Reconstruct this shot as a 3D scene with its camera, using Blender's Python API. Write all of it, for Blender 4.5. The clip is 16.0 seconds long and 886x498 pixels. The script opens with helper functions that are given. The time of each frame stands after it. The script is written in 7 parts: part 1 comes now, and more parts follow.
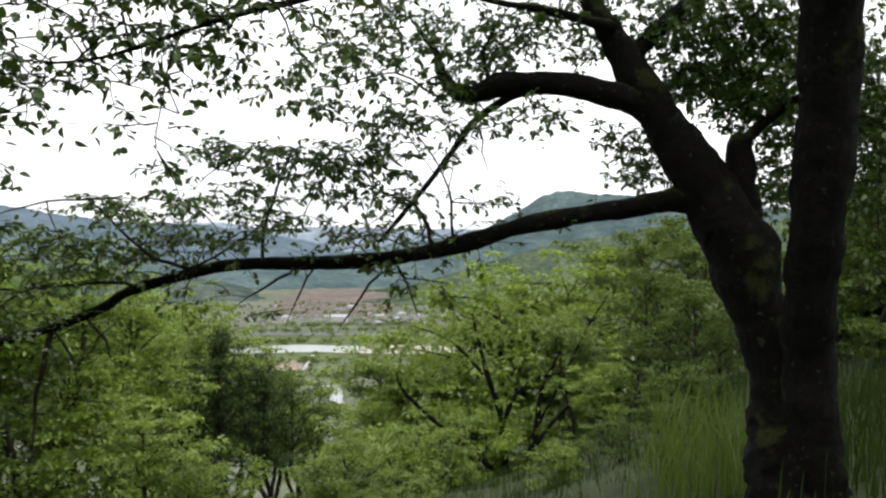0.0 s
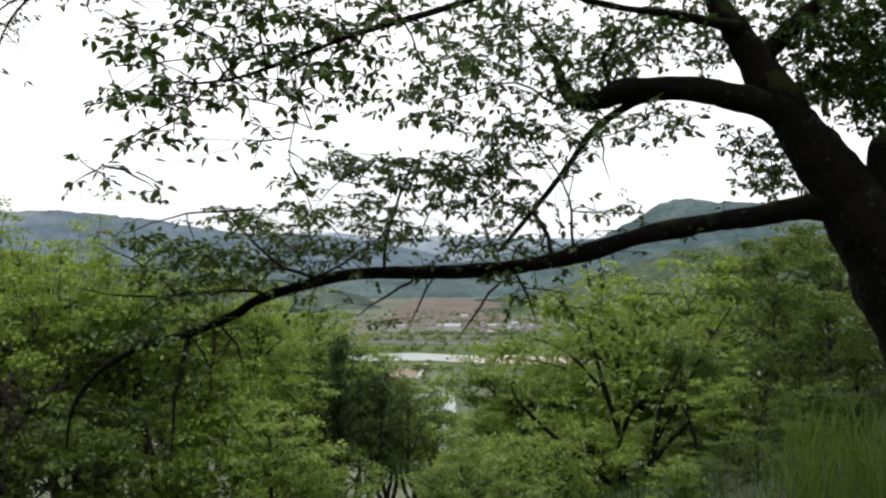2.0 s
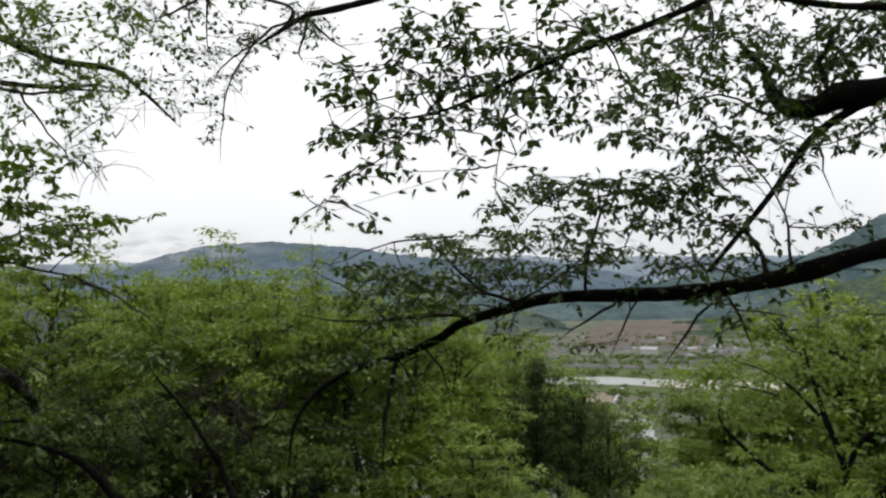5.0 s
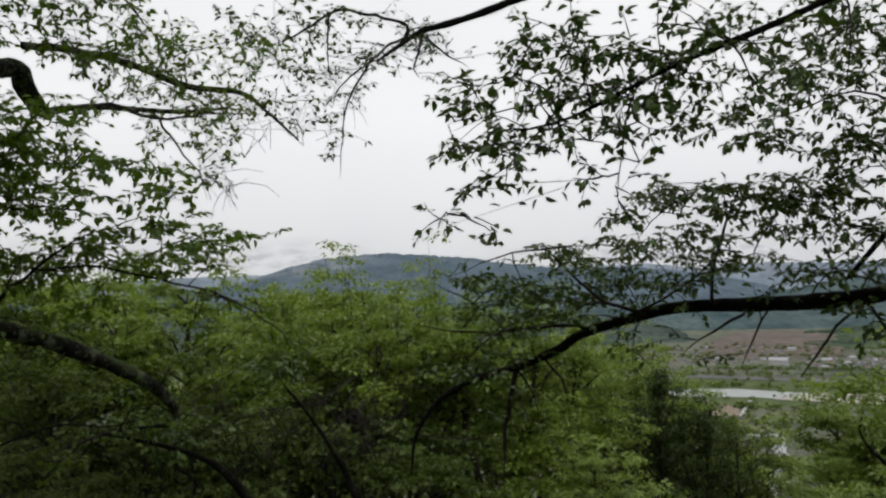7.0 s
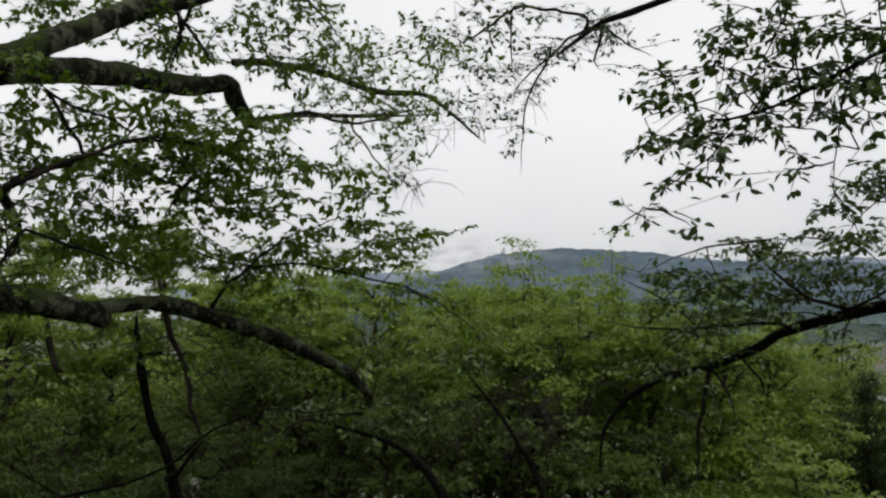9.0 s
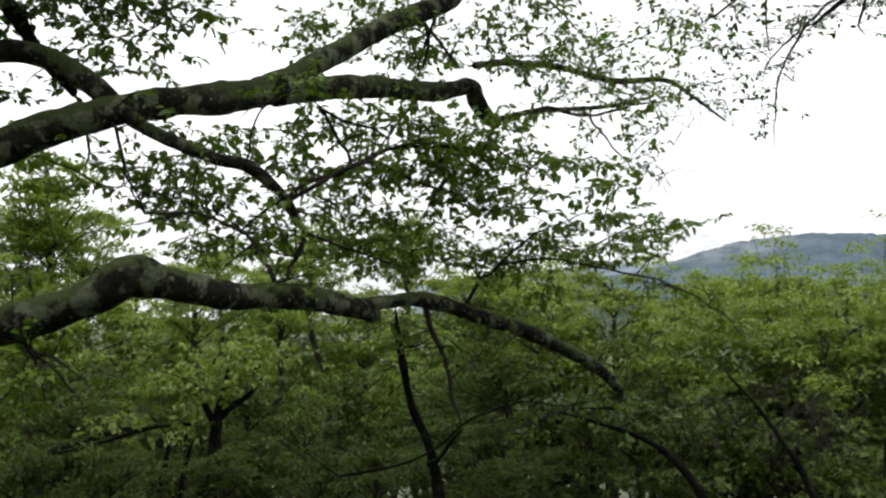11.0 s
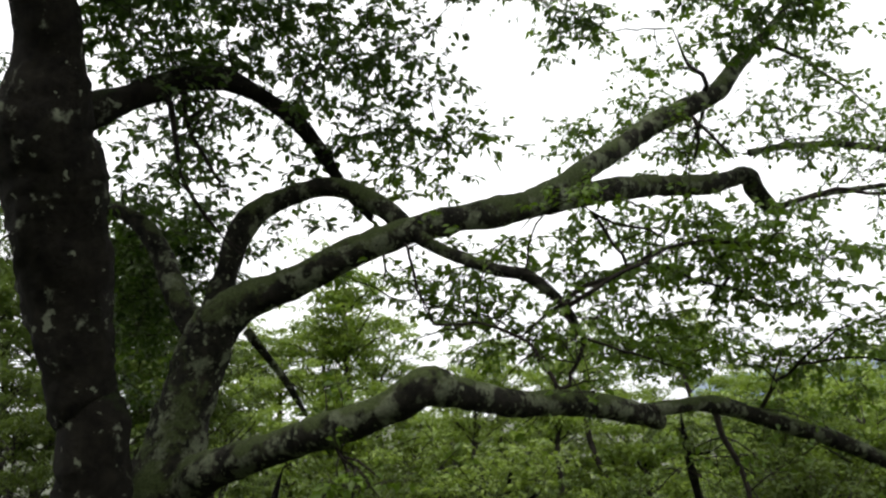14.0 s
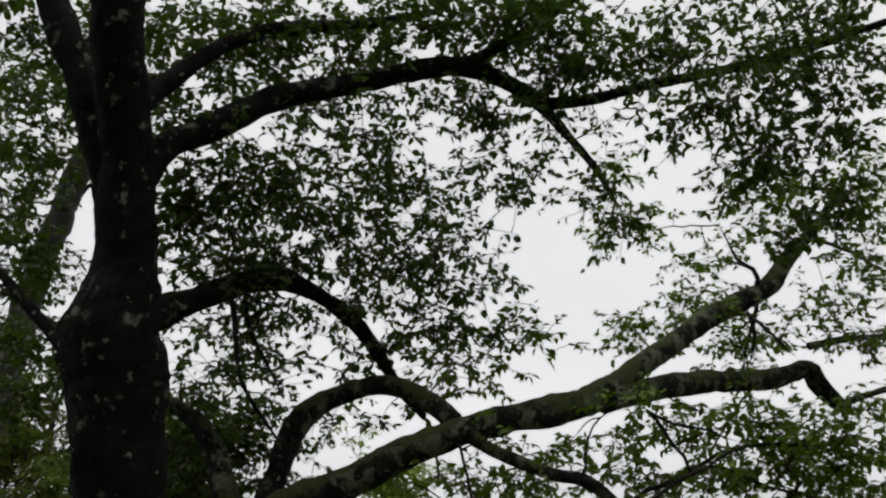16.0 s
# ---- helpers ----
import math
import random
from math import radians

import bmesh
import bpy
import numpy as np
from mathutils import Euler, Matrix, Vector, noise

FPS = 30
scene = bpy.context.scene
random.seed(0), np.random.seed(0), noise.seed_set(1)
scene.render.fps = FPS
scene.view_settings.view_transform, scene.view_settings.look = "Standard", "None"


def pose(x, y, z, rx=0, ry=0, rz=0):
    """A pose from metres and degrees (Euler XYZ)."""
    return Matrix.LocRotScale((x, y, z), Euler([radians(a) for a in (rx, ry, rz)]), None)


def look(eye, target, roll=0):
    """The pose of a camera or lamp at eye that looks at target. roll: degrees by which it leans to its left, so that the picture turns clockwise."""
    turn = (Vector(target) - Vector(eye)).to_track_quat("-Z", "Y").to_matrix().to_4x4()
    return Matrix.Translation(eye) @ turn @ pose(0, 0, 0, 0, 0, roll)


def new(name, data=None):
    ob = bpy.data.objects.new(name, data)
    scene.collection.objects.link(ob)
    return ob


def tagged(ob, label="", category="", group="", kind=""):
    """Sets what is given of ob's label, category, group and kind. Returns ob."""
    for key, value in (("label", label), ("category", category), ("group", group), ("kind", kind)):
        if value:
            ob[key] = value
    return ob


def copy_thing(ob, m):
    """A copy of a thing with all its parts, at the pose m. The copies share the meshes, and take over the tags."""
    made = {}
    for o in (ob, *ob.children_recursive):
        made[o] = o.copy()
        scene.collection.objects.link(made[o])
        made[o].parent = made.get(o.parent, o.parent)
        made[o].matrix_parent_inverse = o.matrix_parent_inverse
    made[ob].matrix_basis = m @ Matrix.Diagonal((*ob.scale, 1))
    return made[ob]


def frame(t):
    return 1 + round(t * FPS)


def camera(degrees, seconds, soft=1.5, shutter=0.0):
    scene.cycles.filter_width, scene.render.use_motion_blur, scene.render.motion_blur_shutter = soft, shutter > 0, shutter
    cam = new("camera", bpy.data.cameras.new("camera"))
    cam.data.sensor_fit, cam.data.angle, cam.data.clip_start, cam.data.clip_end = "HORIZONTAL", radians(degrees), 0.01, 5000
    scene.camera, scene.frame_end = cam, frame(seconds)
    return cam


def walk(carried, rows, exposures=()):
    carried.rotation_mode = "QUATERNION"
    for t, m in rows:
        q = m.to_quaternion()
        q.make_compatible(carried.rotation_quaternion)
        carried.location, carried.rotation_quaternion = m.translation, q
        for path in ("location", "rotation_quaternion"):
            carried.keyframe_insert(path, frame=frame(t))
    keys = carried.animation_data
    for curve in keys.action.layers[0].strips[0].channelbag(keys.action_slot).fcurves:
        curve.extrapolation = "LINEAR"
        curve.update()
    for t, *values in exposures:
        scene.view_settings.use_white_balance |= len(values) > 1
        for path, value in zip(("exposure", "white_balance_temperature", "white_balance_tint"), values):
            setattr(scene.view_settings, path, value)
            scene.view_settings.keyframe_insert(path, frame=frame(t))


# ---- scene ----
cam = camera(58.67, 16.0, soft=2.45)
EYE = 1.5
EXPOSURES = [(0.0, 0.06), (1.0, -0.03), (2.5, -0.30), (4.2, -0.42), (6.3, -0.84), (8.2, -0.92), (10.3, -0.6), (11.0, -0.22), (12.0, 0.13), (12.5, 0.18), (13.5, 0.11), (14.5, -0.23), (15.0, -0.46), (15.5, -0.88), (16.0, -1.02)]
# seconds, place, yaw, pitch, roll of the hand-held camera
ROWS = [
    (0.0, -0.000, -0.000, 0.000, -0.00, -0.00, -0.00),
    (0.5, -0.013, -0.005, 0.002, 2.01, 0.04, -0.23),
    (1.0, -0.028, 0.006, -0.001, 4.21, 0.24, -0.26),
    (1.5, -0.045, 0.005, -0.000, 6.15, 0.53, -0.15),
    (2.0, -0.051, -0.009, -0.001, 8.16, 0.70, -0.00),
    (2.5, -0.054, -0.019, 0.000, 10.31, 0.73, 0.34),
    (3.0, -0.053, -0.021, 0.001, 12.10, 0.66, 0.67),
    (3.5, -0.062, -0.022, 0.000, 14.27, 0.74, 0.90),
    (4.0, -0.079, -0.021, 0.003, 17.52, 1.40, 1.18),
    (4.2, -0.088, -0.020, 0.003, 18.56, 1.84, 1.12),
    (6.3, -0.146, -0.040, 0.020, 27.31, 3.18, 1.36),
    (6.5, -0.142, -0.041, 0.018, 28.31, 3.44, 1.43),
    (7.0, -0.144, -0.049, 0.016, 30.28, 3.36, 1.50),
    (7.5, -0.144, -0.066, 0.015, 32.55, 3.12, 1.51),
    (8.0, -0.153, -0.080, 0.016, 36.09, 3.28, 1.46),
    (8.2, -0.161, -0.085, 0.014, 37.42, 3.34, 1.32),
    (10.3, -0.259, -0.270, 0.038, 53.76, 3.37, 1.84),
    (10.5, -0.269, -0.280, 0.037, 55.67, 3.44, 1.77),
    (11.0, -0.276, -0.298, 0.040, 59.46, 3.30, 2.10),
    (11.5, -0.278, -0.306, 0.042, 63.08, 3.03, 2.79),
    (12.0, -0.281, -0.327, 0.053, 67.66, 4.14, 2.41),
    (12.5, -0.277, -0.346, 0.064, 71.63, 5.74, 2.18),
    (13.0, -0.271, -0.356, 0.077, 74.48, 7.17, 1.94),
    (13.5, -0.259, -0.364, 0.091, 76.99, 9.32, 2.24),
    (14.0, -0.253, -0.370, 0.101, 78.95, 11.04, 2.39),
    (14.5, -0.251, -0.376, 0.117, 80.40, 14.01, 2.25),
    (15.0, -0.236, -0.391, 0.144, 81.49, 18.43, 1.89),
    (15.5, -0.205, -0.403, 0.166, 83.51, 21.44, 1.76),
    (16.0, -0.180, -0.403, 0.191, 82.41, 24.45, 1.38),
]
walk(cam, [(t, pose(x, y, EYE + z, 90 + pitch, roll, yaw)) for t, x, y, z, yaw, pitch, roll in ROWS], EXPOSURES)

# ---- overcast daylight ----
world = bpy.data.worlds.new("overcast_sky")
scene.world = world
world.use_nodes = True
wn, wl = world.node_tree.nodes, world.node_tree.links
wn.clear()
sky = wn.new("ShaderNodeTexSky")
sky.sky_type = "NISHITA"
sky.sun_disc = False
sky.sun_elevation, sky.sun_rotation = radians(69), radians(135)
sky_scale = wn.new("ShaderNodeVectorMath")
sky_scale.operation = "SCALE"
sky_scale.inputs["Scale"].default_value = 0.10
grey = wn.new("ShaderNodeHueSaturation")
grey.inputs["Saturation"].default_value = 0.15
coord = wn.new("ShaderNodeTexCoord")
cloud = wn.new("ShaderNodeTexNoise")
cloud.inputs["Scale"].default_value = 2.2
cloud.inputs["Detail"].default_value = 5
cloud_ramp = wn.new("ShaderNodeValToRGB")
cloud_ramp.color_ramp.elements[0].position, cloud_ramp.color_ramp.elements[1].position = 0.3, 0.7
cloud_ramp.color_ramp.elements[0].color = (0.88, 0.89, 0.91, 1)
cloud_ramp.color_ramp.elements[1].color = (0.985, 0.985, 0.99, 1)
sky_mix = wn.new("ShaderNodeMix")
sky_mix.data_type = "RGBA"
sky_mix.inputs["Factor"].default_value = 0.86
sep = wn.new("ShaderNodeSeparateXYZ")
wl.new(coord.outputs["Generated"], sep.inputs[0])
low_sky = wn.new("ShaderNodeValToRGB")
low_sky.color_ramp.elements[0].position, low_sky.color_ramp.elements[1].position = 0.02, 0.22
low_sky.color_ramp.elements[0].color = (0.75, 0.755, 0.765, 1)
low_sky.color_ramp.elements[1].color = (1, 1, 1, 1)
wl.new(sep.outputs["Z"], low_sky.inputs["Fac"])
veil = wn.new("ShaderNodeMix")
veil.data_type, veil.blend_type = "RGBA", "MULTIPLY"
veil.inputs["Factor"].default_value = 1.0
bg = wn.new("ShaderNodeBackground")
bg.inputs["Strength"].default_value = 1.95
wout = wn.new("ShaderNodeOutputWorld")
wl.new(sky.outputs[0], sky_scale.inputs[0])
wl.new(sky_scale.outputs[0], grey.inputs["Color"])
wl.new(coord.outputs["Generated"], cloud.inputs["Vector"])
wl.new(cloud.outputs["Fac"], cloud_ramp.inputs["Fac"])
wl.new(grey.outputs[0], sky_mix.inputs[6])
wl.new(cloud_ramp.outputs[0], sky_mix.inputs[7])
wl.new(sky_mix.outputs[2], veil.inputs[6])
wl.new(low_sky.outputs[0], veil.inputs[7])
wl.new(veil.outputs[2], bg.inputs["Color"])
wl.new(bg.outputs[0], wout.inputs[0])
sun = new("sun", bpy.data.lights.new("sun", "SUN"))
sun.data.energy, sun.data.angle, sun.data.color = 1.8, radians(25), (1.0, 0.97, 0.92)
sun.matrix_world = look((0, 0, 60), (-16, 16, 0))


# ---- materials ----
TONE_SCALE = 0.77  # scales surface colours down, to deepen their contrast with the bright sky


def toned(c):
    return tuple(v * TONE_SCALE for v in c)


def material(name):
    m = bpy.data.materials.new(name)
    m.use_nodes = True
    return m, m.node_tree.nodes, m.node_tree.links, m.node_tree.nodes["Principled BSDF"]


def noise_node(n, l, scale, detail=4.0, rough=0.55, space="Object", stretch=None):
    tc = n.new("ShaderNodeTexCoord")
    nz = n.new("ShaderNodeTexNoise")
    nz.inputs["Scale"].default_value, nz.inputs["Detail"].default_value, nz.inputs["Roughness"].default_value = scale, detail, rough
    if stretch:
        mp = n.new("ShaderNodeMapping")
        mp.inputs["Scale"].default_value = stretch
        l.new(tc.outputs[space], mp.inputs["Vector"])
        l.new(mp.outputs[0], nz.inputs["Vector"])
    else:
        l.new(tc.outputs[space], nz.inputs["Vector"])
    return nz


def ramp_node(n, l, source, stops):
    r = n.new("ShaderNodeValToRGB")
    e = r.color_ramp.elements
    while len(e) < len(stops):
        e.new(0.5)
    for k, (p, c) in enumerate(stops):
        e[k].position, e[k].color = p, (*c, 1)
    l.new(source, r.inputs["Fac"])
    return r


def mix_node(n, l, fac, a, b):
    m = n.new("ShaderNodeMix")
    m.data_type = "RGBA"
    for sock, v in ((m.inputs["Factor"], fac), (m.inputs[6], a), (m.inputs[7], b)):
        if hasattr(v, "links"):
            l.new(v, sock)
        else:
            sock.default_value = v if isinstance(v, float) else (*v, 1)
    return m.outputs[2]


def bump(n, l, bsdf, height, strength, distance):
    b = n.new("ShaderNodeBump")
    b.inputs["Strength"].default_value, b.inputs["Distance"].default_value = strength, distance
    l.new(height, b.inputs["Height"])
    l.new(b.outputs[0], bsdf.inputs["Normal"])


def bark_material(name, dark, pale, lichen, cover, moss=None, moss_at=0.6, spots=21):
    """Cherry bark: dark cracked ground, ragged lichen patches and small crusts, moss on upper faces."""
    dark, pale, lichen = toned(dark), toned(pale), toned(lichen)
    moss = toned(moss) if moss else None
    m, n, l, p = material(name)
    base = ramp_node(n, l, noise_node(n, l, 9, 7, 0.7).outputs["Fac"], [(0.34, dark), (0.68, pale)])
    fine = ramp_node(n, l, noise_node(n, l, 48, 5).outputs["Fac"], [(0.3, tuple(v * 0.45 for v in lichen)), (0.7, lichen)])
    big = ramp_node(n, l, noise_node(n, l, 5.5, 9, 0.66).outputs["Fac"], [(0.66 - cover, (0, 0, 0)), (0.72 - cover, (1, 1, 1))])
    colour = mix_node(n, l, big.outputs[0], base.outputs[0], fine.outputs[0])
    crust = ramp_node(n, l, noise_node(n, l, spots, 4, 0.55).outputs["Fac"], [(0.665 - cover * 0.2, (0, 0, 0)), (0.69 - cover * 0.2, (1, 1, 1))])
    colour = mix_node(n, l, crust.outputs[0], colour, lichen)
    if moss:
        geo = n.new("ShaderNodeNewGeometry")
        xyz = n.new("ShaderNodeSeparateXYZ")
        l.new(geo.outputs["Normal"], xyz.inputs[0])
        add = n.new("ShaderNodeMath")
        add.operation = "MULTIPLY_ADD"
        add.inputs[1].default_value = 0.16
        l.new(xyz.outputs["Z"], add.inputs[0])
        l.new(noise_node(n, l, 2.1, 7, 0.7).outputs["Fac"], add.inputs[2])
        mm = ramp_node(n, l, add.outputs[0], [(moss_at - 0.03, (0, 0, 0)), (moss_at + 0.05, (1, 1, 1))])
        green = ramp_node(n, l, noise_node(n, l, 60, 3).outputs["Fac"], [(0.3, tuple(v * 0.5 for v in moss)), (0.7, moss)])
        colour = mix_node(n, l, mm.outputs[0], colour, green.outputs[0])
    l.new(colour, p.inputs["Base Color"])
    p.inputs["Roughness"].default_value = 0.9
    p.inputs["Specular IOR Level"].default_value = 0.12
    bump(n, l, p, noise_node(n, l, 20, 9, 0.75).outputs["Fac"], 1.0, 0.04)
    return m


def leaf_material(name, low, high, through_colour, gloss=0.45, thru=0.4, clump=3.5, shine=0.45):
    """Leaf blade: colour varies from leaf to leaf, spray to spray and tree to tree; light shines through."""
    low, high, through_colour = toned(low), toned(high), toned(through_colour)
    m, n, l, p = material(name)
    geo = n.new("ShaderNodeNewGeometry")
    info = n.new("ShaderNodeObjectInfo")
    add = n.new("ShaderNodeMath")
    add.operation = "MULTIPLY_ADD"
    add.inputs[1].default_value = 0.35
    l.new(info.outputs["Random"], add.inputs[0])
    sc = n.new("ShaderNodeMath")
    sc.operation = "MULTIPLY"
    sc.inputs[1].default_value = 0.65
    l.new(geo.outputs["Random Per Island"], sc.inputs[0])
    l.new(sc.outputs[0], add.inputs[2])
    spray = n.new("ShaderNodeMath")
    spray.operation = "MULTIPLY_ADD"
    spray.inputs[1].default_value = 1.3
    l.new(noise_node(n, l, clump, 2).outputs["Fac"], spray.inputs[0])
    shift = n.new("ShaderNodeMath")
    shift.operation = "SUBTRACT"
    shift.inputs[1].default_value = 0.62
    l.new(add.outputs[0], shift.inputs[0])
    l.new(shift.outputs[0], spray.inputs[2])
    colour = ramp_node(n, l, spray.outputs[0], [(0.0, low), (0.6, tuple((a + b) / 2 for a, b in zip(low, high))), (1.0, high)])
    l.new(colour.outputs[0], p.inputs["Base Color"])
    p.inputs["Roughness"].default_value = gloss
    p.inputs["Specular IOR Level"].default_value = shine
    tr = n.new("ShaderNodeBsdfTranslucent")
    l.new(mix_node(n, l, geo.outputs["Random Per Island"], through_colour, tuple(v * 0.7 for v in through_colour)), tr.inputs["Color"])
    mx = n.new("ShaderNodeMixShader")
    mx.inputs[0].default_value = thru
    l.new(p.outputs[0], mx.inputs[1])
    l.new(tr.outputs[0], mx.inputs[2])
    l.new(mx.outputs[0], n["Material Output"].inputs["Surface"])
    return m


def two_tone(name, a, b, scale, rough=0.9, detail=6, fine=None, relief=0.0):
    a, b = toned(a), toned(b)
    m, n, l, p = material(name)
    c = ramp_node(n, l, noise_node(n, l, scale, detail, 0.65).outputs["Fac"], [(0.32, a), (0.68, b)]).outputs[0]
    if fine:
        f = ramp_node(n, l, noise_node(n, l, fine, 3).outputs["Fac"], [(0.3, (0.55, 0.55, 0.55)), (0.7, (1.25, 1.25, 1.25))])
        mm = n.new("ShaderNodeMix")
        mm.data_type, mm.blend_type = "RGBA", "MULTIPLY"
        mm.inputs["Factor"].default_value = 1.0
        l.new(c, mm.inputs[6])
        l.new(f.outputs[0], mm.inputs[7])
        c = mm.outputs[2]
    l.new(c, p.inputs["Base Color"])
    p.inputs["Roughness"].default_value = rough
    p.inputs["Specular IOR Level"].default_value = 0.2
    if relief:
        bump(n, l, p, noise_node(n, l, fine or scale * 4, 5).outputs["Fac"], 0.8, relief)
    return m


# canopy shade is put into this near-black bark colour
BARK_A = bark_material("shade_dark_cherry_bark", (0.003, 0.0027, 0.0023), (0.011, 0.0095, 0.0075), (0.045, 0.05, 0.036), 0.03, (0.05, 0.06, 0.015), 0.63)
BARK_B = bark_material("lichened_cherry_bark", (0.006, 0.0055, 0.0045), (0.045, 0.042, 0.031), (0.25, 0.28, 0.175), 0.15, (0.112, 0.145, 0.052), 0.57)
BARK_C = bark_material("spotted_cherry_bark", (0.007, 0.006, 0.0045), (0.026, 0.023, 0.016), (0.23, 0.25, 0.175), 0.06, (0.03, 0.042, 0.014), 0.64, spots=11)
BARK_FAR = two_tone("far_bark", (0.02, 0.017, 0.013), (0.07, 0.06, 0.05), 6, fine=30)
BARK_PALE = two_tone("pale_bark", (0.06, 0.055, 0.048), (0.14, 0.13, 0.115), 5, fine=30)
TWIG = two_tone("twig_bark", (0.014, 0.011, 0.009), (0.045, 0.036, 0.028), 14)
LEAF = leaf_material("cherry_leaf", (0.030, 0.066, 0.010), (0.15, 0.245, 0.036), (0.13, 0.235, 0.022), thru=0.19)
LEAF_B = leaf_material("light_cherry_leaf", (0.036, 0.076, 0.007), (0.19, 0.305, 0.026), (0.21, 0.38, 0.014), thru=0.33)
LEAF_C = leaf_material("dark_cherry_leaf", (0.022, 0.050, 0.008), (0.095, 0.16, 0.022), (0.11, 0.215, 0.014), thru=0.34)
LEAF_MID = leaf_material("fresh_leaf", (0.075, 0.138, 0.017), (0.335, 0.45, 0.078), (0.38, 0.54, 0.062), gloss=0.33, thru=0.40, clump=7)
LEAF_DARK = leaf_material("dark_conifer_leaf", (0.020, 0.042, 0.009), (0.060, 0.098, 0.020), (0.07, 0.12, 0.014), thru=0.25, shine=0.15)
# shade inside the wood is put into these two darker leaf colours
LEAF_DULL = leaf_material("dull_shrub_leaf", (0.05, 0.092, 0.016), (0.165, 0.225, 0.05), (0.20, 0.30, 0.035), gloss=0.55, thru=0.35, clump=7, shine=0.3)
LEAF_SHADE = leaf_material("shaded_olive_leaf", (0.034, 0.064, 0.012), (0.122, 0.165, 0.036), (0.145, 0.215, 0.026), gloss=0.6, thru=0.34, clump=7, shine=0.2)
# tree shade on the slope is put into this darker grass green
GRASS = leaf_material("grass_blade", (0.022, 0.045, 0.009), (0.085, 0.13, 0.028), (0.08, 0.13, 0.02), gloss=0.8, thru=0.25, shine=0.1)
GRASS_PALE = leaf_material("light_grass_blade", (0.06, 0.11, 0.018), (0.19, 0.27, 0.06), (0.19, 0.28, 0.05), gloss=0.7, thru=0.35, shine=0.15)
SOIL = two_tone("hillside_soil_and_litter", (0.022, 0.032, 0.012), (0.055, 0.07, 0.025), 0.5, fine=6, relief=0.05)


# ---- builders ----
def mesh_object(name, verts, faces, mat, parent=None, label="", smooth=True):
    me = bpy.data.meshes.new(name)
    me.from_pydata([tuple(v) for v in verts] if not isinstance(verts, list) else verts, [], faces)
    me.materials.append(mat)
    if smooth:
        me.polygons.foreach_set("use_smooth", [True] * len(me.polygons))
    ob = new(name, me)
    ob.parent = parent
    if label:
        tagged(ob, label)
    return ob


def arrays_object(name, verts, loops, sizes, mat, parent=None, smooth=False):
    """A mesh from numpy arrays: vertices, corner indices and face sizes."""
    me = bpy.data.meshes.new(name)
    me.vertices.add(len(verts))
    me.vertices.foreach_set("co", np.asarray(verts, np.float32).ravel())
    me.loops.add(len(loops))
    me.loops.foreach_set("vertex_index", np.asarray(loops, np.int32))
    sizes = np.asarray(sizes, np.int32)
    me.polygons.add(len(sizes))
    me.polygons.foreach_set("loop_start", np.concatenate([[0], np.cumsum(sizes)[:-1]]).astype(np.int32))
    if smooth:
        me.polygons.foreach_set("use_smooth", np.ones(len(sizes), bool))
    me.update(calc_edges=True)
    me.validate()
    me.materials.append(mat)
    ob = new(name, me)
    ob.parent = parent
    return ob


def spline(points, step):
    """Catmull-Rom through rows of x, y, z, r, with about one row every step metres."""
    p = np.array(points, float)
    p = np.vstack([2 * p[0] - p[1], p, 2 * p[-1] - p[-2]])
    out = []
    for i in range(1, len(p) - 2):
        n = max(2, int(np.linalg.norm(p[i + 1, :3] - p[i, :3]) / step))
        t = np.linspace(0, 1, n, endpoint=False)[:, None]
        a, b, c, d = p[i - 1], p[i], p[i + 1], p[i + 2]
        out.append(0.5 * (2 * b + (c - a) * t + (2 * a - 5 * b + 4 * c - d) * t ** 2 + (3 * b - a - 3 * c + d) * t ** 3))
    out.append(p[-2][None])
    out = np.vstack(out)
    out[:, 3] = np.maximum(out[:, 3], 0.0012)
    return out


def tube(rows, sides, knobbly=0.0, seed=0):
    """Vertices and faces of a round limb along rows of x, y, z, r, closed at both ends."""
    rows = np.asarray(rows)
    c, r = rows[:, :3], rows[:, 3]
    tan = np.gradient(c, axis=0)
    tan /= np.linalg.norm(tan, axis=1)[:, None] + 1e-9
    u = np.cross(tan[0], (0.3, 0.2, 0.93))
    if np.linalg.norm(u) < 0.1:
        u = np.cross(tan[0], (1, 0, 0))
    ang = np.linspace(0, 2 * np.pi, sides, endpoint=False)
    rings = []
    for i in range(len(rows)):
        u = u - tan[i] * np.dot(u, tan[i])
        u /= np.linalg.norm(u)
        v = np.cross(tan[i], u)
        rad = np.full(sides, r[i])
        if knobbly:
            for k in range(sides):
                q = c[i] + r[i] * (u * np.cos(ang[k]) + v * np.sin(ang[k]))
                w = Vector(q * 3.1 + seed)
                rad[k] *= 1 + knobbly * (noise.noise(w) + 0.6 * noise.noise(w * 3.3) + 0.4 * noise.noise(w * 8.7))
        rings.append(c[i] + rad[:, None] * (np.cos(ang)[:, None] * u + np.sin(ang)[:, None] * v))
    verts = np.vstack(rings + [c[:1], c[-1:]])
    n = len(rows)
    faces = []
    for i in range(n - 1):
        for k in range(sides):
            k2 = (k + 1) % sides
            faces.append((i * sides + k, i * sides + k2, (i + 1) * sides + k2, (i + 1) * sides + k))
    for k in range(sides):
        k2 = (k + 1) % sides
        faces.append((n * sides, k2, k))
        faces.append((n * sides + 1, (n - 1) * sides + k, (n - 1) * sides + k2))
    return verts, faces


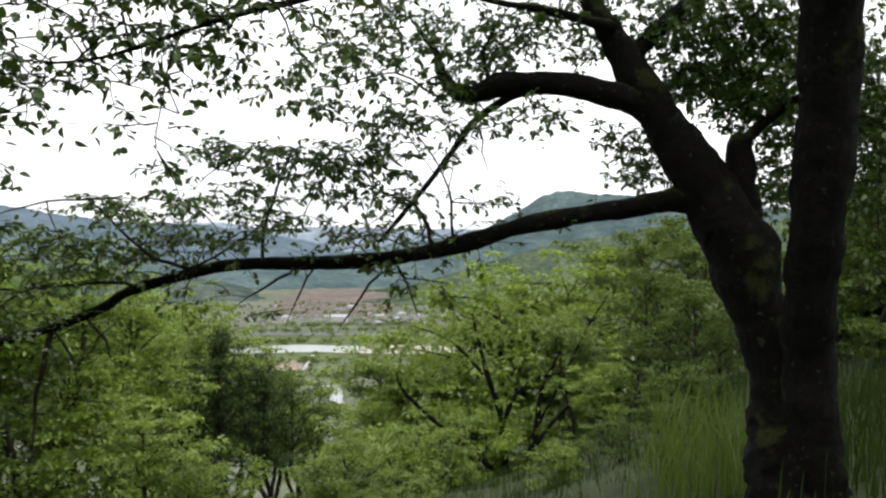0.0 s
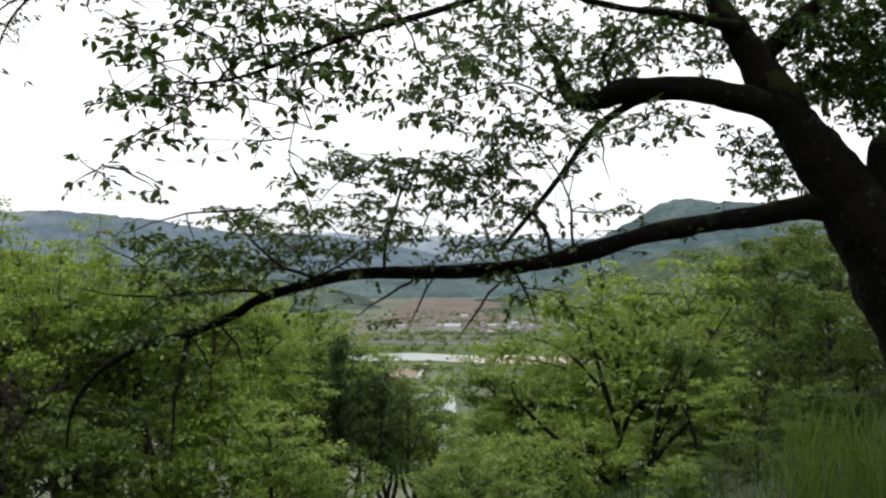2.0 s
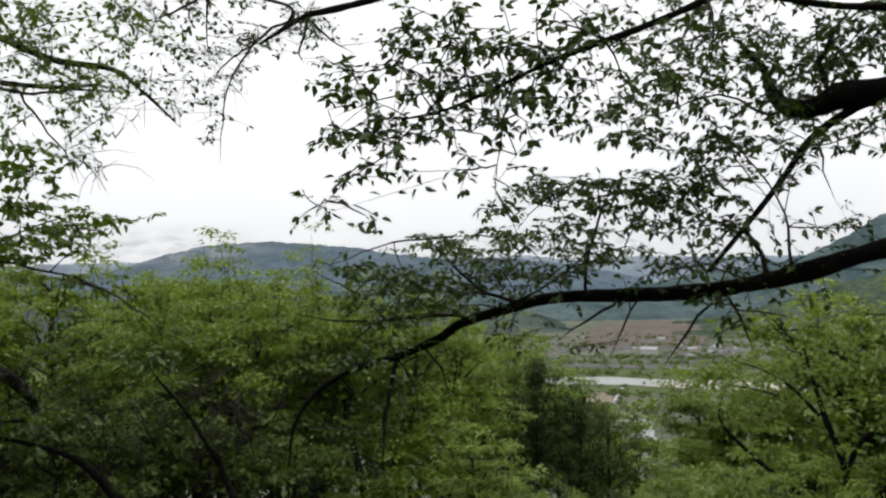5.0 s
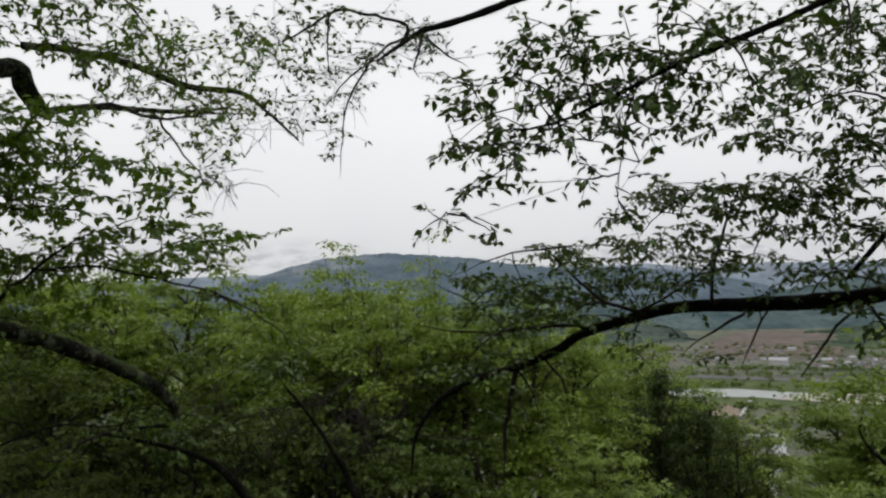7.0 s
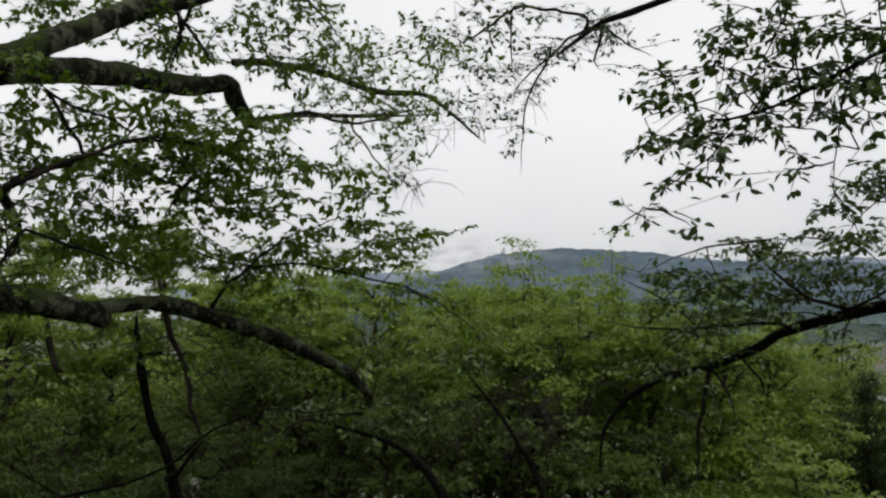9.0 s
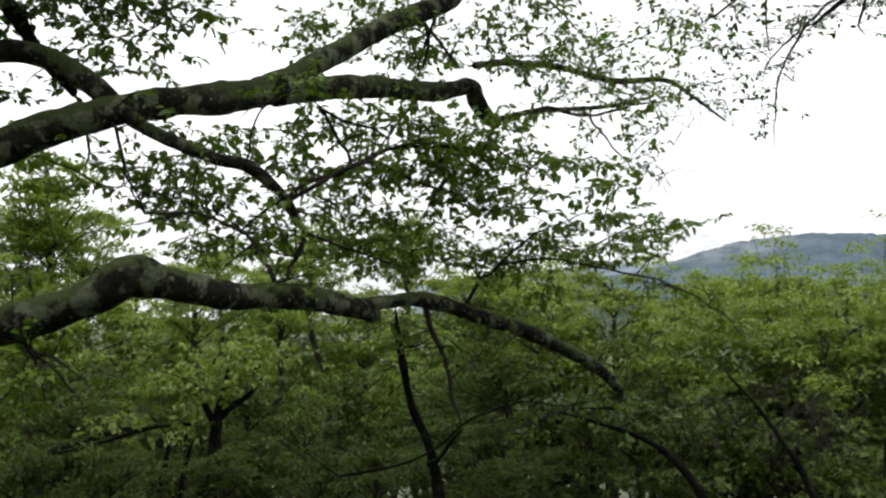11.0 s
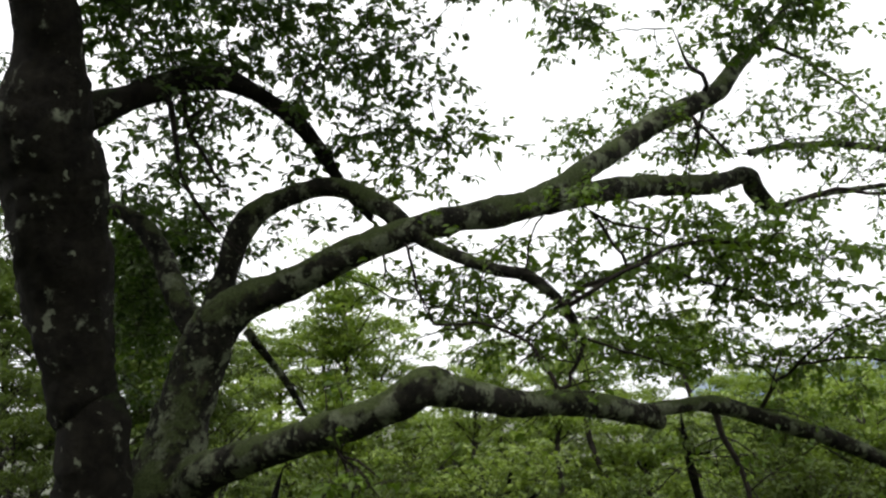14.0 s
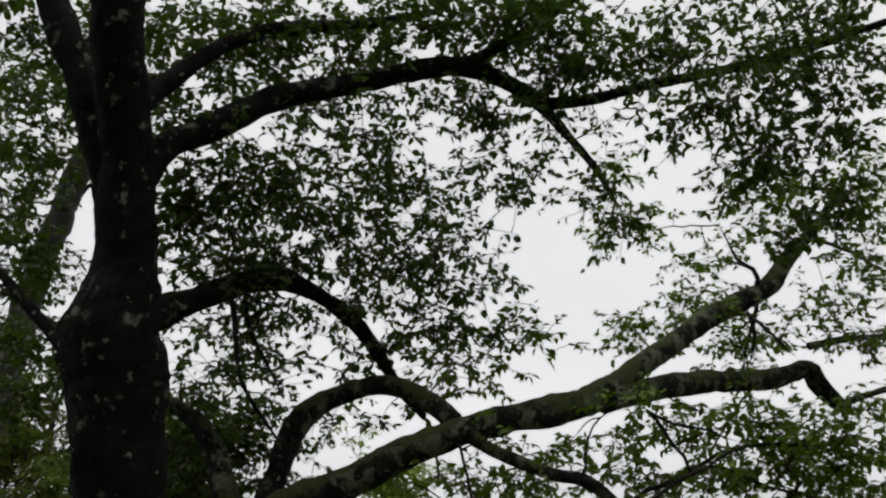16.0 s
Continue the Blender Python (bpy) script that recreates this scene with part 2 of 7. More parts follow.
def joined_tubes(name, paths, sides, mat, parent, knobbly=0.0):
    verts, faces, base = [], [], 0
    for k, rows in enumerate(paths):
        v, f = tube(rows, sides, knobbly, k)
        verts.append(v)
        faces += [tuple(i + base for i in q) for q in f]
        base += len(v)
    return mesh_object(name, np.vstack(verts).tolist(), faces, mat, parent)


def unit(a):
    return a / (np.linalg.norm(a, axis=-1, keepdims=True) + 1e-9)


def leaves_object(name, at, along, up, size, mat, parent, fine=True, width=0.5):
    """Leaves as real folded blades: base points, pointing directions, face normals and lengths."""
    at, along, size = np.asarray(at), unit(np.asarray(along)), np.asarray(size)[:, None]
    side = unit(np.cross(along, up))
    nrm = np.cross(side, along)
    if fine:
        outline = [(0, 0, 0), (0.27, -0.40, 0.10), (0.60, -0.36, 0.06), (1.06, 0, -0.16), (0.60, 0.36, 0.06), (0.27, 0.40, 0.10)]
        faces = [(0, 1, 2, 3), (0, 3, 4, 5)]
    else:
        outline = [(0, 0, 0), (0.45, -0.5, 0.10), (1, 0, -0.12), (0.45, 0.5, 0.10)]
        faces = [(0, 1, 2), (0, 2, 3)]
    n, k = len(at), len(outline)
    verts = np.empty((n, k, 3))
    for j, (a, s, h) in enumerate(outline):
        verts[:, j] = at + size * (a * along + s * width * 2 * 0.62 * side + h * nrm)
    flat = np.concatenate([np.array(f) for f in faces])
    loops = (np.arange(n)[:, None] * k + flat[None]).ravel()
    sizes = np.tile([len(f) for f in faces], n)
    return arrays_object(name, verts.reshape(-1, 3), loops, sizes, mat, parent)


rng = np.random.default_rng(7)


class Tree:
    """A near tree: limbs as parts of their own, then twigs and leaves that grow from them."""

    def __init__(self, bark, label, leaf=None):
        self.root = tagged(new("cherry_tree"), label, "tree")
        self.bark, self.leaf = bark, leaf or LEAF
        self.nodes, self.twigs, self.thin = [], [], []
        self.at, self.along, self.up, self.size = [], [], [], []

    def limb(self, name, points, sides=18, knobbly=0.2):
        rows = spline(points, 0.05)
        if not self.nodes:
            self.foot = tuple(rows[0, :3])
        v, f = tube(rows, sides, knobbly, len(self.nodes))
        mesh_object(name, v.tolist(), f, self.bark, self.root)
        self.nodes.append(rows[::3, :3])
        self.thin += [q for q in rows[::3] if q[3] < 0.06]
        return rows

    def twig(self, points):
        """A bare twig along rows of x, y, z, r; it grows out of the nearest wood and runs out thin."""
        wood = np.vstack(self.nodes)
        d = np.linalg.norm(wood - np.array(points[0][:3]), axis=1)
        if 0.02 < d.min() < 0.8:
            points = [(*wood[np.argmin(d)], points[0][3] * 1.2)] + list(points)
        points[-1] = (*points[-1][:3], points[-1][3] * 0.35)
        p = spline(points, 0.10)
        w = rng.normal(0, 1, (len(p), 3))
        p[:, 3] *= 0.85
        p[:, :3] += 0.2 * w * p[:, 3:] + 0.004 * w
        self.twigs.append(p)
        self.nodes.append(p[:, :3])
        self.thin += list(p)

    def shoot(self, a, b, r, leaves, leaf_size, flat):
        """One leafy shoot from a to b; returns the points along it."""
        span = np.linalg.norm(b - a)
        mid = (a + b) / 2 + rng.normal(0, 0.10, 3) * span + np.array((0, 0, 0.08 * span))
        t = np.linspace(0, 1, 4)[:, None]
        p = (1 - t) ** 2 * a + 2 * t * (1 - t) * mid + t ** 2 * b
        self.twigs.append(np.hstack([p, np.linspace(r, 0.002, 4)[:, None]]))
        go = unit(b - a)
        for q in range(leaves):
            f = 1 - 0.65 * rng.random() ** 1.4
            base = (1 - f) ** 2 * a + 2 * f * (1 - f) * mid + f ** 2 * b
            out = unit(go * 0.5 + rng.normal(0, 0.75, 3) * (1, 1, 0.4) + np.array((0, 0, -0.30)))
            self.at.append(base + out * 0.018)
            self.along.append(out)
            self.up.append(unit(rng.normal(0, flat, 3) + np.array((0, 0, 1.0))))
            self.size.append(leaf_size * (0.6 + 0.6 * rng.random()))
        return p

    def sprouts(self, count, reach=0.5, leaf_size=0.056):
        """Thin forked side twigs with a few leaves, all along the thinner wood."""
        wood = list(self.thin)
        for k in range(count):
            a = wood[rng.integers(len(wood))]
            go = unit(rng.normal(0, 1, 3) * (1, 1, 0.55) + np.array((0, 0, 0.05)))
            b = a[:3] + go * reach * (0.35 + 0.9 * rng.random())
            p = self.shoot(a[:3], b, min(0.008, a[3] * 0.6), 5, leaf_size, 0.7)
            for s in range(rng.integers(1, 4)):
                c = p[rng.integers(1, 3)]
                e = c + unit(go + rng.normal(0, 0.7, 3) * (1, 1, 0.6)) * reach * (0.2 + 0.35 * rng.random())
                self.shoot(c, e, 0.0045, 4, leaf_size, 0.7)

    def bare(self, centre, reach, count):
        """Forked bare twigs round centre, grown from the nearest wood."""
        c = np.array(centre)
        wood = np.vstack(self.nodes)
        src = wood[np.argmin(np.linalg.norm(wood - c, axis=1))]
        pool = self.shoot(src, c, 0.008, 0, 0.05, 0.5)
        for k in range(count):
            a = pool[rng.integers(len(pool) // 3, len(pool))]
            b = c + rng.normal(0, 0.6, 3) * reach * (1, 1, 0.8) + np.array((0, 0, -0.15 * reach))
            pool = np.vstack([pool, self.shoot(a, b, 0.0055, 0, 0.05, 0.5)[1:]])

    def pad(self, centre, rx, rz, n, leaf_size=0.056, flat=0.5, per=7):
        """A layer of foliage round centre: a twig from the nearest wood that branches into leafy shoots."""
        c = np.array(centre)
        wood = np.vstack(self.nodes)
        d = np.linalg.norm((wood - c) * (1, 1, 1.3), axis=1)
        src = wood[np.argmin(d)]
        hub = c + rng.normal(0, 0.15, 3) * (rx, rx, rz)
        gap = np.linalg.norm(hub - src)
        pool = np.array([hub])
        if gap > 0.08:
            bow = (src + hub) / 2 + np.array((0, 0, 0.10 * gap)) + rng.normal(0, 0.06 * gap, 3)
            rr = 0.006 + 0.006 * min(gap, 2.0)
            self.twig([(*src, rr), (*bow, rr * 0.8), (*hub, rr * 0.55)])
            pool = self.twigs[-1][len(self.twigs[-1]) // 2:, :3]
        count = max(2, int(n / per))
        v = unit(rng.normal(0, 1, (count, 3))) * rng.random((count, 1)) ** 0.5 * np.exp(rng.normal(0, 0.22, (count, 1))) * np.array((rx, rx, rz))
        v = v[np.argsort(np.linalg.norm(v + c - hub, axis=1))]
        for k in range(count):
            end = c + v[k]
            dist = np.linalg.norm(pool - end, axis=1)
            start = pool[np.argmin(dist)]
            if dist.min() < 0.07:
                end = start + unit(rng.normal(0, 1, 3) * (1, 1, 0.4)) * 0.16
            p = self.shoot(start, end, 0.0036 + 0.0028 * min(dist.min(), 0.8), per, leaf_size, flat)
            pool = np.vstack([pool, p[1:]])

    def finish(self, single=0, near=(0, 0, 0)):
        """Builds the twigs and leaves; the leaves nearest to a place are objects of their own."""
        joined = tagged(joined_tubes("twig_growth", self.twigs, 3, TWIG, self.root), kind="stuff")
        at, along, up, size = (np.array(q) for q in (self.at, self.along, self.up, self.size))
        order = np.argsort(np.linalg.norm(at - np.array(near), axis=1))
        rest = order[single:]
        crown = tagged(leaves_object("foliage", at[rest], along[rest], up[rest], size[rest], self.leaf, self.root, width=0.57), kind="stuff")
        shared = None
        for k in order[:single]:
            a = unit(along[k])
            side = unit(np.cross(a, up[k]))
            m = Matrix((a, side, np.cross(side, a))).transposed().to_4x4()
            if shared is None:
                leaf = leaves_object("leaf", [(0, 0, 0)], [(1, 0, 0)], np.array([(0, 0, 1.0)]), [1.0], self.leaf, self.root, width=0.57)
                shared = leaf.data
            else:
                leaf = new("leaf", shared)
                leaf.parent = self.root
            leaf.matrix_basis = Matrix.Translation(at[k]) @ m @ Matrix.Scale(size[k], 4)
        base = Vector(self.foot)
        self.root.location = base
        for part in self.root.children:
            part.matrix_parent_inverse = Matrix.Translation(-base)
        return joined, crown


# ---- the land ----
DOWN = (-0.63, 0.777)
VALLEY_Z = -92.0


def ground_z(x, y):
    """Height of the hillside, which falls to a flat valley floor."""
    s = DOWN[0] * x + DOWN[1] * y
    s = np.where(s < -6, -6 + (s + 6) * 0.35, s)
    steep = 8 * np.logaddexp(0, (s - 30) / 8)
    z = -(0.30 * s + 0.22 * steep)
    z = VALLEY_Z + 6 * np.logaddexp(0, (z - VALLEY_Z) / 6)
    wave = 0.10 * np.sin(1.3 * x + 0.6 * y) * np.sin(0.9 * y - 0.4 * x + 1) + 0.5 * np.sin(0.11 * x + 2) * np.sin(0.13 * y)
    rise = 0.28 * 0.7 * np.logaddexp(0, (x - 1.2) / 0.7) * np.clip((70 - s) / 40, 0, 1)
    rise = 4 * np.tanh(rise / 4) * np.clip((y - 1) / 4, 0, 1)
    return z + rise + wave * np.clip((z - VALLEY_Z) / 20, 0, 1) * np.clip(np.hypot(x, y) / 4, 0, 1)


def land():
    rings, spokes = 150, 288
    r = 0.5 * (4700 / 0.5) ** (np.arange(rings) / (rings - 1))
    a = np.linspace(0, 2 * np.pi, spokes, endpoint=False)
    x, y = r[:, None] * np.cos(a), r[:, None] * np.sin(a)
    verts = np.vstack([np.stack([x, y, ground_z(x, y)], -1).reshape(-1, 3), [[0, 0, float(ground_z(0.0, 0.0))]]])
    faces, kinds = [], []
    for i in range(rings - 1):
        for k in range(spokes):
            k2 = (k + 1) % spokes
            faces.append((i * spokes + k, (i + 1) * spokes + k, (i + 1) * spokes + k2, i * spokes + k2))
    faces += [(rings * spokes, k, (k + 1) % spokes) for k in range(spokes)]
    ob = mesh_object("ground", verts.tolist(), faces, SOIL)
    ob.data.materials.append(FIELD)
    for p in ob.data.polygons:
        p.material_index = 1 if p.center.z < VALLEY_Z + 3 else 0
    return tagged(ob, "grassy wooded hillside falling to a wide valley floor", "ground", kind="structure")


# a little distance haze is put into the field greens
FIELD = two_tone("valley_fields", (0.10, 0.12, 0.08), (0.17, 0.18, 0.125), 0.006, fine=0.05)
WATER, wn_, wl_, wp_ = material("river_water")
wp_.inputs["Base Color"].default_value = (0.22, 0.24, 0.23, 1)
wp_.inputs["Roughness"].default_value = 0.3
bump(wn_, wl_, wp_, noise_node(wn_, wl_, 0.25, 4).outputs["Fac"], 0.5, 1.2)
GRAVEL = two_tone("river_gravel", (0.44, 0.40, 0.34), (0.62, 0.58, 0.51), 0.04, fine=0.4)
SAND = two_tone("river_sand", (0.24, 0.19, 0.14), (0.36, 0.30, 0.23), 0.04, fine=0.3)
CONCRETE = two_tone("pale_concrete", (0.42, 0.42, 0.40), (0.55, 0.54, 0.52), 0.1, fine=1.0)
# brown greyed, with distance haze in the colour
EARTH = two_tone("ploughed_earth", (0.125, 0.098, 0.082), (0.185, 0.15, 0.128), 0.01, fine=0.06)
BANK = two_tone("grassy_bank", (0.07, 0.10, 0.03), (0.13, 0.17, 0.06), 0.02, fine=0.1)
ROAD = two_tone("grey_road", (0.12, 0.12, 0.125), (0.17, 0.17, 0.17), 0.05)


def wooded(name, shade, lit, scale, relief, contrast=1.0):
    """Far woodland: crowns painted lit in the middle and shaded between, over wide patches of different woods."""
    shade, lit = toned(shade), toned(lit)
    m, n, l, p = material(name)
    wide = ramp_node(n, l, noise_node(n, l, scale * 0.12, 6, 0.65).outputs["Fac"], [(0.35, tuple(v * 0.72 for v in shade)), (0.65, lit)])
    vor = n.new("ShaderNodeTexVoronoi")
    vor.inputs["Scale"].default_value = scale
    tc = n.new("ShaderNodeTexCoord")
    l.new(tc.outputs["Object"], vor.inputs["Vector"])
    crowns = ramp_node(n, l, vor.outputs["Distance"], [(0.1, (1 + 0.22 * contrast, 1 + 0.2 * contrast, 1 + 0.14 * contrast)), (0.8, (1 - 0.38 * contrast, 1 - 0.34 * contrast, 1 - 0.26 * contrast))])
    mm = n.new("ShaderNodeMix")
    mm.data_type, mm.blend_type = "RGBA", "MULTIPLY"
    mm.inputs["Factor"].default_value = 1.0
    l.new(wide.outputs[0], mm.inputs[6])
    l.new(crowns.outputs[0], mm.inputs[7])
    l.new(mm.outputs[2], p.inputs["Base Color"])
    p.inputs["Roughness"].default_value = 1.0
    p.inputs["Specular IOR Level"].default_value = 0.0
    inv = n.new("ShaderNodeMath")
    inv.operation = "SUBTRACT"
    inv.inputs[0].default_value = 1.0
    l.new(vor.outputs["Distance"], inv.inputs[1])
    bump(n, l, p, inv.outputs[0], 0.5 * contrast, relief)
    return m


# distance haze is put into the hill colours, bluer and paler farther off
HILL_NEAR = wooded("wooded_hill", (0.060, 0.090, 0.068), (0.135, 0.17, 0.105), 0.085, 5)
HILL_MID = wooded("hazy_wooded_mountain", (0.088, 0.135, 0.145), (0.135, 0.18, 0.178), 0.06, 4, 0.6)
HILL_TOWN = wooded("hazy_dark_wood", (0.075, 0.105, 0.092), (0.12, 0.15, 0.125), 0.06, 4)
HILL_FAR = wooded("haze_blue_mountain", (0.125, 0.175, 0.215), (0.155, 0.20, 0.24), 0.05, 4, 0.35)
HILL_PALE = wooded("haze_pale_mountain", (0.27, 0.33, 0.40), (0.30, 0.36, 0.42), 0.03, 3, 0.15)


def patch(name, label, mat, lift, outline, jag=0.0):
    """A flat piece of the valley floor, with an uneven edge."""
    p = np.array(outline, float)
    q = []
    for i in range(len(p)):
        a, b = p[i], p[(i + 1) % len(p)]
        n = max(1, int(np.linalg.norm(b - a) / 12))
        for t in np.linspace(0, 1, n, endpoint=False):
            c = a + (b - a) * t
            j = jag * noise.noise(Vector((c[0] * 0.05, c[1] * 0.05, lift)))
            q.append((c[0] + j, c[1] + j, VALLEY_Z + lift))
    me = bpy.data.meshes.new(name)
    bm = bmesh.new()
    f = bm.faces.new([bm.verts.new(v) for v in q])
    bmesh.ops.recalc_face_normals(bm, faces=[f])
    if f.normal.z < 0:
        f.normal_flip()
    bmesh.ops.triangulate(bm, faces=[f])
    bm.to_mesh(me)
    bm.free()
    me.materials.append(mat)
    return tagged(new(name, me), label, name.replace("_", " "), kind="structure")


def hills(name, label, mat, near, far, skyline, rough):
    """A range of hills: rises from the valley at near to a crest at far, whose skyline is given as azimuth and elevation in degrees."""
    az = np.arange(skyline[0][0], skyline[-1][0] + 0.01, 0.15)
    el = np.interp(az, [q[0] for q in skyline], [q[1] for q in skyline])
    # soften the corners of the skyline
    k = np.ones(9) / 9
    el = np.convolve(np.pad(el, 4, mode="edge"), k, "valid")
    el += [0.07 * noise.noise(Vector((a * 1.7, near, 0.5))) + 0.045 * noise.noise(Vector((a * 5.3, near, 2.5))) for a in az]
    n = 28
    t = np.linspace(0, 1.15, n)
    verts, faces = [], []
    for j in range(n):
        for i, a in enumerate(az):
            r = near + (far - near) * t[j]
            x, y = -r * math.sin(radians(a)), r * math.cos(radians(a))
            crest = far * math.tan(radians(el[i])) + 1.5
            rise = min(t[j], 1.0) ** 1.25 if t[j] <= 1 else 1 - (t[j] - 1) * 3
            h = noise.fractal(Vector((x * 0.0035, y * 0.0035, 3.0)), 1.0, 2.0, 5)
            fade = math.sin(math.pi * min(t[j], 1.0)) * 1.0 + 0.12
            z = VALLEY_Z - 2 + (crest - VALLEY_Z) * rise + rough * h * fade
            z += rough * 0.16 * noise.fractal(Vector((x * 0.03, y * 0.03, 9.0)), 1.0, 2.0, 4)
            verts.append((x, y, z))
    m = len(az)
    for j in range(n - 1):
        for i in range(m - 1):
            faces.append((j * m + i, j * m + i + 1, (j + 1) * m + i + 1, (j + 1) * m + i))
    return tagged(mesh_object(name, verts, faces, mat), label, "mountain", kind="structure")


land()
hills("backdrop_mountain_pale", "farthest mountain range, hazed pale blue, under low cloud", HILL_PALE, 4200, 4650, [(-30, 1.0), (-5, 1.5), (2, 1.55), (8, 1.75), (12, 1.5), (16, 2.0), (22, 1.9), (28, 2.2), (50, 1.7), (62, 1.0)], 14)
hills("backdrop_mountain_blue", "long wooded mountain ridge, hazed blue, touching low cloud", HILL_FAR, 2300, 3600, [(4, -1.2), (9, 0.5), (13, 1.3), (17, 1.8), (22, 1.9), (26, 2.35), (29, 2.9), (33, 3.25), (36, 3.2), (39, 2.95), (42, 2.2), (45, 1.2), (50, 0.8), (60, 0.2)], 26)
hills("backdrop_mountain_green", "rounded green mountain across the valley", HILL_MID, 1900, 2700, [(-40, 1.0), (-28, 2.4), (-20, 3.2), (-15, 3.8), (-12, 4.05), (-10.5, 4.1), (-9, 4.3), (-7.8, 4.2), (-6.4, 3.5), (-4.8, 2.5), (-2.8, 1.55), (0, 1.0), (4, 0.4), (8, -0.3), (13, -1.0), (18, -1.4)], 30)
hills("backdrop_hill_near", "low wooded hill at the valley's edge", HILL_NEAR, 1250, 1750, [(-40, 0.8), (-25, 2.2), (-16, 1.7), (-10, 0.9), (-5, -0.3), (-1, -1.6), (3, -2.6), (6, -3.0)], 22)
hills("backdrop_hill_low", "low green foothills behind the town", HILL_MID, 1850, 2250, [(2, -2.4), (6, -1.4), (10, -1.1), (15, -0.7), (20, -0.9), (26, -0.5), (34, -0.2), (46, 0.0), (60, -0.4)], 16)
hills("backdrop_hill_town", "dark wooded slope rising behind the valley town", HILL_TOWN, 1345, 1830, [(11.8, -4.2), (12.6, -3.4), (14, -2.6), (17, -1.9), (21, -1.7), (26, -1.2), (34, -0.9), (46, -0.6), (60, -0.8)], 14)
patch("grassy_bank", "green grassy river bank", BANK, 0.30, [(-275, 673), (-346, 844), (-241, 883), (-109, 875), (34, 860), (28, 711), (-65, 677), (-150, 620)], 6.0)
patch("river", "shallow river reflecting the white sky", WATER, 0.60, [(-251, 676), (-202, 740), (-140, 766), (-72, 756), (-2, 731), (-2, 708), (-68, 711), (-125, 711), (-190, 699), (-240, 648)], 6.0)
patch("gravel_bank", "pale gravel bank beside the river", GRAVEL, 0.90, [(-98, 703), (-62, 758), (-2, 748), (34, 736), (33, 704), (-17, 698), (-67, 699)], 4.0)
patch("sand_bar", "brown sand bar in the river bed", SAND, 0.70, [(-138, 592), (-143, 654), (-131, 669), (-111, 641), (-108, 596)], 3.0)
patch("weir", "pale concrete weir across the river bed", CONCRETE, 1.00, [(-108, 602), (-115, 689), (-112, 690), (-105, 602)], 0.0)
patch("river", "narrow sparkling reach of river between the trees", WATER, 0.80, [(-97, 530), (-79, 537), (-71, 540), (-64, 497), (-56, 424), (-53, 380), (-54, 355), (-57, 365), (-59, 410), (-67, 469), (-76, 524), (-96, 526)], 4.0)
patch("brown_field", "bare brown field below the hills", EARTH, 0.50, [(-245, 1083), (-299, 1454), (-306, 1736), (-218, 1851), (-128, 1717), (-88, 1333), (-70, 1167), (-137, 1098)], 12.0)
patch("grey_road", "grey road along the river bank", ROAD, 0.90, [(-270, 848), (39, 839), (40, 866), (-277, 872)], 0.0)
patch("green_field", "green rice field by the town", FIELD, 0.40, [(-237, 871), (40, 872), (45, 975), (-266, 977)], 4.0)


def low_cloud(name, label, r, az, el, seed):
    """A bank of thin cloud far off, dense in the middle and ragged at its edges."""
    m, n, l, p = material("low_cloud")
    tc = n.new("ShaderNodeTexCoord")
    grad = n.new("ShaderNodeSeparateXYZ")
    l.new(tc.outputs["UV"], grad.inputs[0])
    nz = noise_node(n, l, 5, 6, 0.6, "UV", (3.0, 1.0, 1.0))
    band = n.new("ShaderNodeValToRGB")
    e = band.color_ramp.elements
    e.new(0.5)
    for k, (q, v) in enumerate(((0.0, 0.0), (0.5, 1.0), (1.0, 0.0))):
        e[k].position, e[k].color = q, (v, v, v, 1)
    l.new(grad.outputs["Y"], band.inputs["Fac"])
    mul = n.new("ShaderNodeMath")
    mul.operation = "MULTIPLY"
    l.new(band.outputs[0], mul.inputs[0])
    cut = ramp_node(n, l, nz.outputs["Fac"], [(0.38, (0, 0, 0)), (0.68, (0.9, 0.9, 0.9))])
    l.new(cut.outputs[0], mul.inputs[1])
    ends = n.new("ShaderNodeValToRGB")
    e = ends.color_ramp.elements
    e.new(0.25)
    e.new(0.75)
    for k, (q, v) in enumerate(((0.0, 0.0), (0.25, 1.0), (0.75, 1.0), (1.0, 0.0))):
        e[k].position, e[k].color = q, (v, v, v, 1)
    l.new(grad.outputs["X"], ends.inputs["Fac"])
    mul2 = n.new("ShaderNodeMath")
    mul2.operation = "MULTIPLY"
    l.new(mul.outputs[0], mul2.inputs[0])
    l.new(ends.outputs[0], mul2.inputs[1])
    # the cloud's own glow stands in for daylight on it
    em = n.new("ShaderNodeEmission")
    em.inputs["Color"].default_value = (0.80, 0.82, 0.86, 1)
    em.inputs["Strength"].default_value = 1.0
    tr = n.new("ShaderNodeBsdfTransparent")
    mx = n.new("ShaderNodeMixShader")
    l.new(mul2.outputs[0], mx.inputs[0])
    l.new(tr.outputs[0], mx.inputs[1])
    l.new(em.outputs[0], mx.inputs[2])
    l.new(mx.outputs[0], n["Material Output"].inputs["Surface"])
    steps = 24
    verts, uvs = [], []
    for j in range(2):
        for i in range(steps + 1):
            a = radians(az[0] + (az[1] - az[0]) * i / steps)
            verts.append((-r * math.sin(a), r * math.cos(a), 1.5 + r * math.tan(radians(el[j]))))
            uvs.append((i / steps, j))
    faces = [(i, i + 1, steps + 2 + i, steps + 1 + i) for i in range(steps)]
    ob = mesh_object(name, verts, faces, m)
    layer = ob.data.uv_layers.new(name="UVMap")
    for loop in ob.data.loops:
        layer.data[loop.index].uv = uvs[loop.vertex_index]
    return tagged(ob, label, "cloud", kind="structure")


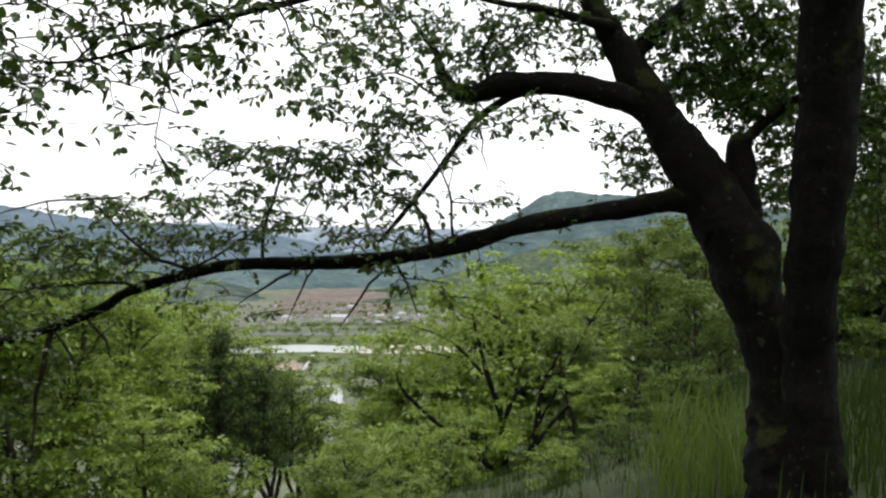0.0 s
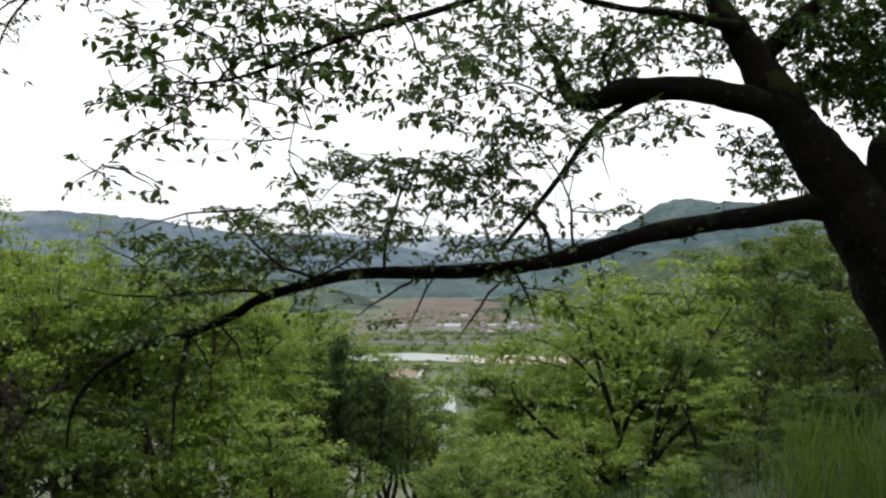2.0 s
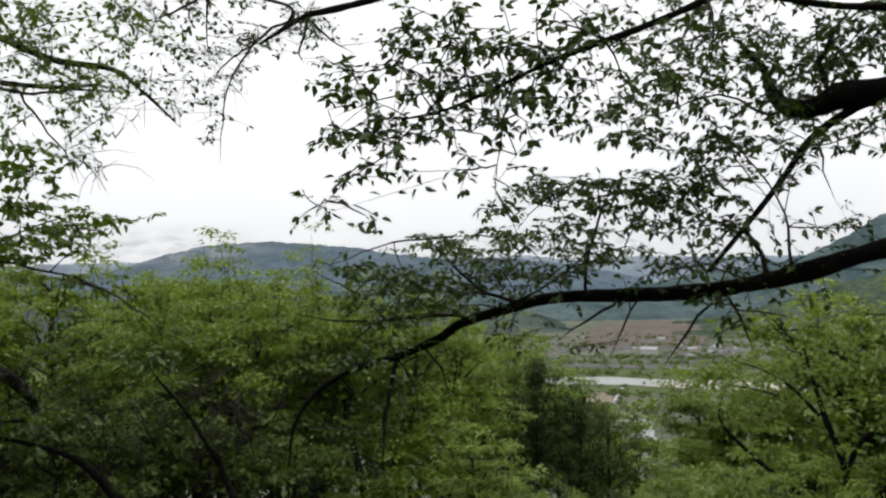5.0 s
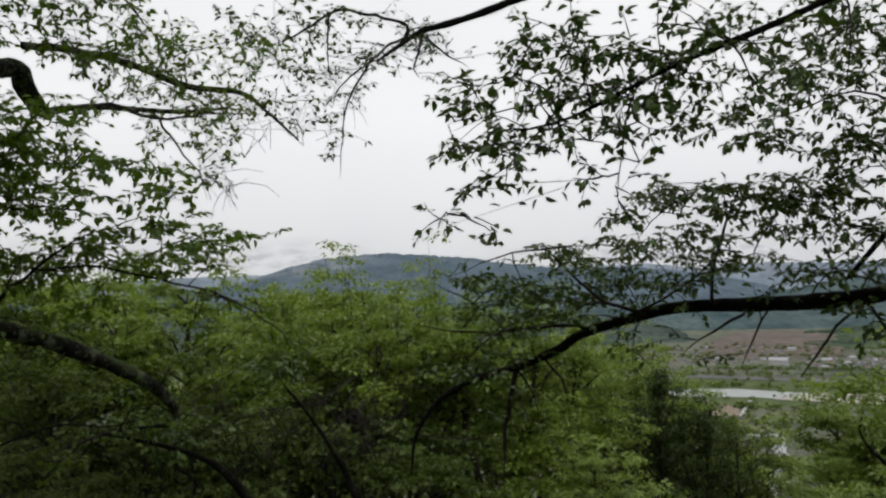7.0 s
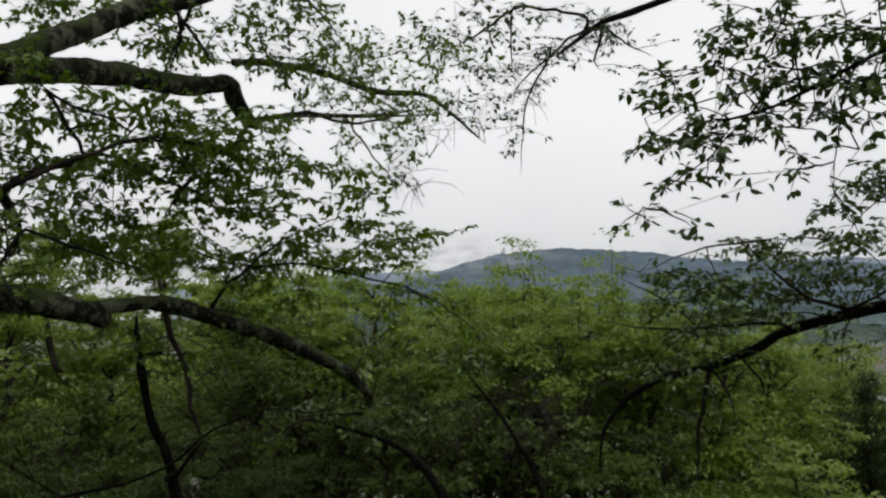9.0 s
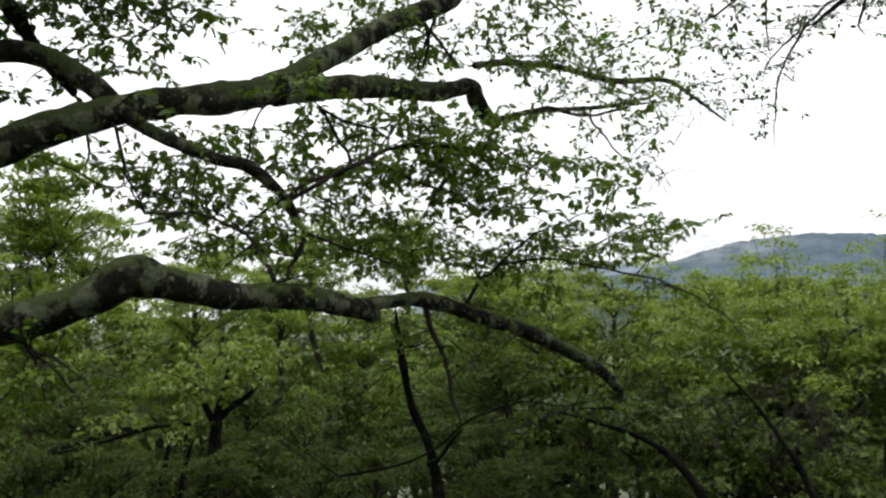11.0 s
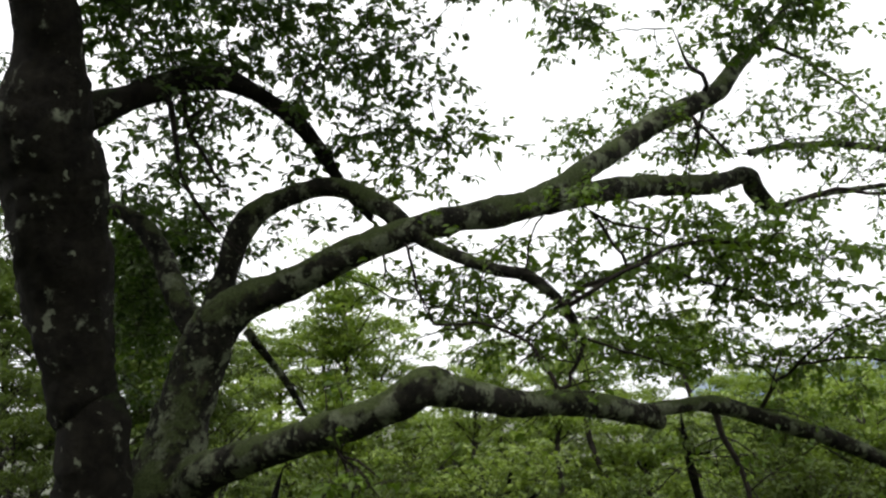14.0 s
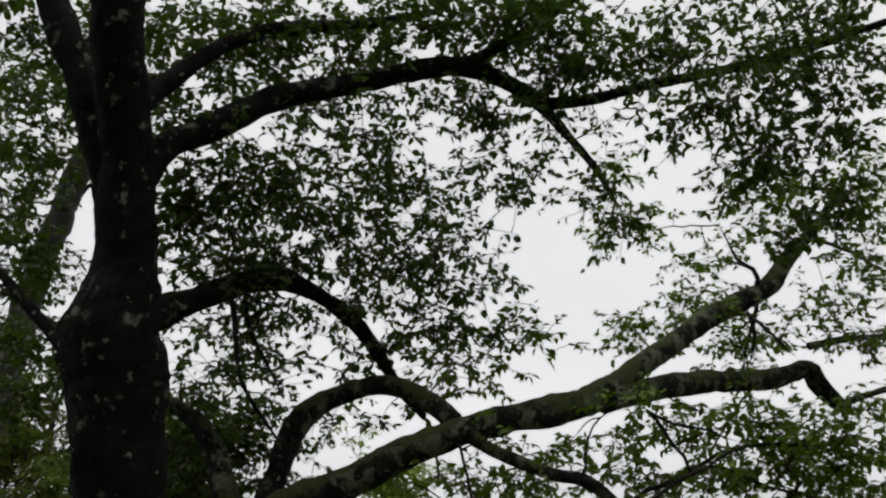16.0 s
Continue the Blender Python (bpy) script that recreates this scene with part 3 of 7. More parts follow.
low_cloud("backdrop_cloud_ridge", "grey low cloud drifting on the ridge", 2250, (33, 66), (1.2, 4.6), 1)
low_cloud("backdrop_cloud_valley", "thin white cloud over the valley head", 4150, (2, 30), (0.6, 4.0), 2)


# ---- houses of the far town ----
def house(wall_mat, roof_mat, w, d, h, label):
    ob = tagged(new("house"), label, "house", "houses of the valley town")
    bm = bmesh.new()
    bmesh.ops.create_cube(bm, size=1, matrix=Matrix.Translation((0, 0, h / 2)) @ Matrix.Diagonal((w, d, h, 1)))
    me = bpy.data.meshes.new("wall")
    bm.to_mesh(me)
    bm.free()
    me.materials.append(wall_mat)
    new("wall", me).parent = ob
    e, t = 0.6, h + 0.28 * d
    v = [(-w / 2 - e, -d / 2 - e, h - 0.1), (w / 2 + e, -d / 2 - e, h - 0.1), (w / 2 + e, d / 2 + e, h - 0.1), (-w / 2 - e, d / 2 + e, h - 0.1), (-w / 2 - e, 0, t), (w / 2 + e, 0, t)]
    mesh_object("roof", v, [(0, 1, 5, 4), (2, 3, 4, 5), (0, 4, 3), (1, 2, 5), (3, 2, 1, 0)], roof_mat, ob, smooth=False)
    return ob


WALLS = [two_tone("house_wall_white", (0.46, 0.455, 0.44), (0.56, 0.555, 0.54), 0.3), two_tone("house_wall_grey", (0.38, 0.38, 0.38), (0.48, 0.48, 0.47), 0.3), two_tone("house_wall_beige", (0.46, 0.41, 0.34), (0.56, 0.50, 0.43), 0.3)]
ROOFS = [two_tone("roof_grey", (0.13, 0.13, 0.14), (0.20, 0.20, 0.21), 0.4), two_tone("roof_brown", (0.15, 0.11, 0.09), (0.20, 0.15, 0.13), 0.4), two_tone("roof_pale", (0.40, 0.41, 0.43), (0.52, 0.53, 0.55), 0.4)]
kinds = [house(WALLS[0], ROOFS[0], 11, 8, 5.6, "white two-storey house with grey tiled roof"), house(WALLS[2], ROOFS[1], 10, 8, 5.4, "beige house with brown roof"), house(WALLS[1], ROOFS[0], 12, 7, 3.2, "low grey house with dark roof"), house(WALLS[0], ROOFS[2], 20, 11, 6.5, "large white building with pale metal roof")]
town = random.Random(5)
spots = 0
while spots < 296:
    right = town.random() < 0.5
    az = town.uniform(-4, 5.5) if right else town.uniform(5.5, 21)
    r = town.uniform(985, 1130) if right else town.uniform(1020, 1330)
    x, y = -r * math.sin(radians(az)), r * math.cos(radians(az))
    m = pose(x, y, VALLEY_Z + 0.1, 0, 0, town.choice((0, 90, 20, -15)) + town.uniform(-8, 8)) @ Matrix.Scale(town.uniform(0.32, 0.60), 4)
    k = town.choices((0, 1, 2, 3), (5, 2, 4, 1))[0]
    if spots < 4:
        kinds[spots].matrix_basis = Matrix.LocRotScale(m.translation, m.to_quaternion(), None)
    else:
        copy_thing(kinds[k], m)
    spots += 1


def valley_bushes(count):
    """Dark trees and bushes between the fields and houses of the valley, too far to tell apart."""
    g = np.random.default_rng(11)
    az, r = np.radians(g.uniform(-6, 24, count)), g.uniform(520, 1400, count)
    rows = g.random(count) < 0.6
    r = np.where(rows, g.choice([585, 655, 800, 905, 965, 1150, 1290], count) + g.normal(0, 7, count), r)
    size = g.uniform(1.6, 4.2, count)
    per = 16
    hub = np.stack([-r * np.sin(az), r * np.cos(az), VALLEY_Z + 0.7 + size * 0.5], -1)
    at = np.repeat(hub, per, 0) + g.normal(0, 0.45, (count * per, 3)) * np.repeat(size, per)[:, None] * (1, 1, 0.6)
    along = g.normal(0, 1, at.shape) * (1, 1, 0.5)
    up = g.normal(0, 0.6, at.shape) + (0, 0, 1)
    ob = leaves_object("valley_bushes", at, along, up, np.repeat(size, per) * g.uniform(0.6, 1.1, len(at)), LEAF_DULL, None, fine=False)
    return tagged(ob, "dark green bushes and hedges between valley fields", "bushes", kind="stuff")


valley_bushes(1500)


# ---- trees on the slope ----
def grown_tree(name, label, bark, leaf, seed, limbs, leaves, top, low, leaf_len, shape, shoots=16, shoot_len=0.22):
    """A whole tree of unit size: crown of radius 1 round the origin, on a long trunk that roots in the ground below."""
    g = np.random.default_rng(seed)
    root = tagged(new(name), label, "tree")
    fork = np.array((g.normal(0, 0.05), g.normal(0, 0.05), low))
    trunk = spline([(0.5, -0.3, -6.5, 0.07), (0.12, 0.22, -4.0, 0.06), (-0.24, -0.12, -2.2, 0.052), (-0.08, 0.06, -1.4, 0.048), (0.05, 0, low - 0.35, 0.044), (*fork, 0.038), (fork[0] * 1.3, fork[1] * 1.3, 0.0, 0.022), (fork[0], fork[1], top * 0.9, 0.006)], 0.25)
    crown_wood = trunk[trunk[:, 2] > low - 0.25]
    v, f = tube(trunk, 7, 0.12, seed)
    mesh_object("trunk", v.tolist(), f, bark, root)
    paths, ends = [], []
    for k in range(limbs):
        a = 2 * np.pi * (k * 0.382 + g.random() * 0.12)
        start = crown_wood[int(len(crown_wood) * 0.75 * k / limbs)]
        reach = 0.55 + 0.45 * g.random()
        zt = low + (top - low) * (0.15 + 0.85 * ((k + g.random()) / limbs) ** 0.8)
        if shape == "cone":
            reach *= (1.12 - 0.85 * (zt - low) / (top - low)) * (0.65 + 0.6 * g.random())
        else:
            reach *= math.sqrt(max(0.10, 1 - (zt / (top * 1.08)) ** 2)) if zt > 0 else 1
        end = np.array((reach * math.cos(a), reach * math.sin(a), zt))
        lift = 0.16 if shape == "dome" else -0.02
        mid = start[:3] * 0.5 + end * 0.5 + g.normal(0, 0.08, 3) + np.array((0, 0, lift * reach))
        row = spline([(*start[:3], 0.020), (*(start[:3] * 0.75 + mid * 0.25 + g.normal(0, 0.03, 3)), 0.016), (*mid, 0.011), (*end, 0.003)], 0.17)
        paths.append(row)
        ends += [row[int(len(row) * q), :3] for q in (0.55, 0.75, 0.9)] + [end]
        for s in range(5):
            b = row[int(len(row) * (0.3 + 0.13 * s)), :3]
            go = unit(end - start[:3]) * 0.5 + g.normal(0, 0.7, 3) * (1, 1, 0.35)
            e = b + unit(go) * (0.16 + 0.20 * g.random()) * (0.6 + 0.4 * reach) + np.array((0, 0, 0.02))
            if e[2] > top:
                e[2] = top
            paths.append(spline([(*b, 0.006), (*((b + e) / 2 + g.normal(0, 0.025, 3)), 0.004), (*e, 0.0015)], 0.2))
            ends += [e, e, b * 0.35 + e * 0.65]
    if shape == "dome":
        for q in range(shoots):
            b = ends[g.integers(len(ends))]
            if b[2] < top * 0.25:
                continue
            e = b + np.array((g.normal(0, 0.07), g.normal(0, 0.07), 0.16 + shoot_len * g.random()))
            paths.append(spline([(*b, 0.005), (*((b + e) / 2 + g.normal(0, 0.02, 3)), 0.003), (*e, 0.001)], 0.2))
            ends += [e, b * 0.4 + e * 0.6]
    joined_tubes("branchwork", paths, 3, bark, root)
    ends = np.array(ends)
    per = 26
    pick = g.integers(0, len(ends), leaves // per)
    hub = ends[pick] + g.normal(0, 0.05, (len(pick), 3)) * (1, 1, 0.5)
    wide = np.repeat(0.6 + 0.9 * g.random(len(hub)), per)[:, None]
    at = np.repeat(hub, per, 0) + g.normal(0, 1, (len(hub) * per, 3)) * np.array((0.078, 0.078, 0.021)) * wide
    along = g.normal(0, 1, at.shape) * (1, 1, 0.4) + (0, 0, -0.3)
    up = g.normal(0, 0.34, at.shape) + (0, 0, 1)
    crown = leaves_object("crown", at, along, up, leaf_len * (0.6 + 0.7 * g.random(len(at))), leaf, root, fine=False, width=0.42)
    tagged(crown, kind="stuff")
    return root


KINDS = {
    "fresh": grown_tree("young_tree", "broad tree with fresh light green leaves", BARK_FAR, LEAF_MID, 1, 15, 5000, 0.58, -0.5, 0.071, "dome"),
    "cherry": grown_tree("young_cherry_tree", "spreading cherry tree with open layered green crown", BARK_FAR, LEAF_MID, 2, 12, 4500, 0.52, -0.5, 0.069, "dome"),
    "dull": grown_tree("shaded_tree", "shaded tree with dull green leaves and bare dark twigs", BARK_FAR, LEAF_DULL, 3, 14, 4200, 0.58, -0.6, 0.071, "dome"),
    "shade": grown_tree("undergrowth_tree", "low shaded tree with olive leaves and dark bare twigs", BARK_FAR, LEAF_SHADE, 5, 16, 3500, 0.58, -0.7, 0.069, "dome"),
    "dark": grown_tree("conifer_tree", "dark green conifer among lighter trees", BARK_FAR, LEAF_DARK, 4, 30, 7500, 1.2, -1.0, 0.055, "cone"),
    "sprig": grown_tree("sprouting_tree", "slender cherry tree with upright leafy sprigs above its crown", BARK_FAR, LEAF_MID, 6, 12, 4200, 0.62, -0.5, 0.072, "dome", 60, 0.3),
}
planted = {}


def grow(kind, x, y, spread, tall, turn, group="trees on the slope"):
    """Stands a tree of the kind on the ground: spread is its crown's radius, tall the height of its crown's middle over the ground."""
    m = pose(x, y, float(ground_z(x, y)) + tall, 0, 0, turn) @ Matrix.Diagonal((spread, spread, spread, 1))
    if kind in planted:
        return copy_thing(KINDS[kind], m @ Matrix.Scale(1 / planted[kind], 4))
    planted[kind] = spread
    KINDS[kind].matrix_basis = m
    return tagged(KINDS[kind], group=group)


grow("cherry", 1.8, 26.7, 4.64, 3.84, 77)
grow("dull", 6.8, 31.2, 3.44, 4.30, 154)
grow("shade", 9.1, 28.6, 3.23, 3.59, 231)
grow("shade", 7.0, 24.8, 3.17, 1.58, 308)
grow("shade", 10.9, 27.8, 3.23, 1.44, 25)
grow("dull", 6.4, 22.7, 1.38, 0.48, 333)
grow("dull", 4.6, 25.0, 1.49, 0.52, 50)
grow("fresh", -5.1, 12.6, 1.71, 1.64, 204)
grow("fresh", -5.8, 11.1, 1.21, 1.30, 281)
grow("dark", -7.1, 22.6, 1.29, 4.60, 358)
grow("dark", -6.6, 18.4, 1.00, 2.87, 75)
grow("dark", -3.7, 16.1, 1.05, 2.20, 152)
grow("cherry", -1.8, 15.3, 1.26, 0.74, 229)
grow("cherry", -1.4, 25.5, 1.96, 3.29, 306)
grow("fresh", -8.4, 19.1, 1.81, 5.00, 23)
grow("cherry", -9.2, 16.5, 1.63, 4.74, 100)
grow("fresh", -10.5, 15.8, 1.91, 5.53, 177)
grow("fresh", -11.3, 14.0, 1.94, 5.74, 254)
grow("cherry", -12.9, 14.0, 1.50, 6.60, 331)
grow("dull", -9.1, 10.5, 1.71, 3.62, 125)
grow("dull", -7.7, 11.5, 1.51, 2.85, 202)
grow("dull", -6.5, 8.5, 1.58, 1.77, 279)
grow("dull", -8.0, 8.7, 1.29, 2.40, 356)
grow("cherry", -0.3, 17.3, 1.55, 0.62, 73)
grow("fresh", -3.9, 13.8, 1.08, 0.77, 150)
grow("fresh", -11.2, 14.1, 1.81, 5.98, 227)
grow("cherry", -13.0, 13.9, 1.63, 6.63, 304)
grow("fresh", -11.0, 16.7, 1.72, 6.48, 21)
grow("cherry", -13.6, 11.9, 1.81, 6.50, 98)
grow("cherry", -13.8, 10.0, 1.83, 6.08, 175)
grow("fresh", -13.6, 8.5, 1.72, 5.44, 252)
grow("cherry", -10.7, 10.5, 1.72, 4.55, 329)
grow("dull", -8.1, 10.1, 1.68, 3.27, 46)
grow("dull", -7.2, 11.9, 1.40, 3.64, 123)
grow("shade", -11.0, 8.7, 1.51, 3.93, 200)
grow("shade", -10.0, 6.5, 1.46, 3.05, 277)
grow("dull", -7.6, 7.7, 1.42, 2.40, 354)
grow("fresh", -5.9, 12.5, 1.30, 2.75, 71)
grow("dull", -6.3, 9.9, 1.20, 2.02, 148)
grow("cherry", -18.6, 11.6, 2.68, 6.24, 225)
grow("cherry", -22.0, 9.8, 2.75, 6.61, 302)
grow("fresh", -23.2, 6.7, 2.75, 6.15, 19)
grow("cherry", -23.8, 4.0, 2.92, 5.69, 96)
grow("fresh", -22.2, 1.4, 2.37, 5.16, 173)
grow("fresh", -27.1, 2.6, 2.13, 9.55, 250)
grow("fresh", -25.0, 12.8, 1.81, 11.70, 44)
grow("shade", -17.6, 6.9, 2.04, 3.56, 121)
grow("shade", -15.5, 8.8, 1.81, 3.61, 198)
grow("shade", -18.6, 4.0, 2.04, 3.27, 275)
grow("shade", -18.0, 1.6, 1.94, 2.69, 352)
grow("shade", -12.1, 8.6, 1.61, 3.16, 69)
grow("fresh", -24.2, 0.7, 1.89, 7.90, 300)
grow("cherry", -22.2, 1.2, 2.37, 5.70, 17)
grow("fresh", -21.9, -4.0, 1.89, 6.61, 94)
grow("cherry", -20.2, -1.8, 2.01, 4.64, 248)
grow("cherry", -19.8, 3.7, 2.01, 4.89, 42)
grow("cherry", -26.2, -1.4, 1.86, 7.77, 273)
grow("fresh", -3.8, 28.6, 2.37, 1.70, 298)
grow("fresh", -10.3, 29.8, 2.29, 6.46, 169)
grow("cherry", -12.6, 29.0, 2.52, 7.16, 246)
grow("fresh", -14.6, 28.1, 2.52, 7.79, 323)
grow("fresh", -7.0, 22.1, 2.06, 2.30, 271)
grow("shade", -16.9, 10.4, 2.15, 4.27, 348)
grow("cherry", -16.3, 12.9, 2.26, 4.39, 65)
grow("cherry", -11.8, 15.8, 2.01, 3.76, 219)
grow("dull", -8.5, 15.4, 1.81, 2.52, 296)
grow("fresh", -6.8, 18.3, 2.01, 2.78, 13)
grow("cherry", -6.7, 24.6, 1.68, 4.38, 90)
grow("fresh", -8.7, 28.6, 1.72, 7.98, 167)
grow("fresh", -11.3, 21.1, 1.89, 7.01, 244)
grow("dull", -23.4, 10.4, 2.80, 4.12, 192)
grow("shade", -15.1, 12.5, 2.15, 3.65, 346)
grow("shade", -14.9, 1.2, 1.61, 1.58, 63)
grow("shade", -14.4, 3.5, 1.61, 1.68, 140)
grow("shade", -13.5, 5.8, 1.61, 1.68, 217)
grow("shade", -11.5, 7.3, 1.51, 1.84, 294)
grow("fresh", -21.0, 15.4, 2.42, 8.88, 11)
grow("fresh", -25.9, 15.2, 2.37, 10.53, 88)
grow("cherry", -26.2, -0.5, 2.80, 4.99, 165)
grow("fresh", -27.9, 4.3, 2.61, 7.64, 242)
grow("cherry", -25.0, 7.4, 2.80, 7.14, 319)
grow("fresh", -25.9, 10.8, 2.61, 8.83, 36)
grow("shade", -16.0, 1.1, 1.72, 2.94, 267)
grow("shade", -15.4, 4.3, 1.72, 3.20, 344)
grow("fresh", -0.4, 25.6, 2.24, 3.40, 215)
grow("cherry", 2.9, 27.7, 3.41, 4.69, 292)
grow("fresh", 5.0, 26.3, 3.10, 2.65, 9)
grow("fresh", 1.3, 28.3, 3.12, 2.36, 86)
grow("fresh", 4.3, 28.0, 3.12, 1.09, 163)
grow("dull", 8.4, 32.9, 2.92, 5.42, 317)
grow("fresh", -1.9, 25.4, 2.05, 3.45, 111)
grow("shade", -11.1, 6.9, 1.49, 4.06, 342)
grow("cherry", -11.3, 8.4, 1.51, 4.57, 59)
grow("shade", -7.5, 6.5, 1.15, 2.17, 136)
grow("dull", -14.9, -5.7, 1.72, 6.72, 161)
grow("dull", -19.7, -3.7, 1.58, 7.83, 238)
grow("cherry", -24.0, 1.4, 2.58, 9.59, 32)
grow("dull", 9.5, 28.0, 2.15, 0.75, 340)
grow("fresh", -4.4, 21.0, 1.26, 2.40, 5)
grow("fresh", -5.8, 22.7, 1.29, 3.08, 82)
grow("cherry", -4.4, 24.8, 0.75, 2.29, 159)
grow("fresh", -2.1, 23.3, 0.95, 2.51, 236)
grow("dark", -6.0, 21.8, 0.82, 3.51, 30)
grow("cherry", -37.5, 18.6, 3.91, 10.66, 55)
grow("cherry", -26.2, -0.5, 2.05, 7.97, 311)
grow("fresh", -5.4, 24.9, 1.21, 3.62, 259)
grow("dark", -6.5, 22.7, 0.86, 4.25, 130)
grow("dull", 8.1, 13.8, 1.61, 1.57, 207)
grow("dull", 8.3, 13.6, 1.72, 0.60, 284)
grow("dull", 8.1, 13.6, 1.38, 0.48, 78)
grow("dark", -5.8, 17.6, 1.50, 2.56, 309)
grow("fresh", -0.1, 21.3, 1.73, 1.25, 26)
grow("cherry", 2.2, 20.3, 1.66, 0.58, 103)
grow("dull", 4.0, 13.0, 0.90, 0.32, 257)
grow("fresh", 1.0, 19.2, 1.58, 0.55, 334)
grow("dull", 6.3, 11.3, 0.75, 0.43, 282)
grow("dull", 5.4, 9.6, 1.02, 1.66, 359)
grow("dull", 5.5, 9.5, 1.10, 0.77, 76)
grow("dull", 6.0, 10.3, 1.03, 0.36, 153)
grow("fresh", -1.0, 16.2, 1.34, 0.60, 230)
grow("dull", -16.1, -0.5, 1.61, 2.28, 332)
grow("shade", -15.0, 1.1, 1.40, 2.24, 49)
grow("shade", -14.7, 2.8, 1.40, 2.38, 126)
grow("shade", -14.1, 4.7, 1.29, 2.49, 203)
grow("shade", -12.9, 7.3, 1.29, 2.97, 280)
grow("shade", -11.8, 8.8, 1.29, 2.66, 357)
grow("fresh", -11.5, 10.8, 1.38, 3.57, 74)
grow("fresh", -9.4, 11.3, 1.40, 3.10, 151)
grow("cherry", -22.6, 8.3, 1.89, 9.57, 228)
grow("fresh", -21.5, 10.9, 1.20, 10.49, 305)
grow("cherry", -23.5, 5.8, 1.72, 8.93, 22)
grow("dull", -11.5, -4.2, 0.95, 4.27, 99)
grow("dull", -11.6, -4.2, 1.03, 3.14, 176)
grow("dull", -14.1, -2.6, 0.80, 3.85, 253)
grow("dull", -13.3, -4.6, 0.80, 6.10, 330)
grow("shade", -10.7, -3.7, 1.10, 2.45, 47)
grow("dull", -11.5, -4.7, 1.20, 3.31, 124)
grow("shade", -12.1, -2.0, 0.77, 2.98, 201)
grow("cherry", -17.8, 3.8, 1.55, 6.06, 278)
grow("fresh", -19.2, 6.1, 1.58, 7.07, 355)
grow("dark", -5.6, 16.7, 0.90, 2.95, 72)
grow("dark", -5.1, 17.9, 0.68, 2.90, 149)
grow("shade", -3.3, 17.3, 1.16, 2.48, 226)
grow("dull", 7.3, 11.9, 1.71, 0.99, 303)
grow("dull", 7.3, 13.0, 1.18, 0.41, 20)
grow("dark", -4.5, 20.1, 1.20, 3.24, 97)
grow("cherry", -3.8, 19.1, 1.00, 2.39, 174)
grow("dark", -15.0, -6.0, 1.38, 5.16, 251)
grow("dull", -12.4, -4.5, 1.40, 4.81, 328)
grow("dull", -12.9, -5.6, 1.20, 5.85, 45)
grow("dull", -14.9, -3.2, 0.97, 5.35, 122)
grow("shade", -7.9, -2.7, 0.63, 2.26, 147)
grow("shade", -7.4, -2.4, 0.48, 1.86, 224)
grow("dull", -8.8, -3.1, 0.58, 3.10, 301)
grow("shade", -9.1, -1.9, 0.45, 2.13, 18)
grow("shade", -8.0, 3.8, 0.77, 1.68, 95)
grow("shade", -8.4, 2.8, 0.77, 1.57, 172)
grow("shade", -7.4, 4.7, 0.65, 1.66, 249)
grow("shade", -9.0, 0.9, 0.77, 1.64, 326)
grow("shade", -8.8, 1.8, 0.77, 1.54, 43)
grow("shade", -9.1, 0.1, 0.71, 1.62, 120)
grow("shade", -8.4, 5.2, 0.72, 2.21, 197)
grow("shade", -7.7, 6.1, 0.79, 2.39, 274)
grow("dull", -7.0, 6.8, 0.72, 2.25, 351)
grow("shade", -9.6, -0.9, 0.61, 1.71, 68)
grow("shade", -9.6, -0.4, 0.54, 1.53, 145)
grow("dull", -13.2, -0.9, 0.75, 2.71, 222)


grow("sprig", -9.2, 9.8, 1.35, 4.07, 0)
grow("sprig", -8.6, 10.7, 1.40, 4.15, 77)
grow("sprig", -7.9, 11.7, 1.40, 4.33, 154)
grow("sprig", -6.4, 11.4, 1.30, 4.08, 231)
grow("sprig", -6.0, 12.8, 1.20, 4.14, 308)
grow("sprig", -7.2, 9.8, 1.30, 3.47, 25)
grow("sprig", -6.5, 10.8, 1.20, 3.73, 102)
grow("sprig", -8.1, 9.3, 1.30, 3.41, 179)
grow("sprig", -5.7, 14.2, 1.30, 4.19, 256)
grow("sprig", -5.3, 17.0, 1.00, 4.11, 40)
grow("sprig", -4.9, 14.0, 1.00, 2.80, 117)
grow("sprig", -4.8, 19.0, 1.10, 4.03, 194)
grow("sprig", -3.1, 19.0, 1.20, 2.32, 271)
grow("dark", -4.4, 15.6, 0.95, 3.15, 11)
grow("fresh", -3.2, 8.5, 0.60, 1.61, 140)
grow("fresh", -2.75, 8.5, 0.50, 1.05, 240)
grow("shade", 6.1, 11.0, 1.60, 2.24, 0)
grow("shade", 6.1, 10.5, 1.50, 0.63, 122)
grow("dull", 6.2, 10.0, 1.40, 0.49, 183)
grow("shade", 6.0, 12.0, 1.30, 1.46, 244)
grow("dull", -12.2, -2.4, 1.30, 4.88, 0)
grow("shade", -13.4, -3.3, 1.50, 5.41, 83)
grow("dull", -11.7, -2.0, 1.20, 3.89, 166)
grow("shade", -13.8, -4.1, 1.60, 4.19, 249)
grow("dull", -11.3, -2.4, 1.20, 3.35, 332)
grow("shade", -14.2, -1.6, 1.30, 4.31, 415)


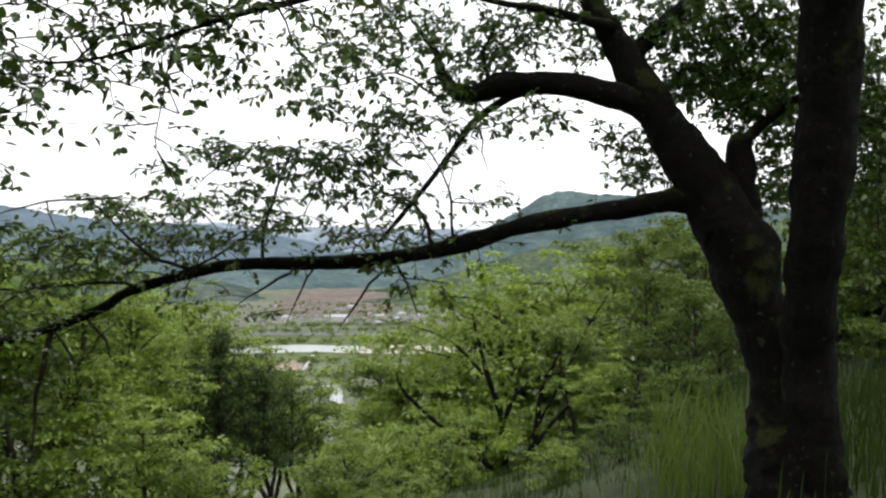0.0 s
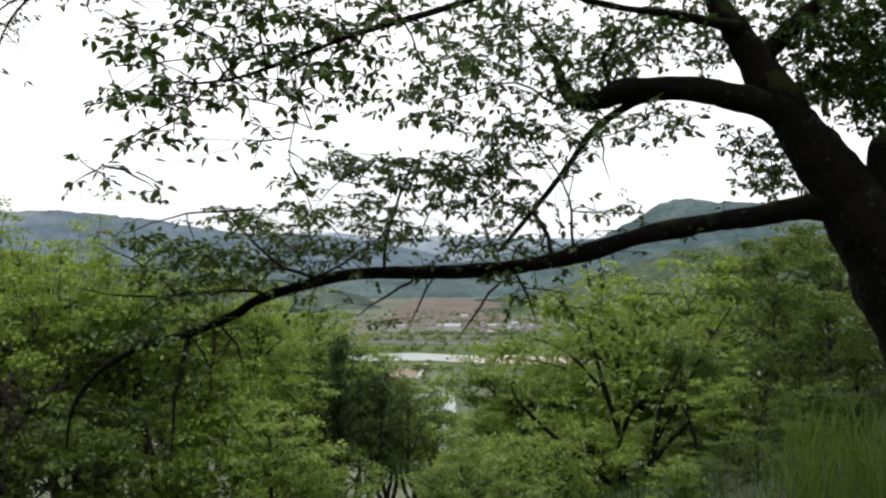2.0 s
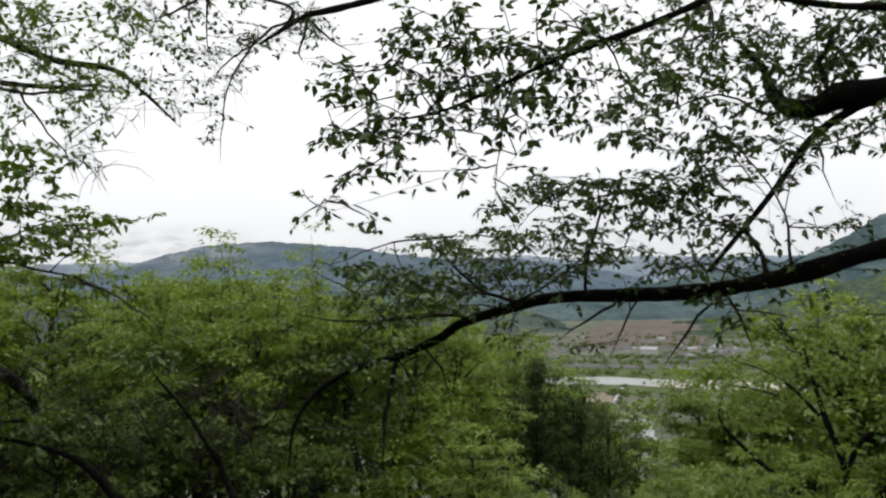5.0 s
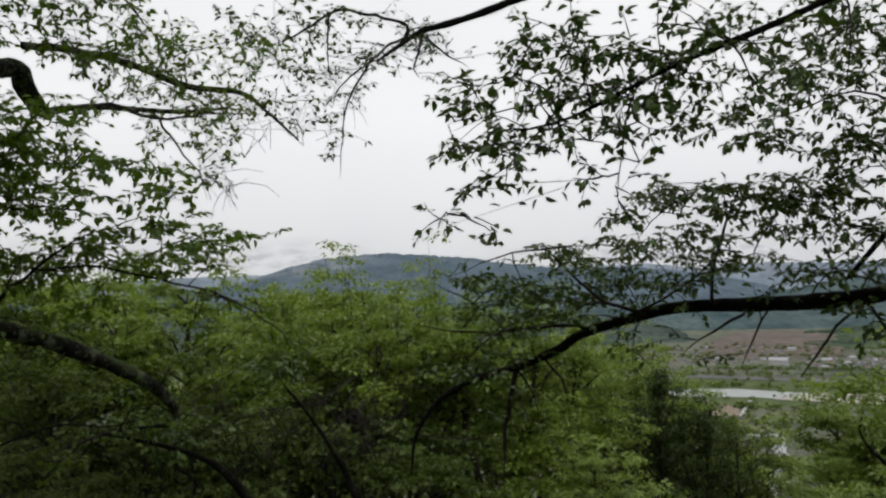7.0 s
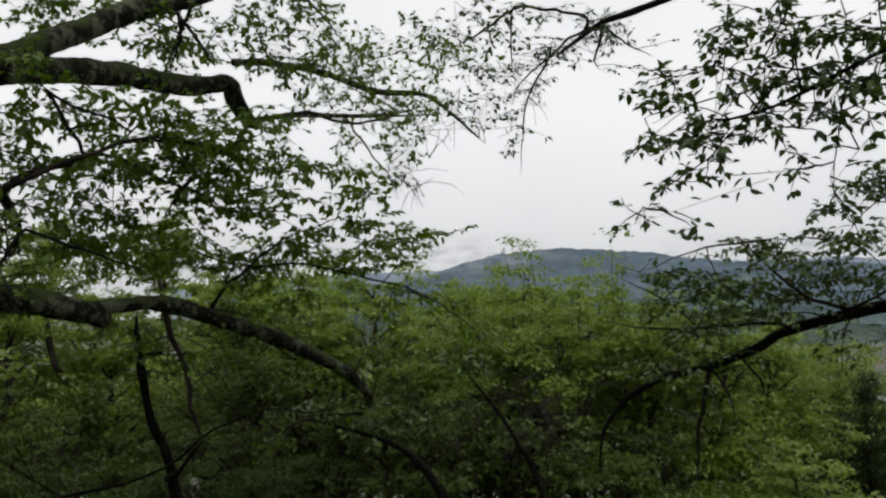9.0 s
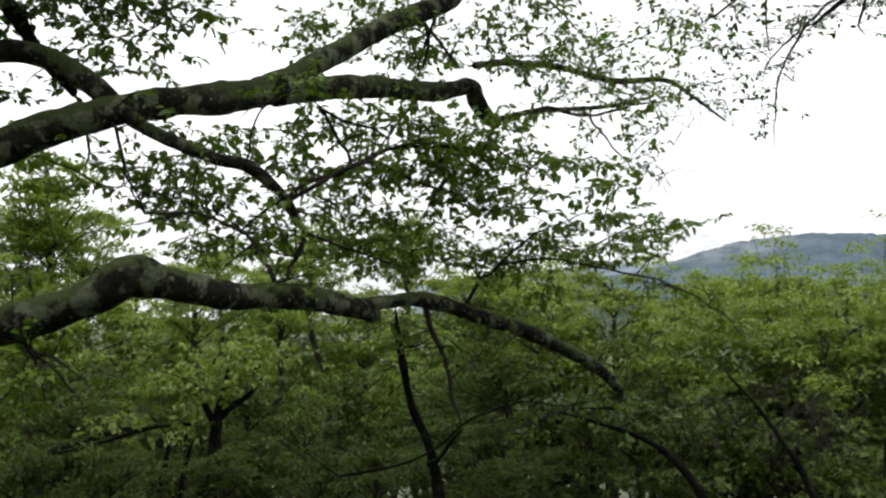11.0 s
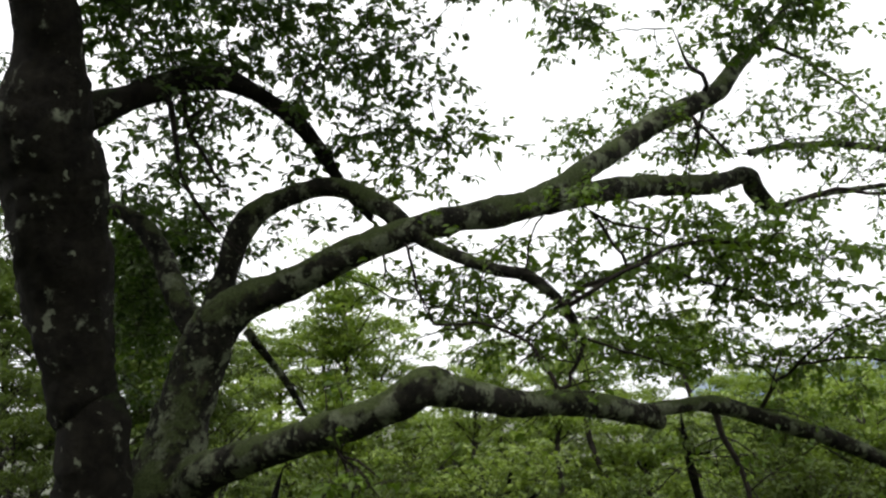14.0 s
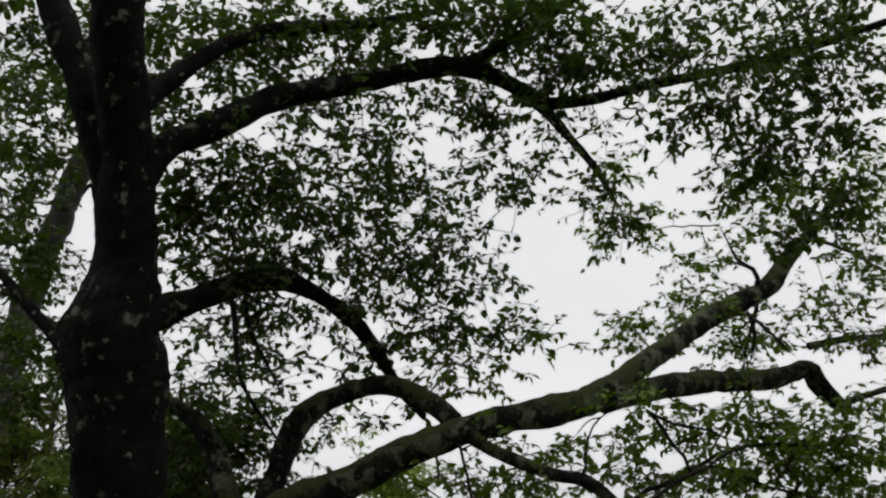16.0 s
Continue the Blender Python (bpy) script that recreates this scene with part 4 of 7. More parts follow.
grow("dull", 4.3, 18.0, 1.00, 1.41, 0)
grow("shade", 4.8, 17.0, 1.10, 1.42, 71)
grow("dull", 5.2, 16.0, 1.20, 1.72, 142)
grow("shade", 5.3, 15.0, 0.80, 0.71, 213)
grow("fresh", 3.4, 17.0, 0.90, 0.98, 284)
grow("shade", 5.2, 20.0, 1.30, 2.70, 355)
grow("dull", 6.1, 19.0, 1.30, 3.07, 66)
grow("shade", 5.5, 14.0, 0.90, 1.23, 137)
grow("dull", 3.2, 20.0, 1.10, 2.13, 208)
grow("fresh", -1.2, 9.5, 0.60, 0.80, 0)
grow("fresh", -0.5, 9.0, 0.50, 0.53, 71)
grow("cherry", -1.6, 10.0, 0.60, 0.71, 142)
grow("fresh", 1.6, 11.0, 0.50, 0.25, 213)
grow("dull", 2.5, 12.0, 0.50, 0.23, 0)
grow("dull", 3.4, 12.5, 0.55, 0.25, 71)
grow("dull", 4.2, 13.0, 0.60, 0.27, 142)
grow("shade", 2.5, 10.5, 0.45, 0.20, 213)
grow("dull", 1.9, 11.5, 0.45, 0.20, 284)
grow("dull", 3.3, 11.0, 0.45, 0.20, 355)
grow("shade", 4.0, 11.5, 0.45, 0.20, 66)

# taller trees further down the slope close the view of the valley
down = random.Random(33)
for r, z, spread, step in ((34, -3.6, 3.4, 6.0), (47, -5.2, 4.6, 5.6), (64, -8.0, 6.0, 5.4)):
    for k in range(14):
        a = radians(21 + k * step + down.uniform(-1.5, 1.5))
        rr = r + down.uniform(-3, 3)
        x, y = -rr * math.sin(a), rr * math.cos(a)
        grow(down.choice(("fresh", "cherry", "dull")), x, y, spread * down.uniform(0.85, 1.1), z + down.uniform(-0.6, 0.6) - float(ground_z(x, y)), down.uniform(0, 360))

# unseen trees added up the slope behind, blocking sky light on the near trunks
wood = random.Random(21)
for k in range(26):
    a = radians(wood.uniform(155, 292))
    r = wood.uniform(7, 16)
    x, y = -r * math.sin(a), r * math.cos(a)
    grow(wood.choice(("dull", "shade", "cherry")), x, y, wood.uniform(3.0, 4.2), wood.uniform(3.4, 5.6), wood.uniform(0, 360), "wood up the slope")


# ---- grass ----
def grass(name, label, count, az, rr, height, seed, mat=GRASS, wide=1.0):
    """Arched blades of grass on the slope, in a sector of azimuths and distances."""
    g = np.random.default_rng(seed)
    a = np.radians(g.uniform(*az, count))
    r = np.sqrt(g.uniform(rr[0] ** 2, rr[1] ** 2, count))
    tuft = g.normal(0, 0.12, (count, 2))
    x, y = -r * np.sin(a), r * np.cos(a)
    x, y = np.round(x / 0.45) * 0.45 + tuft[:, 0], np.round(y / 0.45) * 0.45 + tuft[:, 1]
    z = ground_z(x, y)
    lush = 0.75 + 0.45 * np.sin(x * 2.1 + 1.3 * y) * np.sin(y * 2.9 - x)
    h = height * (0.4 + 0.8 * g.random(count)) * lush
    lean = g.normal(0, 0.18, (count, 2))
    th = g.random(count) * np.pi
    w = np.stack([np.cos(th), np.sin(th), 0 * th], -1) * g.uniform(0.004, 0.008, (count, 1)) * wide
    base = np.stack([x, y, z - 0.02], -1)
    verts = np.empty((count, 7, 3))
    for j, (f, ww) in enumerate(((0, 1.0), (0.4, 0.9), (0.75, 0.6))):
        c = base + np.stack([lean[:, 0] * h * f ** 2, lean[:, 1] * h * f ** 2, h * f * (1 - 0.12 * f)], -1)
        verts[:, 2 * j], verts[:, 2 * j + 1] = c - w * ww, c + w * ww
    verts[:, 6] = base + np.stack([lean[:, 0] * h, lean[:, 1] * h, h * 0.9], -1)
    flat = np.array([0, 1, 3, 2, 2, 3, 5, 4, 4, 5, 6])
    loops = (np.arange(count)[:, None] * 7 + flat).ravel()
    return tagged(arrays_object(name, verts.reshape(-1, 3), loops, np.tile([4, 4, 3], count), mat), label, "grass", kind="stuff")


grass("tall_grass", "tall light green grass round the forked cherry trunk", 380, (-21.6, -16.0), (6.4, 9.0), 1.15, 3, GRASS_PALE, 1.6)
grass("short_grass", "short trodden grass on the hillside", 9000, (0, 360), (0.6, 9), 0.16, 9)
grass("rank_grass", "rank dim grass beside the forked trunk", 1600, (-34, -21), (5.6, 9.5), 0.5, 8)
grass("slope_grass", "short shaded grass on the wooded slope", 9000, (-40, 112), (4.5, 26), 0.42, 4)
grass("rough_grass", "rough knee-high grass under the young trees", 5000, (-32, 10), (8, 20), 0.45, 5)


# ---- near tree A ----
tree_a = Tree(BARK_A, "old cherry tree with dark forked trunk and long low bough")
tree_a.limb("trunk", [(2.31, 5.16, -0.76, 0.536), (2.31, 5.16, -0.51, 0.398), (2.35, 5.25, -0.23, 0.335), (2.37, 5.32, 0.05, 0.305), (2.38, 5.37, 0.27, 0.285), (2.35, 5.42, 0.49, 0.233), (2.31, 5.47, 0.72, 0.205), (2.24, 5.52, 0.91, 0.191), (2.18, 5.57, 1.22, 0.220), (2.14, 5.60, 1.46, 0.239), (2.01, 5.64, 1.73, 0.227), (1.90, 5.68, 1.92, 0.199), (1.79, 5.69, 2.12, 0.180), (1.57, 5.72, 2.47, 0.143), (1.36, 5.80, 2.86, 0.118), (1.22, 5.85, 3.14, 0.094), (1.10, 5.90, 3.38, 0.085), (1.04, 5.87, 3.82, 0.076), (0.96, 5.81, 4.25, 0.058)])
tree_a.limb("stem", [(2.43, 5.12, -0.18, 0.165), (2.41, 5.15, 0.32, 0.170), (2.37, 5.13, 0.77, 0.154), (2.35, 5.10, 0.95, 0.157), (2.37, 5.05, 1.29, 0.163), (2.36, 4.96, 1.75, 0.174), (2.38, 4.91, 2.17, 0.176), (2.38, 4.84, 2.58, 0.187), (2.34, 4.74, 3.00, 0.180), (2.30, 4.58, 3.47, 0.161), (2.24, 4.39, 3.93, 0.134)])
tree_a.limb("bough", [(1.90, 5.68, 1.83, 0.120), (1.66, 5.70, 1.86, 0.093), (1.30, 5.75, 1.79, 0.077), (0.89, 5.73, 1.73, 0.068), (0.48, 5.78, 1.64, 0.064), (0.19, 5.80, 1.55, 0.062), (-0.06, 5.80, 1.49, 0.060), (-0.35, 5.89, 1.44, 0.053), (-0.78, 5.95, 1.40, 0.052), (-1.24, 6.07, 1.39, 0.052), (-1.70, 6.17, 1.37, 0.047), (-2.01, 6.18, 1.30, 0.043), (-2.47, 6.22, 1.17, 0.040), (-2.70, 6.23, 1.03, 0.039), (-3.09, 6.25, 0.88, 0.040), (-3.51, 6.24, 0.76, 0.036), (-3.71, 6.24, 0.67, 0.029)])
tree_a.limb("bough", [(-3.49, 6.22, 0.79, 0.038), (-3.63, 6.18, 0.70, 0.029), (-3.86, 6.14, 0.54, 0.022), (-4.05, 6.09, 0.25, 0.017), (-4.11, 6.09, -0.10, 0.007)])
tree_a.limb("bough", [(1.56, 5.71, 2.49, 0.124), (1.38, 5.74, 2.59, 0.108), (1.18, 5.77, 2.65, 0.096), (0.90, 5.81, 2.71, 0.090), (0.61, 5.84, 2.73, 0.090), (0.42, 5.86, 2.72, 0.096), (0.26, 5.98, 2.68, 0.073), (0.09, 6.08, 2.72, 0.058), (-0.01, 6.15, 2.87, 0.042), (-0.06, 6.21, 3.06, 0.028), (-0.20, 6.26, 3.25, 0.017)])
tree_a.limb("limb", [(2.18, 5.64, 1.50, 0.103), (2.17, 5.64, 1.77, 0.113), (2.14, 5.64, 1.95, 0.103), (2.14, 5.68, 2.13, 0.100), (2.13, 5.67, 2.25, 0.087), (2.14, 5.65, 2.31, 0.052), (2.15, 5.65, 2.33, 0.017)])
tree_a.limb("limb", [(2.15, 5.67, 2.17, 0.061), (2.17, 5.65, 2.27, 0.049), (2.29, 5.69, 2.39, 0.041), (2.46, 5.71, 2.52, 0.038), (2.68, 5.70, 2.63, 0.034), (2.99, 5.74, 2.78, 0.031), (3.33, 5.76, 2.91, 0.027)])
tree_a.limb("limb", [(1.24, 5.75, 3.11, 0.053), (0.92, 5.69, 3.18, 0.038), (0.67, 5.61, 3.21, 0.029), (0.38, 5.52, 3.23, 0.025), (0.06, 5.41, 3.29, 0.017), (-0.32, 5.27, 3.36, 0.009)])
tree_a.limb("limb", [(1.35, 5.79, 2.87, 0.081), (1.68, 5.93, 3.21, 0.060), (2.05, 6.14, 3.57, 0.041)])
tree_a.limb("limb", [(0.65, 5.85, 2.68, 0.048), (0.51, 5.87, 2.64, 0.032), (0.23, 5.82, 2.44, 0.028), (0.03, 5.86, 2.17, 0.024), (-0.18, 5.83, 1.90, 0.021), (-0.35, 5.79, 1.69, 0.017), (-0.48, 5.78, 1.54, 0.010)])
tree_a.limb("limb", [(2.26, 4.43, 3.85, 0.110), (1.05, 4.00, 3.51, 0.052), (0.18, 3.81, 3.00, 0.027), (-0.37, 3.58, 2.71, 0.018), (-0.66, 3.47, 2.59, 0.015), (-0.85, 3.45, 2.54, 0.014), (-1.07, 3.36, 2.44, 0.011), (-1.23, 3.27, 2.35, 0.010), (-1.40, 3.22, 2.28, 0.007), (-1.59, 3.15, 2.24, 0.005)])
tree_a.limb("limb", [(3.00, 5.97, 4.63, 0.100), (1.46, 8.31, 5.43, 0.088), (-1.44, 9.48, 5.90, 0.064), (-3.05, 9.64, 5.78, 0.055), (-4.01, 9.42, 5.50, 0.055), (-4.64, 9.22, 5.31, 0.051), (-5.13, 9.03, 5.17, 0.048), (-5.54, 8.83, 5.06, 0.040), (-5.83, 8.71, 4.89, 0.029), (-6.13, 8.59, 4.69, 0.022)])
tree_a.twig([(-3.10, 6.25, 0.89, 0.0327), (-3.14, 6.20, 0.60, 0.0280), (-3.17, 6.13, 0.27, 0.0210), (-3.15, 6.05, -0.10, 0.0093)])
tree_a.twig([(-3.08, 6.26, 0.83, 0.0163), (-2.96, 6.29, 0.64, 0.0140), (-2.91, 6.28, 0.39, 0.0093)])
tree_a.twig([(-2.85, 6.27, 0.96, 0.0184), (-2.71, 6.31, 0.78, 0.0161), (-2.65, 6.31, 0.59, 0.0092)])
tree_a.twig([(-2.47, 6.12, 1.24, 0.0198), (-2.77, 5.99, 1.23, 0.0154), (-3.05, 5.85, 1.21, 0.0132), (-3.37, 5.68, 1.21, 0.0110), (-3.66, 5.51, 1.28, 0.0066)])
tree_a.twig([(-3.01, 5.87, 1.22, 0.0132), (-3.17, 5.80, 1.38, 0.0110), (-3.33, 5.71, 1.50, 0.0088), (-3.53, 5.59, 1.62, 0.0066)])
tree_a.twig([(-1.96, 5.98, 1.36, 0.0210), (-2.15, 5.92, 1.42, 0.0189), (-2.32, 5.86, 1.57, 0.0147), (-2.52, 5.77, 1.80, 0.0105), (-2.63, 5.72, 1.89, 0.0063)])
tree_a.twig([(-1.87, 6.01, 1.37, 0.0147), (-1.63, 6.08, 1.52, 0.0126), (-1.41, 6.13, 1.70, 0.0084), (-1.32, 6.14, 1.85, 0.0063)])
tree_a.twig([(-1.36, 5.94, 1.46, 0.0183), (-1.31, 5.94, 1.75, 0.0163), (-1.19, 5.85, 2.05, 0.0120), (-1.12, 5.84, 2.24, 0.0060)])
tree_a.twig([(-0.06, 5.80, 1.50, 0.0251), (-0.12, 5.80, 1.67, 0.0213), (-0.20, 5.79, 1.82, 0.0155), (-0.39, 5.77, 1.90, 0.0097), (-0.67, 5.74, 2.00, 0.0077), (-0.92, 5.70, 2.04, 0.0058)])
tree_a.twig([(0.07, 5.80, 1.57, 0.0174), (0.05, 5.79, 1.84, 0.0135), (0.00, 5.77, 2.04, 0.0097), (-0.22, 5.73, 2.37, 0.0077), (-0.38, 5.70, 2.50, 0.0058)])
tree_a.twig([(-0.39, 5.89, 1.39, 0.0157), (-0.54, 5.87, 1.23, 0.0138), (-0.67, 5.85, 1.06, 0.0118), (-0.79, 5.81, 0.88, 0.0059)])
tree_a.twig([(-0.35, 5.89, 1.39, 0.0157), (-0.26, 5.89, 1.23, 0.0138), (-0.19, 5.88, 1.00, 0.0098)])
tree_a.twig([(-0.27, 5.89, 1.29, 0.0079), (-0.02, 5.99, 1.25, 0.0080), (0.07, 5.99, 1.23, 0.0040)])
tree_a.twig([(-1.15, 5.99, 1.33, 0.0163), (-1.36, 5.94, 1.21, 0.0122), (-1.56, 5.88, 1.06, 0.0061)])
tree_a.twig([(-1.00, 6.02, 1.34, 0.0122), (-1.09, 5.99, 1.16, 0.0102), (-1.19, 5.96, 0.93, 0.0061)])
tree_a.twig([(0.24, 5.98, 2.70, 0.0244), (-0.02, 5.89, 2.64, 0.0160), (-0.35, 5.75, 2.78, 0.0118), (-0.74, 5.63, 2.67, 0.0077), (-1.21, 5.56, 2.60, 0.0058)])
tree_a.twig([(0.36, 5.86, 2.72, 0.0280), (0.30, 5.81, 2.96, 0.0200), (0.40, 5.75, 3.15, 0.0120)])
tree_a.twig([(0.28, 5.83, 2.38, 0.0118), (0.30, 5.85, 2.22, 0.0079), (0.36, 5.87, 2.01, 0.0039)])
tree_a.twig([(-0.28, 5.73, 2.37, 0.0058), (-0.14, 5.76, 2.16, 0.0058), (0.02, 5.78, 1.96, 0.0058)])
tree_a.twig([(-0.90, 3.39, 2.52, 0.0097), (-1.10, 3.32, 2.40, 0.0072), (-1.15, 3.29, 2.22, 0.0059), (-1.18, 3.26, 2.02, 0.0035), (-1.20, 3.28, 1.84, 0.0023)])
tree_a.twig([(-1.31, 3.24, 2.42, 0.0072), (-1.49, 3.15, 2.24, 0.0059), (-1.62, 3.07, 2.07, 0.0047), (-1.80, 2.99, 1.95, 0.0035), (-1.91, 2.95, 1.81, 0.0023)])
tree_a.twig([(-1.50, 3.18, 2.35, 0.0060), (-1.66, 3.05, 2.31, 0.0047), (-1.81, 2.93, 2.23, 0.0035)])
tree_a.twig([(-1.45, 3.19, 2.40, 0.0060), (-1.59, 3.10, 2.47, 0.0048), (-1.67, 2.97, 2.39, 0.0035)])
tree_a.twig([(-1.55, 3.02, 2.44, 0.0035), (-1.57, 3.05, 2.28, 0.0023), (-1.59, 3.08, 2.11, 0.0023)])
tree_a.twig([(-5.57, 8.84, 5.05, 0.0367), (-5.95, 8.66, 4.90, 0.0293), (-6.26, 8.55, 4.62, 0.0257), (-6.55, 8.49, 4.18, 0.0183), (-6.67, 8.52, 3.74, 0.0147), (-6.77, 8.58, 3.15, 0.0073)])
tree_a.twig([(-5.57, 8.85, 5.04, 0.0293), (-5.64, 8.90, 4.79, 0.0257), (-5.74, 8.90, 4.61, 0.0183), (-5.70, 8.97, 4.48, 0.0110)])
tree_a.twig([(-5.57, 8.84, 5.05, 0.0257), (-5.33, 9.09, 4.78, 0.0183), (-5.09, 9.28, 4.60, 0.0110)])
tree_a.twig([(-5.71, 8.72, 5.14, 0.0330), (-6.12, 8.38, 5.28, 0.0293), (-6.47, 8.11, 5.31, 0.0293), (-6.88, 7.90, 5.03, 0.0220), (-7.19, 7.70, 4.88, 0.0147)])
tree_a.twig([(-6.21, 8.56, 4.69, 0.0183), (-6.61, 8.38, 4.37, 0.0147), (-6.72, 8.38, 4.11, 0.0110)])
tree_a.twig([(-4.38, 5.34, 4.03, 0.0146), (-4.46, 5.43, 3.67, 0.0097), (-4.49, 5.49, 3.43, 0.0049)])
tree_a.sprouts(170)
tree_a.pad((-1.71, 3.05, 2.42), 0.24, 0.10, 117, 0.048)
tree_a.pad((-1.84, 3.03, 2.27), 0.14, 0.08, 51, 0.048)
tree_a.pad((-1.65, 3.14, 2.19), 0.24, 0.11, 129, 0.048)
tree_a.pad((-1.43, 3.20, 2.38), 0.27, 0.14, 189, 0.048)
tree_a.pad((-1.33, 3.28, 2.19), 0.24, 0.12, 139, 0.048)
tree_a.pad((-1.13, 3.32, 2.32), 0.24, 0.13, 154, 0.048)
tree_a.pad((-0.90, 3.35, 2.47), 0.27, 0.12, 165, 0.048)
tree_a.pad((-1.17, 3.24, 2.57), 0.31, 0.10, 159, 0.048)
tree_a.pad((-1.42, 3.13, 2.61), 0.24, 0.09, 107, 0.048)
tree_a.pad((-0.67, 3.37, 2.55), 0.27, 0.11, 144, 0.048)
tree_a.pad((-1.85, 3.08, 2.00), 0.16, 0.05, 39, 0.048)
tree_a.pad((-1.94, 3.04, 1.86), 0.13, 0.05, 29, 0.048)
tree_a.pad((-1.74, 3.16, 1.78), 0.07, 0.03, 9, 0.048)
tree_a.pad((-1.66, 3.16, 2.07), 0.13, 0.06, 40, 0.048)
tree_a.pad((-1.34, 3.31, 2.02), 0.10, 0.06, 27, 0.048)
tree_a.pad((-1.27, 3.36, 1.83), 0.09, 0.03, 12, 0.048)
tree_a.pad((-1.04, 3.38, 2.20), 0.17, 0.06, 53, 0.048)
tree_a.pad((-1.52, 3.11, 2.54), 0.17, 0.09, 75, 0.048)
tree_a.pad((-1.43, 5.48, 2.17), 0.38, 0.11, 131, 0.056)
tree_a.pad((-0.76, 5.59, 2.25), 0.22, 0.05, 34, 0.056)
tree_a.pad((-0.93, 5.59, 2.07), 0.38, 0.09, 102, 0.056)
tree_a.pad((-0.54, 5.64, 1.97), 0.29, 0.07, 64, 0.056)
tree_a.pad((-1.72, 5.43, 1.81), 0.49, 0.11, 169, 0.056)
tree_a.pad((-2.19, 5.27, 1.83), 0.27, 0.07, 58, 0.056)
tree_a.pad((-1.33, 5.53, 1.92), 0.34, 0.09, 90, 0.056)
tree_a.pad((0.29, 5.66, 1.82), 0.19, 0.07, 38, 0.056)
tree_a.pad((-0.49, 5.63, 2.15), 0.34, 0.12, 124, 0.056)
tree_a.pad((-0.33, 5.60, 2.39), 0.38, 0.16, 187, 0.056)
tree_a.pad((-0.66, 5.51, 2.76), 0.63, 0.27, 503, 0.056)
tree_a.pad((-0.13, 5.50, 2.92), 0.49, 0.20, 303, 0.056)
tree_a.pad((0.39, 5.59, 2.37), 0.38, 0.13, 150, 0.056)
tree_a.pad((0.67, 5.54, 2.50), 0.34, 0.10, 102, 0.056)
tree_a.pad((-2.91, 4.92, 1.65), 0.36, 0.11, 123, 0.056)
tree_a.pad((-2.49, 5.14, 1.54), 0.36, 0.11, 114, 0.056)
tree_a.pad((-2.27, 5.24, 1.37), 0.29, 0.08, 81, 0.056)
tree_a.pad((-2.64, 5.07, 1.24), 0.34, 0.07, 84, 0.056)
tree_a.pad((-2.91, 4.90, 0.99), 0.40, 0.09, 124, 0.056)
tree_a.pad((-0.63, 5.65, 1.62), 0.22, 0.04, 27, 0.056)
tree_a.pad((-1.58, 5.48, 1.52), 0.27, 0.05, 39, 0.056)
tree_a.pad((-2.12, 5.30, 1.65), 0.31, 0.08, 77, 0.056)
tree_a.pad((-1.83, 5.38, 2.01), 0.20, 0.05, 29, 0.056)
tree_a.pad((-1.18, 5.57, 1.63), 0.27, 0.05, 39, 0.056)
tree_a.pad((0.05, 5.56, 2.67), 0.31, 0.16, 154, 0.056)
tree_a.pad((-1.29, 5.43, 2.64), 0.36, 0.12, 132, 0.056)
tree_a.pad((-0.94, 5.52, 2.50), 0.31, 0.12, 116, 0.056)
tree_a.pad((1.96, 5.88, 3.10), 0.61, 0.28, 1173, 0.056)
tree_a.pad((2.36, 5.82, 2.71), 0.38, 0.32, 855, 0.056)
tree_a.pad((1.57, 5.99, 3.13), 0.28, 0.23, 263, 0.056)
tree_a.pad((1.53, 6.17, 2.28), 0.30, 0.23, 286, 0.056)
tree_a.pad((1.40, 6.18, 2.41), 0.23, 0.11, 107, 0.056)
tree_a.pad((2.33, 5.74, 3.11), 0.43, 0.32, 969, 0.056)
tree_a.pad((3.03, 5.59, 2.23), 0.30, 0.28, 586, 0.056)
tree_a.pad((3.06, 5.61, 1.79), 0.30, 0.23, 326, 0.056)
tree_a.pad((2.40, 5.91, 2.05), 0.19, 0.23, 309, 0.056)
tree_a.pad((1.60, 6.17, 2.03), 0.28, 0.10, 115, 0.056)
tree_a.pad((2.98, 5.50, 2.84), 0.23, 0.37, 586, 0.056)
tree_a.pad((0.51, 6.17, 3.12), 0.66, 0.23, 621, 0.056)
tree_a.pad((0.29, 6.22, 2.98), 0.38, 0.19, 300, 0.056)
tree_a.pad((-0.37, 6.13, 3.31), 0.56, 0.18, 420, 0.056)
tree_a.pad((0.77, 6.11, 3.26), 0.50, 0.18, 381, 0.056)
tree_a.pad((1.12, 6.11, 3.04), 0.30, 0.18, 228, 0.056)
tree_a.pad((2.10, 5.69, 3.54), 1.01, 0.37, 1739, 0.056)
tree_a.pad((3.01, 5.55, 2.54), 0.25, 0.23, 406, 0.056)
tree_a.pad((2.15, 5.94, 2.53), 0.25, 0.18, 325, 0.056)
tree_a.pad((1.63, 6.06, 2.76), 0.20, 0.18, 259, 0.056)
tree_a.pad((3.09, 5.60, 1.34), 0.25, 0.18, 217, 0.056)
tree_a.pad((0.21, 6.28, 2.72), 0.30, 0.18, 228, 0.056)
tree_a.pad((0.75, 6.27, 2.52), 0.23, 0.11, 107, 0.056)
tree_a.pad((2.53, 5.82, 2.30), 0.15, 0.28, 292, 0.056)
tree_a.pad((1.86, 5.97, 2.87), 0.20, 0.23, 325, 0.056)
tree_a.pad((-0.81, 6.15, 3.09), 0.45, 0.16, 300, 0.056)
tree_a.pad((1.17, 5.92, 3.63), 1.01, 0.28, 1147, 0.056)
